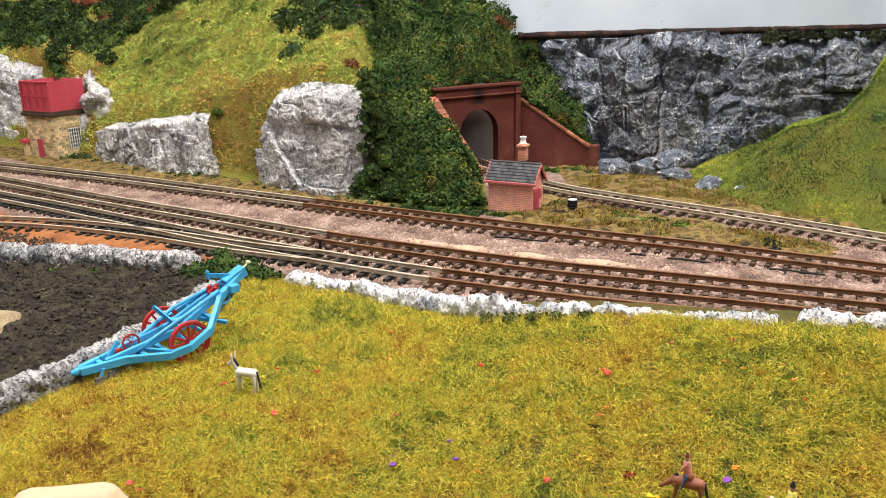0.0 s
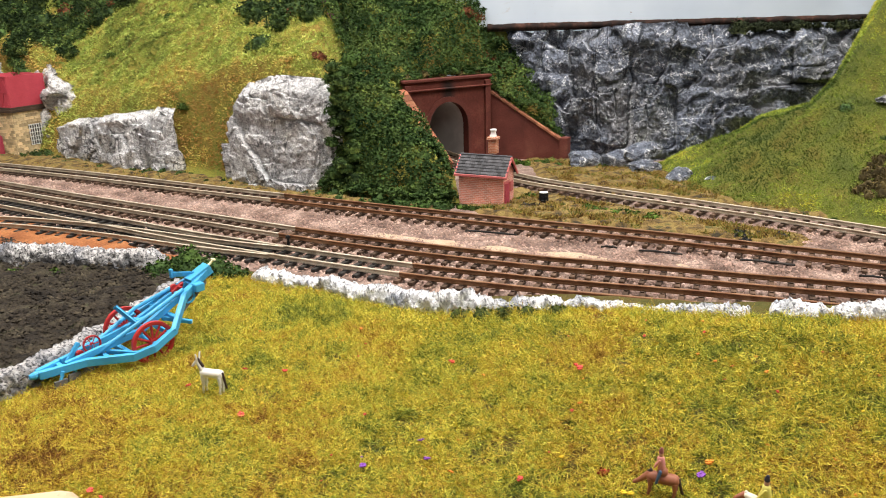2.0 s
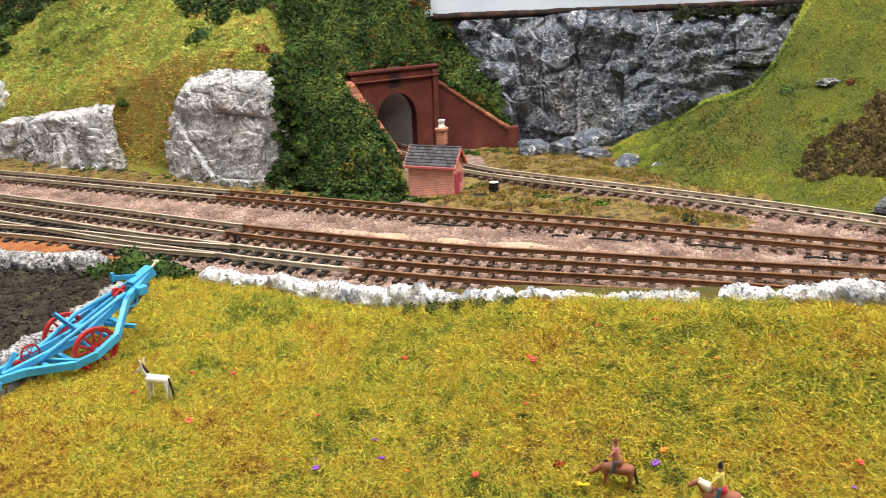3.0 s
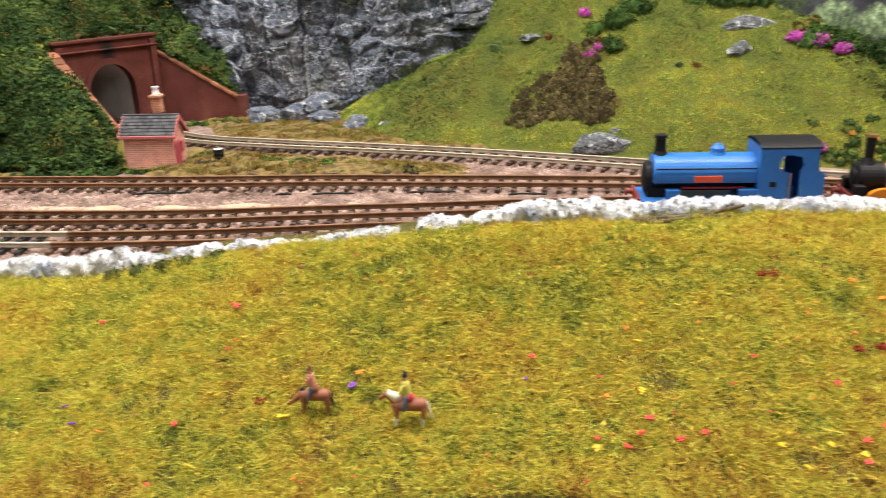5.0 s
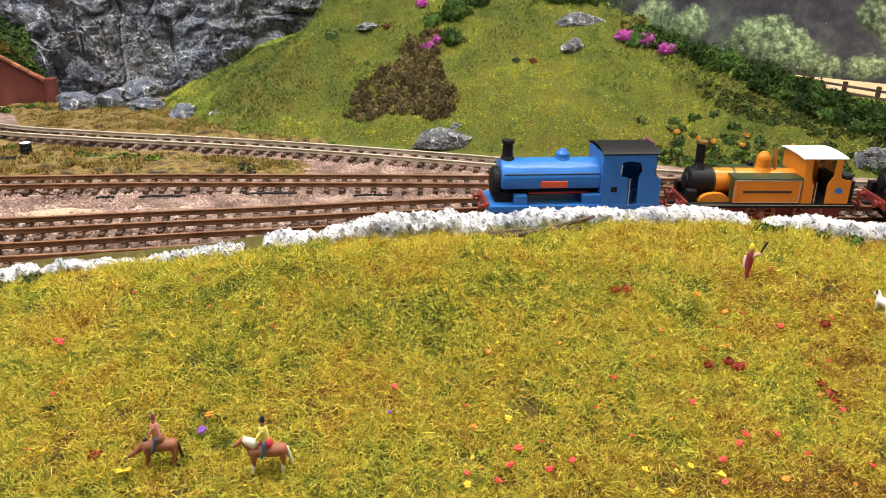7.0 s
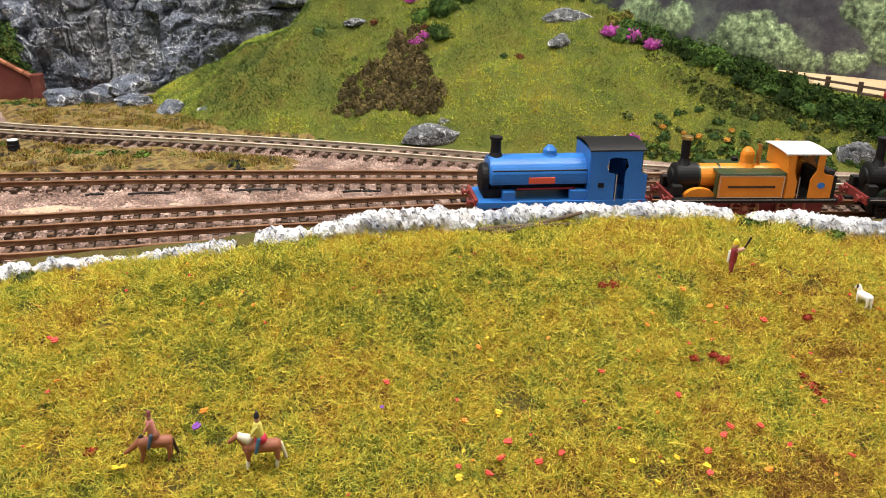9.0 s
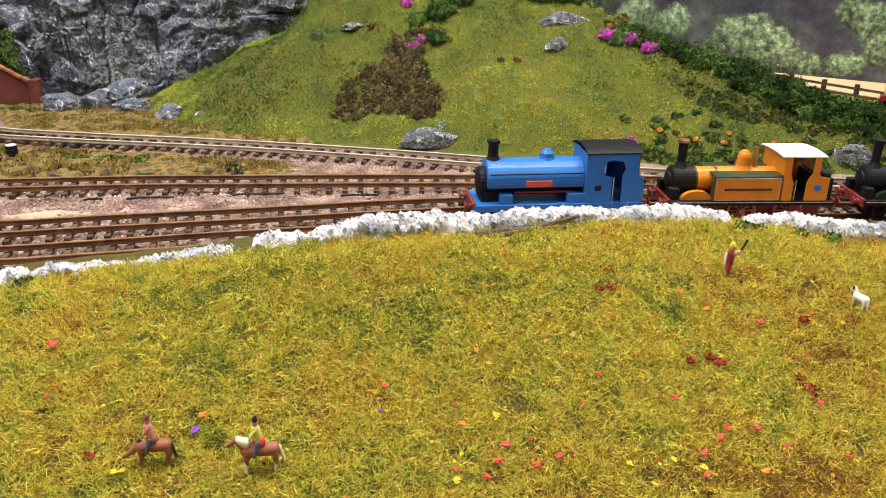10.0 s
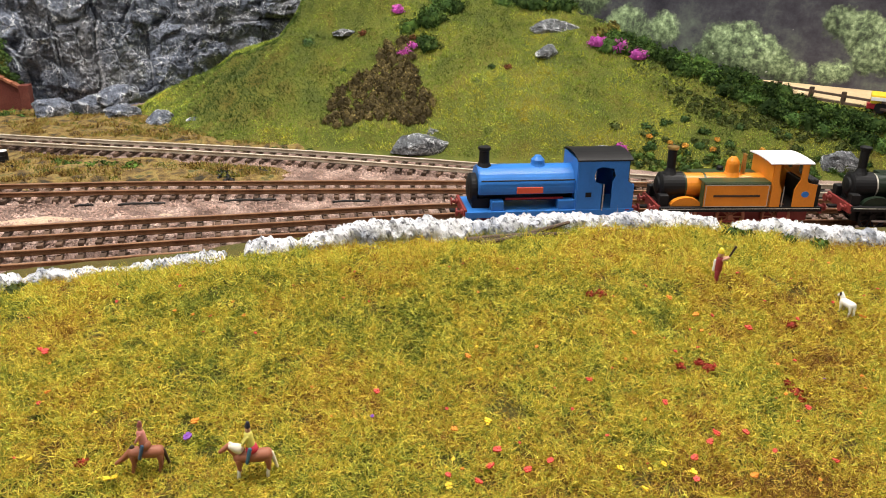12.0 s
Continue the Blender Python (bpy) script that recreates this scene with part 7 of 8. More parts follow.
def hill_bushes(zf, rows, material, label, group, leaf=0.0013, name="bush", sink=0.25):
    for x, y, s in rows:
        z = float(zf(np.array([x]), np.array([y]))[0])
        bush(x, y, z - s * sink, s, material, label, leaf, None, name, group, 0.9, R5)


# dark scrub along the top of the bank
rows = []
sx, sy = scatter_in([(-0.60, 1.13), (-0.56, 1.04), (-0.48, 1.005), (-0.425, 0.962), (-0.405, 0.975), (-0.375, 1.005), (-0.33, 1.02), (-0.29, 1.005), (-0.22, 0.968), (-0.21, 1.0), (-0.30, 1.06), (-0.45, 1.10), (-0.56, 1.12)], 700, R5)
for x, y in list(zip(sx, sy))[:175]:
    rows.append((x, y, R5.uniform(0.011, 0.022)))
for k in range(10):
    rows.append((-0.41 + R5.uniform(-0.03, 0.03), 0.965 + R5.uniform(-0.015, 0.02), R5.uniform(0.010, 0.016)))
sx, sy = scatter_in([(-0.165, 0.90), (-0.155, 0.833), (-0.147, 0.790), (-0.130, 0.768), (-0.107, 0.778), (-0.082, 0.788), (-0.05, 0.812), (-0.045, 0.86), (-0.09, 0.90)], 190, R5)
for x, y in list(zip(sx, sy))[:58]:
    rows.append((x, y, R5.uniform(0.009, 0.016)))
hill_bushes(left_hill_z, rows, M_DARKBUSH, "dense dark green scrub bush on the hilltop", "hilltop scrub", 0.0017, "scrub_bush")
hill_bushes(left_hill_z, [(-0.40, 1.03, 0.017), (-0.37, 1.03, 0.016), (-0.42, 1.05, 0.016), (-0.455, 1.04, 0.014), (-0.34, 1.03, 0.014), (-0.44, 1.06, 0.015), (-0.075, 0.722, 0.007), (-0.105, 0.80, 0.009)], M_REDBUSH, "russet brown scrub bush on the bank", "russet scrub", 0.0014)
hill_bushes(left_hill_z, [(-0.2516, 0.924, 0.008), (-0.189, 0.898, 0.008), (-0.32, 0.93, 0.006), (-0.215, 0.80, 0.006)], M_GREENBUSH, "small dark green shrub on the bank", "bank shrubs", 0.0012)
hill_bushes(left_hill_z, [(-0.068, 0.800, 0.006), (-0.074, 0.802, 0.005)], M_PINK, "pink blossom among dark scrub", "pink blossom", 0.0011, "flowering_bush", -0.5)
hill_bushes(lambda x, y: np.zeros(np.shape(x)) - 0.001, [(-0.405, 0.893, 0.008), (-0.396, 0.886, 0.009), (-0.388, 0.895, 0.011), (-0.384, 0.884, 0.008), (-0.412, 0.884, 0.005)], M_DARKBUSH, "dark bush against the water tower", "tower bushes", 0.0014)
hill_bushes(left_hill_z, [(0.060, 0.842, 0.008), (0.068, 0.846, 0.009), (0.077, 0.845, 0.009), (0.086, 0.842, 0.008), (0.093, 0.838, 0.007)], M_REDBUSH, "dark russet scrub at the end of the backboard", "russet scrub", 0.0013)
# growth trailing over the tunnel's walls
for k in range(22):
    t = k / 21
    s = R5.uniform(0.004, 0.0075)
    bush(0.080 + 0.062 * t + R5.uniform(-0.002, 0.002), 0.8115 - 0.034 * t, 0.066 - 0.045 * t + R5.uniform(-0.002, 0.003), s, (M_IVY, M_GREENBUSH, M_IVY)[k % 3], "green growth trailing over the wing wall", 0.0012, None, "trailing_plant", "wall growth", 0.9, R5)
for k in range(16):
    t = k / 15
    bush(-0.008 + 0.084 * t, 0.7665 + 0.045 * t, 0.079 + R5.uniform(-0.001, 0.004), R5.uniform(0.005, 0.008), (M_IVY, M_BROWNBUSH, M_IVY)[k % 3], "ivy tumbling over the tunnel parapet", 0.0012, None, "trailing_plant", "wall growth", 0.8, R5)
# ivy creeping over the outcrop's edge
for k in range(26):
    z = 0.105 * k / 25
    s = R5.uniform(0.006, 0.011)
    bush(-0.058 + R5.uniform(-0.007, 0.004) + 0.010 * (k % 2), 0.664 + R5.uniform(-0.004, 0.006) + 0.3 * max(0.0, z - 0.08), z - 0.2 * s, s, (M_IVY, M_DARKBUSH)[k % 3 == 0], "ivy creeping over the edge of the outcrop", 0.0013, None, "ivy_clump", "outcrop ivy", 0.9, R5)
# low green growth along the foot of the bank
rows = []
for k in range(46):
    t = k / 45
    bx, by = np.interp(t, np.linspace(0, 1, len(BASE_L) - 3), [p[0] for p in BASE_L[3:]]), np.interp(t, np.linspace(0, 1, len(BASE_L) - 3), [p[1] for p in BASE_L[3:]])
    rows.append((bx + R5.uniform(-0.006, 0.006), by - R5.uniform(0.002, 0.016), R5.uniform(0.003, 0.0065)))
flat = lambda x, y: np.zeros(np.shape(x)) - 0.001
hill_bushes(flat, rows, M_IVY, "low green weeds at the foot of the bank", "verge weeds", 0.0012, "weed")
hill_bushes(flat, [(0.020, 0.606, 0.012), (0.008, 0.612, 0.014), (-0.008, 0.616, 0.013), (0.026, 0.622, 0.016), (-0.024, 0.625, 0.012), (0.012, 0.632, 0.02)], M_IVY, "rounded dark green bush beside the hut", "bushes by the hut", 0.0016)
hill_bushes(flat, [(0.036 + 0.0045 * k, 0.604 - 0.0019 * k, 0.0030 + 0.0006 * (k % 3)) for k in range(8)], M_GREENBUSH, "low green weeds under the hut wall", "hut weeds", 0.001, "weed")
hill_bushes(flat, [(0.0928, 0.6279, 0.006), (0.084, 0.618, 0.005)] + [(0.13 + 0.005 * k, 0.588 - 0.0045 * k + R5.uniform(-0.006, 0.006), R5.uniform(0.004, 0.0065)) for k in range(9)], M_GREENBUSH, "bright green scrub on the rough ground", "green scrub", 0.0012)
hill_bushes(flat, [(0.222 + R5.uniform(-0.016, 0.016), 0.503 + R5.uniform(-0.008, 0.008), R5.uniform(0.003, 0.005)) for k in range(9)] + [(0.086 + 0.004 * k, 0.602 - 0.003 * k, 0.004) for k in range(5)], M_COAL, "heap of spilled black coal", "coal heaps", 0.0011, "coal_pile")
rows = [(0.095 + 0.0075 * k + R5.uniform(-0.004, 0.004), 0.782 - 0.0025 * k - 0.010 + R5.uniform(-0.008, 0.008), R5.uniform(0.004, 0.008)) for k in range(14)]
hill_bushes(flat, rows + [(0.175, 0.742, 0.010), (0.182, 0.738, 0.008), (0.225, 0.728, 0.006)], M_GREENBUSH, "green weeds below the tunnel wall and cliff", "cliff weeds", 0.0012, "weed")
hill_bushes(flat, [(0.128 + 0.010 * k + R5.uniform(-0.003, 0.003), 0.752 - 0.0042 * k + R5.uniform(-0.004, 0.004), R5.uniform(0.004, 0.0075)) for k in range(9)], M_IVY, "leafy weeds at the foot of the cliff", "cliff foot weeds", 0.0012, "weed")
# along the cliff top
hill_bushes(lambda x, y: np.zeros(np.shape(x)) + 0.117, [(0.315 + 0.0085 * k, 0.795 - 0.0022 * k + R5.uniform(-0.004, 0.004), R5.uniform(0.004, 0.0115)) for k in range(22)], M_BLACKBUSH, "black-green bush along the cliff top", "cliff top bushes", 0.0014)
# brown heather wedge on the hill
gx, gy = scatter_in([(0.306, 0.552), (0.330, 0.570), (0.364, 0.569), (0.381, 0.583), (0.397, 0.569), (0.380, 0.535), (0.375, 0.500), (0.355, 0.503), (0.347, 0.523), (0.332, 0.533), (0.316, 0.539)], 1200, R5)
cover("heather", right_hill_z, gx, gy, M_BROWNBUSH, "brown heather mat on the hill", 0.0011, 0.0004, R5, "heather")
for x, y in list(zip(gx, gy))[:290]:
    z = float(right_hill_z(np.array([x]), np.array([y]))[0])
    bush(x, y, z - 0.0006, R5.uniform(0.0030, 0.0046), M_BROWNBUSH, "brown heather tuft on the hill", 0.0010, 75, "heather_tuft", "brown heather", 1.5, R5)
hill_bushes(right_hill_z, [(0.388, 0.560, 0.0042), (0.394, 0.562, 0.0042), (0.384, 0.563, 0.0036), (0.4563, 0.392, 0.006), (0.505, 0.470, 0.0075), (0.5168, 0.457, 0.0075), (0.5226, 0.443, 0.0075), (0.405, 0.60, 0.006)], M_PINK, "bright pink flowering bush", "pink flowers", 0.0010, "flowering_bush", -0.3)
hill_bushes(right_hill_z, [(0.3341, 0.6216, 0.0065), (0.4292, 0.5052, 0.004), (0.345, 0.585, 0.003), (0.2457, 0.572, 0.004), (0.2520, 0.5665, 0.003), (0.2689, 0.552, 0.0045), (0.2750, 0.547, 0.0045), (0.288, 0.535, 0.004)], M_DARKBUSH, "small dark bush on the hill", "dark hill bushes", 0.0010)
hill_bushes(right_hill_z, [(0.4397, 0.499, 0.004), (0.40, 0.57, 0.004), (0.372, 0.60, 0.004)], M_REDBUSH, "russet tuft on the hill", "russet tufts", 0.001, "weed")
hill_bushes(right_hill_z, [(0.425 + R5.uniform(-0.022, 0.022), 0.575 + R5.uniform(-0.022, 0.022), R5.uniform(0.010, 0.016)) for k in range(9)] + [(0.475 + 0.01 * k, 0.548 - 0.008 * k, 0.011) for k in range(5)], M_HEDGE, "bushy dark green shrub high on the hill", "hilltop shrubs", 0.0012)
# hedge down the far side
rows = []
hx, hy = scatter_in([(0.522, 0.470), (0.548, 0.452), (0.560, 0.425), (0.570, 0.396), (0.582, 0.366), (0.594, 0.326), (0.612, 0.298), (0.64, 0.25), (0.625, 0.245), (0.598, 0.290), (0.577, 0.316), (0.562, 0.345), (0.541, 0.378), (0.522, 0.412), (0.519, 0.435)], 2600, R5)
top = [(0.522, 0.468), (0.545, 0.450), (0.553, 0.422), (0.560, 0.394), (0.572, 0.362), (0.582, 0.326), (0.600, 0.298), (0.625, 0.255)]
for k in range(96):
    t = (k // 2) / 47.0 * (len(top) - 1)
    n = min(int(t), len(top) - 2)
    x, y = top[n][0] + (top[n + 1][0] - top[n][0]) * (t - n), top[n][1] + (top[n + 1][1] - top[n][1]) * (t - n)
    o = -0.010 * (k % 2)
    rows.append((x + o + R5.uniform(-0.003, 0.003), y + o * 0.6 + R5.uniform(-0.004, 0.004), R5.uniform(0.0075, 0.0115)))
hill_bushes(right_hill_z, rows, M_HEDGE, "dark green hedge bush on the hill's edge", "hedge bushes", 0.0012, "hedge_bush", 0.1)
rows = []
hx, hy = scatter_in([(0.513, 0.412), (0.522, 0.408), (0.541, 0.374), (0.560, 0.345), (0.575, 0.315), (0.585, 0.295), (0.572, 0.295), (0.556, 0.318), (0.538, 0.346), (0.518, 0.376)], 900, R5)
for x, y in list(zip(hx, hy))[:95]:
    rows.append((x, y, R5.uniform(0.0022, 0.0038)))
hill_bushes(right_hill_z, rows, M_OLIVE_LEAF, "low olive scrub below the hedge", "hedge scrub", 0.0011, "weed")
cx, cy = scatter_in([(0.511, 0.475), (0.548, 0.458), (0.572, 0.396), (0.596, 0.326), (0.64, 0.25), (0.60, 0.270), (0.572, 0.293), (0.538, 0.344), (0.516, 0.376), (0.511, 0.412)], 9000, R5)
cover("undergrowth", right_hill_z, cx, cy, M_OLIVE_LEAF, "low dark green undergrowth beneath the hedge", 0.0010, 0.0016, R5, "undergrowth")
hill_bushes(right_hill_z, [(0.524 + R5.uniform(-0.01, 0.012), 0.468 + R5.uniform(-0.012, 0.012), R5.uniform(0.005, 0.007)) for k in range(7)], M_RUSSETGREEN, "olive and russet bush beside the hedge", "russet bushes", 0.0012)
# flowery growth along the hill's foot
for k in range(120):
    off = R5.uniform(-0.002, 1.0) ** 2 * 0.034 if k % 3 else R5.uniform(-0.003, 0.008)
    x, y = np.interp(k / 119, [0, 0.5, 1], [0.450, 0.505, 0.575]) + R5.uniform(-0.004, 0.004) + 0.55 * off, np.interp(k / 119, [0, 0.5, 1], [0.388, 0.341, 0.278]) + R5.uniform(-0.004, 0.004) + 0.83 * off
    z = float(right_hill_z(np.array([x]), np.array([y]))[0])
    bush(x, y, z - 0.001, R5.uniform(0.0025, 0.0052), (M_GREENBUSH, M_OLIVE_LEAF, M_IVY)[k % 3], "leafy green weeds at the hill's foot", 0.0011, 110, "weed", "hill foot weeds", 0.9, R5)

M_AMBER = blades("amber_blossom", [(0.3, (0.55, 0.26, 0.05)), (0.6, (0.70, 0.38, 0.08))], 200, 0.3)
hill_bushes(right_hill_z, [(0.478, 0.386, 0.0022), (0.492, 0.366, 0.0024), (0.505, 0.352, 0.0022), (0.513, 0.355, 0.0020), (0.530, 0.330, 0.0022), (0.486, 0.374, 0.0018)], M_AMBER, "amber blossom at the hill's foot", "amber blossom", 0.0009, "flowering_bush", -0.9)

# ---- flowers in the meadow ----
M_POPPY = paint("poppy_red", (0.62, 0.07, 0.05), 0.6)
M_YELLOWFL = paint("yellow_petal", (0.75, 0.52, 0.03), 0.6)
M_ORANGEFL = paint("orange_petal", (0.70, 0.24, 0.03), 0.6)
M_PURPLEFL = paint("purple_petal", (0.20, 0.06, 0.34), 0.6)


def flower_mesh(material, r):
    bm = bmesh.new()
    for k in range(5):
        a = 2 * math.pi * k / 5
        box(bm, (0.55 * r * math.cos(a), 0.55 * r * math.sin(a), 0.0002 * (k % 2)), (r * 0.9, r * 0.8, r * 0.35), 0, Matrix.Rotation(a, 3, "Z"))
    me = bpy.data.meshes.new("flower")
    bm.to_mesh(me)
    bm.free()
    me.materials.append(material)
    return me


# the plainest blooms: place, and 0 red, 1 yellow, 2 orange, 3 purple
BLOOMS_EAST = [(0.190, 0.213, 1), (0.180, 0.207, 2), (0.180, 0.200, 1), (0.205, 0.174, 0), (0.218, 0.153, 0), (0.232, 0.180, 2), (0.271, 0.161, 0), (0.257, 0.127, 0), (0.230, 0.131, 0), (0.222, 0.136, 0), (0.218, 0.135, 0), (0.210, 0.134, 0), (0.205, 0.129, 0), (0.190, 0.145, 1), (0.201, 0.138, 1), (0.206, 0.131, 1), (0.191, 0.136, 1), (0.246, 0.110, 0), (0.220, 0.120, 2), (0.311, 0.141, 2), (0.259, 0.175, 2), (0.257, 0.186, 2), (0.160, 0.187, 2), (0.166, 0.173, 0), (0.161, 0.170, 0), (0.149, 0.175, 0), (0.147, 0.172, 1), (0.155, 0.168, 0), (0.169, 0.162, 0), (0.176, 0.160, 0)]
BLOOMS_WEST = [(0.015, 0.321, 0), (-0.057, 0.332, 0), (-0.075, 0.336, 0), (-0.097, 0.325, 0), (-0.070, 0.300, 0), (-0.115, 0.259, 0), (0.063, 0.297, 0), (-0.020, 0.263, 3), (0.001, 0.272, 3), (0.003, 0.262, 3), (0.011, 0.254, 2), (0.034, 0.246, 0), (0.095, 0.237, 2), (0.066, 0.233, 1), (0.068, 0.232, 1), (0.064, 0.295, 0), (0.148, 0.214, 0), (0.049, 0.252, 1), (0.060, 0.275, 2), (0.170, 0.183, 1), (0.091, 0.233, 3)]


def flowers():
    kinds = (("red poppy flower head in the grass", flower_mesh(M_POPPY, 0.0011)), ("yellow flower head in the grass", flower_mesh(M_YELLOWFL, 0.0010)), ("orange flower head in the grass", flower_mesh(M_ORANGEFL, 0.0011)), ("purple flower head in the grass", flower_mesh(M_PURPLEFL, 0.0012)))
    for x, y, k in BLOOMS_EAST + BLOOMS_WEST:
        ob = new("flower", kinds[k][1])
        s = R5.uniform(0.85, 1.25)
        ob.matrix_world = pose(x, y, float(field_z(np.array([x]), np.array([y]))[0]) + 0.0034, R5.uniform(-25, 25), R5.uniform(-25, 25), R5.uniform(0, 360)) @ Matrix.Diagonal((s, s, s, 1))
        tagged(ob, kinds[k][0], "flower", "meadow flowers")
    made = 0
    while made < 230:
        u, d = R5.uniform(-0.02, 0.62), R5.uniform(0.02, 0.30)
        x, y = W0[0] + u * E[0] + d * N[0], W0[1] + u * E[1] + d * N[1]
        if math.hypot(x - 0.02, y) < 0.20 or y < 0.08 or x < -0.12:
            continue
        east = max(0.0, min(1.0, (x - 0.02) / 0.25))
        if R5.uniform() > 0.25 + 0.75 * east:
            continue
        k = R5.choice(4, p=(0.36, 0.34, 0.28, 0.02))
        ob = new("flower", kinds[k][1])
        s = R5.uniform(0.30, 0.65)
        ob.matrix_world = pose(x, y, float(field_z(np.array([x]), np.array([y]))[0]) + 0.0036, R5.uniform(-35, 35), R5.uniform(-35, 35), R5.uniform(0, 360)) @ Matrix.Diagonal((s, s, s, 1))
        tagged(ob, kinds[k][0], "flower", "meadow flowers")
        made += 1


flowers()


def f_z(x, y):
    return float(field_z(np.array([x]), np.array([y]))[0])


M_REDCLUMP = blades("dark_red_bloom", [(0.3, (0.16, 0.024, 0.016)), (0.6, (0.34, 0.055, 0.034))], 200, 0.4)
for x, y, s in ((0.235, 0.161, 0.0018), (0.242, 0.159, 0.0020), (0.243, 0.156, 0.0028), (0.262, 0.138, 0.0016), (0.261, 0.134, 0.0022), (0.2595, 0.131, 0.0014), (0.287, 0.154, 0.0022), (0.238, 0.202, 0.0024), (0.234, 0.204, 0.0020), (0.0615, 0.2435, 0.0022)):
    bush(x, y, f_z(x, y) + 0.0022, s, M_REDCLUMP, "clump of dark red blooms in the grass", 0.0008, 40, "flower_clump", "red blooms", 0.6, R5)
# green growth on the meadow and against the walls
for x, y, s in ((0.322, 0.2065, 0.0045), (0.327, 0.2035, 0.004), (0.338, 0.190, 0.004), (0.346, 0.180, 0.005), (0.022, 0.367, 0.0058), (0.032, 0.362, 0.0060), (0.042, 0.358, 0.0055), (0.052, 0.352, 0.0058), (0.064, 0.346, 0.0052), (0.055, 0.268, 0.003)):
    bush(x, y, f_z(x, y) + 0.0008, s, M_OLIVE_LEAF if s > 0.005 else M_GREENBUSH, "tuft of green weeds against the field wall", 0.0011, 130, "weed", "meadow weeds", 0.8, R5)
for x, y, s in ((-0.136, 0.480, 0.014), (-0.118, 0.470, 0.013), (-0.128, 0.462, 0.012), (-0.150, 0.474, 0.011), (-0.106, 0.464, 0.010)):
    bush(x, y, -0.003, s, M_IVY, "dark green bush where the walls meet", 0.0016, None, "bush", "corner bushes", 0.95, R5)
for x, y, s in ((-0.33, 0.47, 0.012), (-0.30, 0.485, 0.008), (-0.24, 0.485, 0.006), (-0.215, 0.482, 0.005)):
    bush(x, y, -0.002, s, M_GREENBUSH, "rough green grass tuft on the soil", 0.0013, None, "weed", "soil weeds", 0.5, R5)


# ---- fence, sandy field and parked vehicle ----
patch_z = 0.0345
sand = part("sandy_field", box(bmesh.new(), (0.70, 0.24, patch_z), (0.14, 0.42, 0.004)), M_SAND)
sand.matrix_world = pose(0, 0, 0)
tagged(sand, "flat pale sandy field behind the fence", "field", kind="structure")


def fence():
    ob = thing("post_and_rail_fence", pose(0, 0, 0), "brown wooden post and rail fence", "fence")
    pts = [(0.607, 0.43), (0.606, 0.40), (0.605, 0.372), (0.606, 0.346), (0.608, 0.322), (0.610, 0.298), (0.613, 0.275), (0.618, 0.25)]
    zb = 0.0365
    for x, y in pts:
        part("post", box(bmesh.new(), (x, y, zb + 0.0045), (0.0028, 0.0028, 0.013), 0.0003), M_DARKTIMBER, ob)
    for (ax, ay), (bx, by) in zip(pts[:-1], pts[1:]):
        for h in (0.0030, 0.0080):
            bm = bmesh.new()
            d = Vector((bx - ax, by - ay, 0))
            box(bm, ((ax + bx) / 2 - 0.0010, (ay + by) / 2, zb + h), (d.length, 0.0008, 0.0018), 0.0002, Matrix.Rotation(math.atan2(d.y, d.x), 3, "Z"))
            part("fence_rail", bm, M_BARK, ob)


fence()


def lorry():
    ob = thing("model_lorry", pose(0.624, 0.287, 0.0365, 0, 0, -62), "red and yellow model lorry beyond the fence", "lorry")
    part("chassis", box(bmesh.new(), (0, 0, 0.0045), (0.046, 0.018, 0.004), 0.0006), M_REDPAINT, ob)
    part("load_bed", box(bmesh.new(), (-0.004, 0, 0.0095), (0.034, 0.019, 0.006), 0.0006), M_YELLOWFL, ob)
    part("cab", box(bmesh.new(), (0.018, 0, 0.012), (0.010, 0.018, 0.013), 0.0015), M_REDPAINT, ob)
    part("side_board", box(bmesh.new(), (-0.004, -0.0098, 0.0100), (0.034, 0.0008, 0.0024)), M_WHITE, ob)
    for x in (-0.014, 0.015):
        for y in (-0.008, 0.008):
            w = part("wheel", turned(bmesh.new(), [(0.0040, -0.0015), (0.0040, 0.0015)], 16, axis="Y"), M_BLACK, ob)
            w.location = (x, y, 0.004)


lorry()


# ---- steam plough ----
M_PLOUGHBLUE = paint("sky_blue_paint", (0.06, 0.36, 0.66), 0.4)
M_PLOUGHRED = paint("plough_red", (0.42, 0.03, 0.03), 0.4)
M_SHARE = paint("dull_grey_share", (0.12, 0.12, 0.12), 0.5)


def bar(name, a, b, wide, high, material, parent):
    a, b = Vector(a), Vector(b)
    return part(name, box(bmesh.new(), (a + b) / 2, ((b - a).length + wide * 0.4, wide, high), 0.0003, (b - a).to_track_quat("X", "Z").to_matrix()), material, parent)


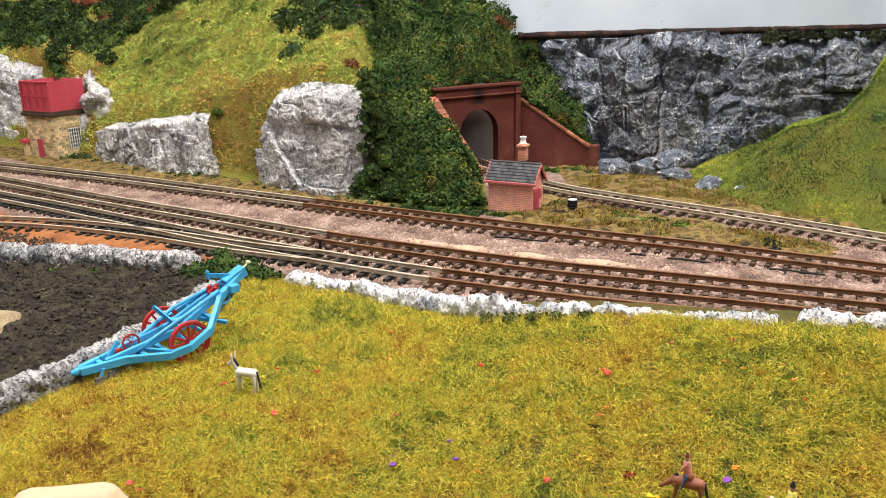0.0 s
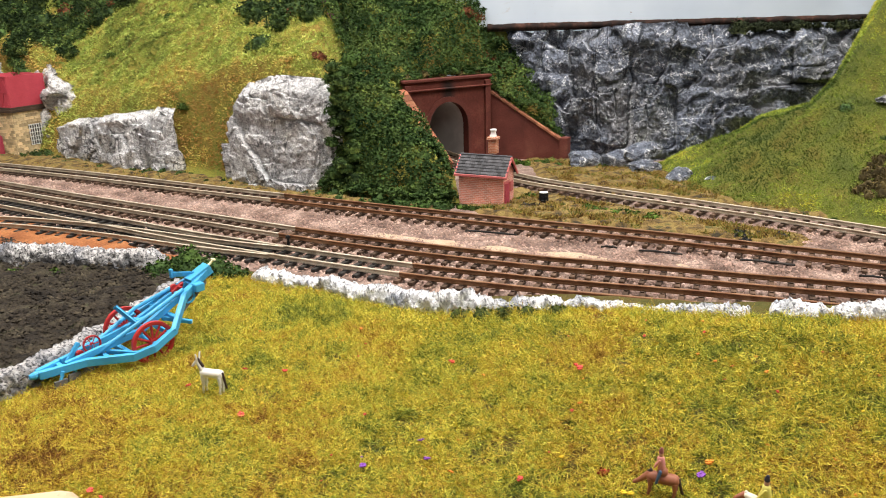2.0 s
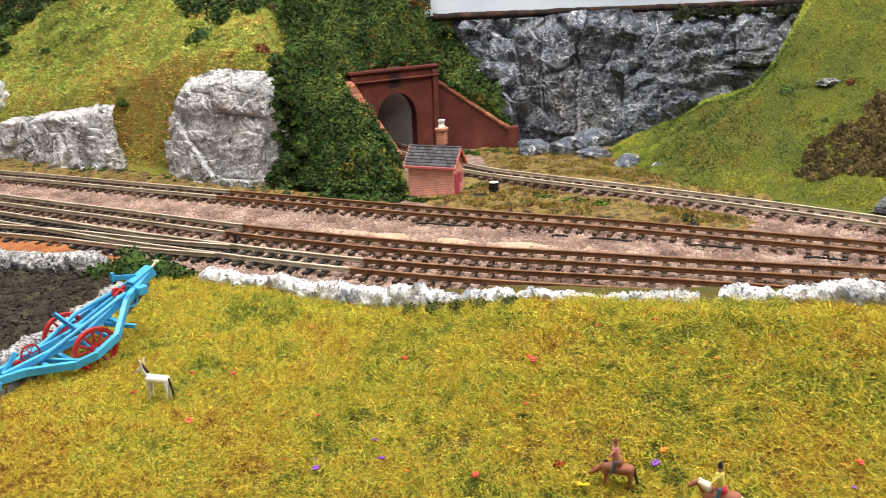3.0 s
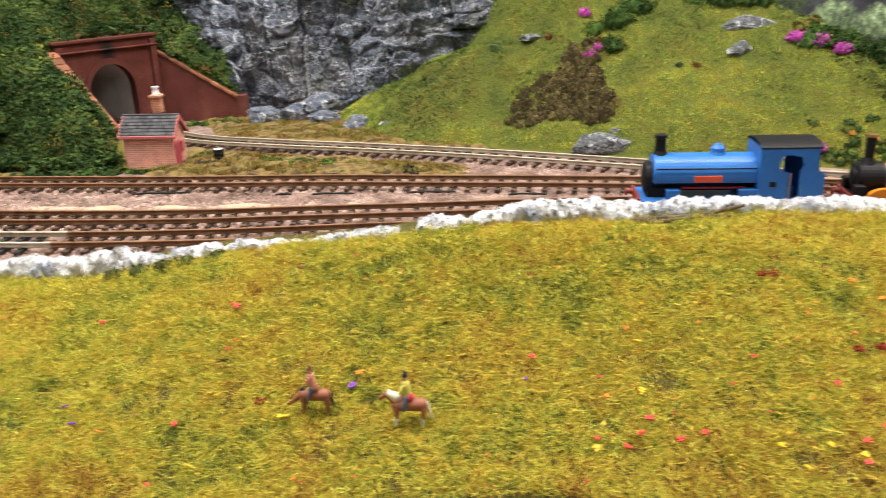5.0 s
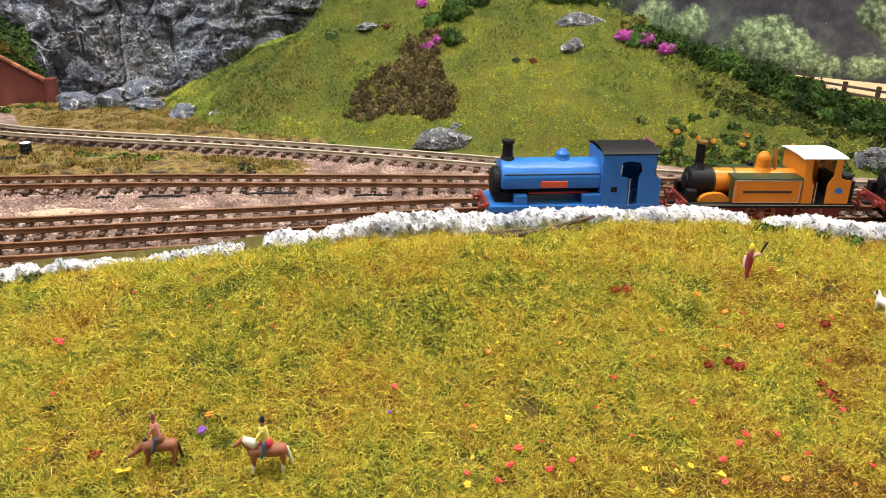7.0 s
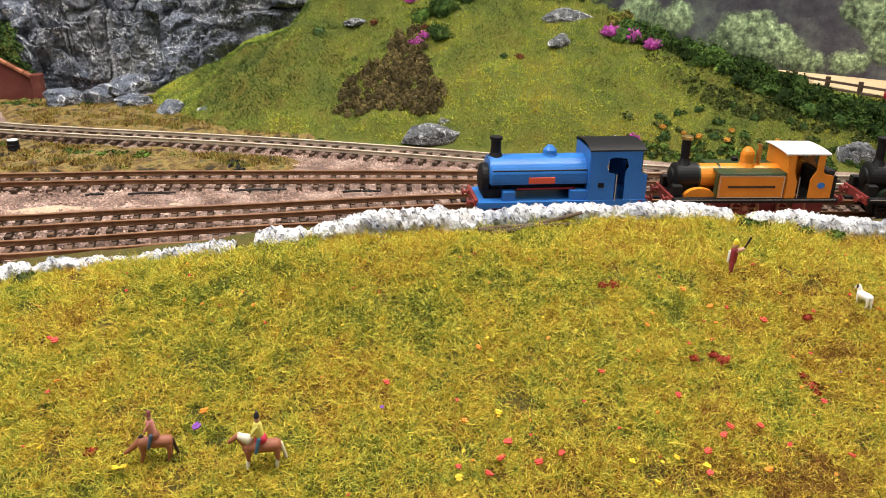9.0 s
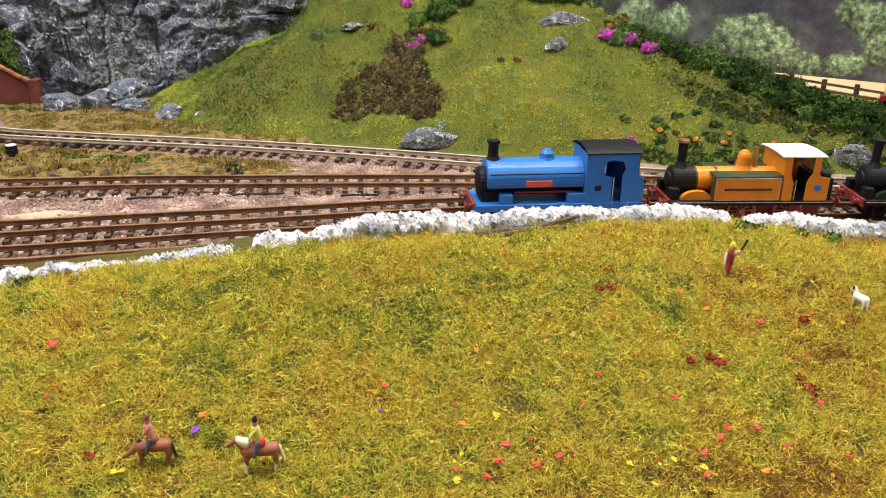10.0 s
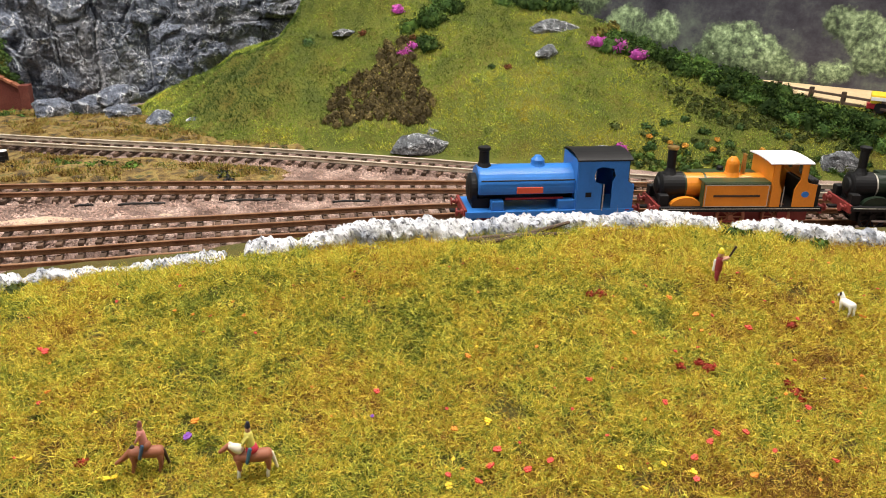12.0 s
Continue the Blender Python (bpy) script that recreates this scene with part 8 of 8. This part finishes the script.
def steam_plough():
    ob = thing("steam_plough", pose(-0.131, 0.367, -0.0065, 0, 0, 44), "sky blue steam plough with red spoked wheels", "plough")
    # x runs from the lowered end (minus) to the raised end (plus)
    side = [(-0.045, 0.0015, 0.0064), (-0.0264, 0.0060, 0.0074), (-0.0094, 0.0160, 0.0070), (-0.0009, 0.0190, 0.0092), (0.0106, 0.0170, 0.0135), (0.0232, 0.0060, 0.0237), (0.0398, 0.0015, 0.0322)]
    for sg in (-1, 1):
        for a, b in zip(side[:-1], side[1:]):
            bar("frame_rail", (a[0], sg * a[1], a[2]), (b[0], sg * b[1], b[2]), 0.0024, 0.0036, M_PLOUGHBLUE, ob)
        low, high = (-0.034, 0.0028 * sg, 0.0080), (0.033, 0.0028 * sg, 0.0285)
        mid = (0.0, 0.0050 * sg, 0.0135)
        bar("inner_beam", low, mid, 0.0021, 0.0030, M_PLOUGHBLUE, ob)
        bar("inner_beam", mid, high, 0.0021, 0.0030, M_PLOUGHBLUE, ob)
        part("upper_stay", rod(bmesh.new(), (-0.020, 0.004 * sg, 0.0095), (0.004, 0.007 * sg, 0.0205), 0.0010, seg=8), M_PLOUGHBLUE, ob)
        part("upper_stay", rod(bmesh.new(), (0.004, 0.007 * sg, 0.0205), (0.024, 0.004 * sg, 0.0270), 0.0010, seg=8), M_PLOUGHBLUE, ob)
        for x, z in ((-0.016, 0.0085), (0.012, 0.0160)):
            bar("brace", (x, 0.004 * sg, z), (x + 0.008, 0.0165 * sg, z + (0.0 if x < 0 else -0.001)), 0.0015, 0.0020, M_PLOUGHBLUE, ob)
    for x in (-0.036, -0.0264, -0.018, -0.009, 0.009, 0.015, 0.0232, 0.030):
        w, z = np.interp(x, [p[0] for p in side], [p[1] for p in side]), np.interp(x, [p[0] for p in side], [p[2] for p in side])
        bar("cross_bar", (x, -w, z), (x, w, z), 0.0022, 0.0024, M_PLOUGHBLUE, ob)
    for k, x in enumerate((-0.037, -0.030, -0.023, -0.016, 0.020, 0.026, 0.032, 0.037)):
        y = (-0.006 + 0.0022 * (k % 4)) if k < 4 else (-0.007 + 0.0018 * (k % 4))
        z = float(np.interp(x, [p[0] for p in side], [p[2] for p in side]))
        part("share_leg", rod(bmesh.new(), (x, y, z), (x - 0.002, y, z - 0.0050), 0.0008, seg=6), M_PLOUGHBLUE, ob)
        s = bmesh.new()
        box(s, (x - 0.002, y - 0.0006, z - 0.0050), (0.0068, 0.0010, 0.0034), 0.0003, Matrix.Rotation(0.15 if k < 4 else -0.5, 3, "Y") @ Matrix.Rotation(0.35, 3, "Z"))
        part("plough_share", s, M_SHARE, ob)
    part("tip", turned(bmesh.new(), [(0.0010, -0.0490), (0.0018, -0.0470), (0.0016, -0.0440), (0.0012, -0.0380)], 10, (0, 0, 0.0064), "X"), M_PLOUGHBLUE, ob)
    bar("rear_block", (0.0310, 0, 0.0285), (0.0400, 0, 0.0325), 0.0060, 0.0050, M_PLOUGHBLUE, ob)
    part("rear_seat", box(bmesh.new(), (0.0310, -0.0060, 0.0270), (0.0050, 0.0050, 0.0040), 0.0005), M_PLOUGHBLUE, ob)
    bar("rear_arm", (0.0330, 0.001, 0.0315), (0.0244, 0.0060, 0.0325), 0.0012, 0.0016, M_PLOUGHBLUE, ob)
    part("arm_end", box(bmesh.new(), (0.0244, 0.0062, 0.0328), (0.0014, 0.0020, 0.0045), 0.0003), M_PLOUGHBLUE, ob)
    part("pale_lever", rod(bmesh.new(), (0.0390, 0, 0.0325), (0.0440, 0, 0.0360), 0.0007, 0.0005, 7), M_CREAM, ob)
    part("lever_tip", box(bmesh.new(), (0.0442, 0, 0.0362), (0.0016, 0.0026, 0.0012), 0.0003), M_CREAM, ob)
    for sg in (-1, 1):
        wheel("road_wheel", 0.0102, 0.0018, 12, M_PLOUGHRED, ob, (0.0012, sg * 0.0142, 0.0100), M_PLOUGHRED)
    part("axle", rod(bmesh.new(), (0.0012, -0.019, 0.0100), (0.0012, 0.019, 0.0100), 0.0011, seg=8), M_PLOUGHBLUE, ob)
    # steering gear and cranks
    wheel("steering_wheel", 0.0042, 0.0008, 6, M_PLOUGHRED, ob, (-0.0207, 0.0, 0.0125), M_PLOUGHRED)
    part("steering_post", rod(bmesh.new(), (-0.0207, 0, 0.0075), (-0.0207, 0, 0.0125), 0.0007, seg=6), M_PLOUGHBLUE, ob)
    bar("seat_stalk", (-0.0325, 0, 0.0080), (-0.0268, 0, 0.0150), 0.0018, 0.0018, M_PLOUGHBLUE, ob)
    part("gear", turned(bmesh.new(), [(0.0018, -0.001), (0.0018, 0.001)], 10, (-0.0262, 0.001, 0.0092), "Y"), M_PLOUGHRED, ob)
    bar("middle_lever", (0.0010, -0.004, 0.0150), (-0.0050, -0.006 + 0.012, 0.0240), 0.0013, 0.0013, M_PLOUGHBLUE, ob)
    part("middle_seat", box(bmesh.new(), (0.0040, 0.004, 0.0160), (0.0070, 0.0050, 0.0012), 0.0004), M_PLOUGHBLUE, ob)
    bar("crank", (0.0220, 0.003, 0.0245), (0.0280, 0.003, 0.0275), 0.0018, 0.0020, M_PLOUGHRED, ob)
    bar("crank", (0.0245, 0.006, 0.0262), (0.0255, 0.0, 0.0265), 0.0012, 0.0014, M_PLOUGHRED, ob)
    part("gear", turned(bmesh.new(), [(0.0022, 0.0), (0.0022, 0.0012)], 10, (0.0235, 0.003, 0.0260), "Y"), M_PLOUGHRED, ob)
    part("tail_hoop", hoop(bmesh.new(), [(0.0026, -0.0004), (0.0034, -0.0004), (0.0034, 0.0004), (0.0026, 0.0004)], 16, (0.0255, -0.0062, 0.0235)), M_PLOUGHBLUE, ob)


steam_plough()


# ---- small figures: plain one-piece castings ----
def figure_mat(name, bands):
    """Paint on a cast figure: colours by height and length over the figure."""
    m, nt, b = clay(name, 0.55, 0, 0.35)
    at = nt.nodes.new("ShaderNodeAttribute")
    at.attribute_name = "paint"
    link(nt, at.outputs["Color"], b.inputs["Base Color"])
    return m


M_FIGURE = figure_mat("painted_casting", ())


def casting(name, pieces, m, label, category, group=""):
    """One mesh out of rounded limbs: (from, to, radius, end radius, colour)."""
    bm = bmesh.new()
    layer = bm.loops.layers.float_color.new("paint")
    for p, q, r, r2, colour in pieces:
        before = set(bm.faces)
        p, q = Vector(p), Vector(q)
        d = (q - p)
        turn = d.to_track_quat("Z", "Y").to_matrix()
        rows = [(r * math.sin(a), -r * math.cos(a) * 0.8) for a in np.linspace(0.25, math.pi / 2, 4)] + [(r2 * math.cos(a), d.length + r2 * math.sin(a) * 0.8) for a in np.linspace(0, math.pi / 2 - 0.25, 4)]
        rings = []
        for rr, h in rows:
            rings.append([bm.verts.new(p + turn @ Vector((rr * math.cos(2 * math.pi * k / 10), rr * math.sin(2 * math.pi * k / 10), h))) for k in range(10)])
        for a, b in zip(rings[:-1], rings[1:]):
            for k in range(10):
                bm.faces.new((a[k], a[(k + 1) % 10], b[(k + 1) % 10], b[k]))
        bm.faces.new(rings[0][::-1])
        bm.faces.new(rings[-1])
        for f in set(bm.faces) - before:
            f.smooth = True
            for lp in f.loops:
                lp[layer] = (*colour, 1)
    ob = part(name, bm, M_FIGURE)
    ob.matrix_world = m
    return tagged(ob, label, category, group)


def four_legs(L, h, r, body, mane, tail, head_low=False, leg=None, hoof=None):
    """Limbs of a standing animal, nose towards +x, feet at z = 0."""
    leg, hoof = leg or body, hoof or body
    p = [((-L * 0.36, 0, h * 0.74), (L * 0.30, 0, h * 0.72), r, r * 0.95, body)]
    for x in (-L * 0.38, L * 0.30):
        for y in (-r * 0.55, r * 0.55):
            p.append(((x, y, h * 0.66), (x - 0.0002, y, h * 0.30), r * 0.46, r * 0.26, leg))
            p.append(((x, y, h * 0.30), (x + 0.0003, y, h * 0.03), r * 0.25, r * 0.24, hoof))
    hx, hz = (L * 0.62, h * 0.45) if head_low else (L * 0.58, h * 1.05)
    p.append(((L * 0.32, 0, h * 0.80), (hx - L * 0.06, 0, hz + h * 0.06), r * 0.66, r * 0.42, body))
    p.append(((hx - L * 0.07, 0, hz + h * 0.07), (hx + L * 0.14, 0, hz - h * 0.14), r * 0.42, r * 0.27, body))
    p.append(((L * 0.30, 0, h * 0.95), (hx - L * 0.10, 0, hz + h * 0.16), r * 0.34, r * 0.24, mane))
    p.append(((-L * 0.47, 0, h * 0.80), (-L * 0.58, 0, h * 0.28), r * 0.28, r * 0.22, tail))
    return p, hx, hz


BROWN, DARK, WHITE_, CREAM_, SKIN = (0.27, 0.10, 0.055), (0.035, 0.02, 0.015), (0.75, 0.74, 0.70), (0.72, 0.66, 0.52), (0.55, 0.30, 0.20)


def field_figure(name, x, y, heading, pieces, label, category, group=""):
    return casting(name, pieces, pose(x, y, f_z(x, y) + 0.0014, 0, 0, heading), label, category, group)


# white donkey
p, hx, hz = four_legs(0.0122, 0.0126, 0.0020, WHITE_, DARK, DARK)
for y in (-0.0008, 0.0008):
    p.append(((hx - 0.0012, y, hz + 0.0014), (hx - 0.0014, y * 1.8, hz + 0.0044), 0.0005, 0.0003, WHITE_))
field_figure("donkey_figure", -0.0855, 0.3205, 157, p, "white model donkey standing in the meadow", "animal figure")


def rider(body, mane, tail, shirt, legs, hat, saddle, low, k):
    p, hx, hz = four_legs(0.0125 * k, 0.0098 * k, 0.0022 * k, body, mane, tail, low, hoof=WHITE_ if not low else body)
    z = 0.0098 * k
    if not low:
        p.append(((0.0125 * k * 0.28, 0, z * 0.98), (hx - 0.0012, 0, hz + 0.0006), 0.0017 * k, 0.0011 * k, mane))
    p += [((0.0002, 0, z * 0.98), (-0.0006, 0, z * 1.0), 0.0018 * k, 0.0018 * k, saddle),
          ((0, 0, z * 1.02), (0.0006, 0, z * 1.50), 0.0014 * k, 0.0013 * k, shirt), ((0.0006, 0, z * 1.62), (0.0007, 0, z * 1.74), 0.0008 * k, 0.0008 * k, SKIN),
          ((0.0006, 0, z * 1.76), (0.0005, 0, z * 1.90), 0.0009 * k, 0.0005 * k, hat)]
    for s in (-1, 1):
        p.append(((0.0002, 0.0014 * s * k, z * 1.05), (0.0012, 0.0022 * s * k, z * 0.62), 0.0007 * k, 0.0005 * k, legs))
        p.append(((0.0006, 0.0011 * s * k, z * 1.46), (0.0024 * k, 0.0008 * s * k, z * 1.16), 0.0005 * k, 0.0004 * k, shirt))
    return p


field_figure("rider_figure", 0.0773, 0.2306, 150, rider(BROWN, DARK, DARK, (0.62, 0.25, 0.22), (0.05, 0.09, 0.16), (0.30, 0.10, 0.10), BROWN, True, 0.92), "model rider on a grazing brown pony", "rider figure", "pony riders")
field_figure("rider_figure", 0.1025, 0.2105, 152, rider((0.30, 0.11, 0.06), CREAM_, CREAM_, (0.75, 0.68, 0.16), (0.05, 0.13, 0.20), (0.03, 0.03, 0.05), (0.60, 0.04, 0.08), False, 1.0), "model rider in yellow on a cream-maned pony", "rider figure", "pony riders")

M_RED_ = (0.25, 0.03, 0.04)
golfer = [((0.0004, 0.0006, 0.0), (0.0002, 0.0005, 0.0044), 0.0007, 0.0010, SKIN), ((-0.0004, -0.0008, 0.0), (-0.0002, -0.0005, 0.0044), 0.0007, 0.0010, M_RED_),
          ((0, 0, 0.0046), (0.0002, 0, 0.0092), 0.0014, 0.0014, M_RED_), ((0.0002, 0, 0.0106), (0.0003, 0, 0.0116), 0.0010, 0.0011, SKIN), ((0.0003, 0, 0.0120), (0.0003, 0, 0.0130), 0.0012, 0.0008, (0.78, 0.62, 0.05)),
          ((0.0006, 0.0008, 0.0090), (0.0036, 0.0004, 0.0098), 0.0006, 0.0005, SKIN), ((0.0006, -0.0008, 0.0090), (0.0036, 0.0, 0.0098), 0.0006, 0.0005, SKIN),
          ((0.0036, 0.0002, 0.0098), (0.0056, 0.0002, 0.0142), 0.0003, 0.0005, DARK), ((-0.0012, 0.0006, 0.0085), (-0.0016, 0.0002, 0.0045), 0.0006, 0.0005, WHITE_)]
field_figure("sports_figure", 0.2815, 0.1840, -35, golfer, "small model player holding up a dark bat", "doll figure")
p, hx, hz = four_legs(0.0070, 0.0062, 0.0015, WHITE_, WHITE_, WHITE_)
p.append(((hx - 0.0006, 0.0006, hz), (hx - 0.0010, 0.0010, hz + 0.0012), 0.0004, 0.0003, DARK))
field_figure("dog_figure", 0.3090, 0.1465, 70, p, "small white model dog with a dark ear", "animal figure")
p, hx, hz = four_legs(0.030, 0.0225, 0.0082, (0.56, 0.40, 0.26), (0.56, 0.40, 0.26), (0.30, 0.18, 0.10), True)
p.append(((-0.003, -0.0006, 0.0215), (-0.001, -0.004, 0.0195), 0.0011, 0.0010, (0.20, 0.11, 0.06)))
p.append(((-0.013, 0, 0.0150), (0.006, 0, 0.0142), 0.0100, 0.0092, (0.60, 0.42, 0.28)))
field_figure("cow_figure", -0.121, 0.2300, 12, p, "pale tan model cow standing in the grass", "animal figure")


# ---- odds and ends ----
def fallen_branch():
    ob = thing("fallen_branch", pose(0, 0, 0), "grey-brown dead branch lying against the wall", "branch")
    z = f_z(0.245, 0.258) + 0.0022
    runs = [[(0.220, 0.2605, -0.0012), (0.230, 0.2560, -0.0004), (0.242, 0.2505, 0.0000), (0.254, 0.2470, 0.0022), (0.262, 0.2450, 0.0036)], [(0.223, 0.2555, -0.0014), (0.232, 0.2525, -0.0006), (0.242, 0.2505, 0.0000)], [(0.242, 0.2505, 0.0000), (0.252, 0.2450, 0.0000), (0.259, 0.2420, 0.0)]]
    for k, run in enumerate(runs):
        bm = bmesh.new()
        for i, (a, b) in enumerate(zip(run[:-1], run[1:])):
            r = 0.0015 - 0.0002 * i - 0.0003 * (k > 0)
            rod(bm, (a[0], a[1], z + a[2]), (b[0], b[1], z + b[2]), r, r - 0.0002, 9)
        part("limb", bm, M_BARK, ob)


fallen_branch()
b = thing("barrel", pose(0.1001, 0.6087, -0.0008), "black oil drum with a pale top", "barrel")
part("drum", turned(bmesh.new(), [(0.0036, 0), (0.0037, 0.0025), (0.0039, 0.0026), (0.0037, 0.0028), (0.0037, 0.0052), (0.0039, 0.0053), (0.0037, 0.0055), (0.0036, 0.0080)], 18), M_BLACK, b)
part("lid", turned(bmesh.new(), [(0.0033, 0.0079), (0.0033, 0.0083), (0.0026, 0.0083)], 18), M_WHITE, b, "pale lid")
b = thing("point_lever", pose(-0.0809, 0.5185, -0.001), "small black point lever beside the turnout", "lever")
part("post", rod(bmesh.new(), (0, 0, 0), (0, 0, 0.0050), 0.0012, 0.0009, 10), M_BLACK, b)
part("knob", turned(bmesh.new(), [(0.0008, 0.0048), (0.0017, 0.0058), (0.0014, 0.0070), (0.0005, 0.0074)], 12), M_BLACK, b)
for x, y, L, t in ((0.052, 0.5305, 0.036, -24), (0.150, 0.4750, 0.026, -26), (0.122, 0.489, 0.010, -20), (0.254, 0.4160, 0.022, -28), (0.205, 0.449, 0.030, -27)):
    s = thing("dead_twig", pose(x, y, -0.0004, 0, 0, t), "dark dead twig lying on the ballast", "twig", "twigs on the ballast")
    bm = bmesh.new()
    q = [(-L / 2, 0, 0), (-L * 0.2, 0.0008, 0.0003), (L * 0.1, -0.0005, 0.0005), (L / 2, 0.0006, 0)]
    for a, c in zip(q[:-1], q[1:]):
        rod(bm, a, c, 0.0007, 0.0006, 7)
    part("stem", bm, M_SLEEPERK, s)
    part("side_shoot", rod(bmesh.new(), (L * 0.1, -0.0005, 0.0005), (L * 0.2, 0.0022, 0.0006), 0.0004, seg=6), M_SLEEPERK, s)
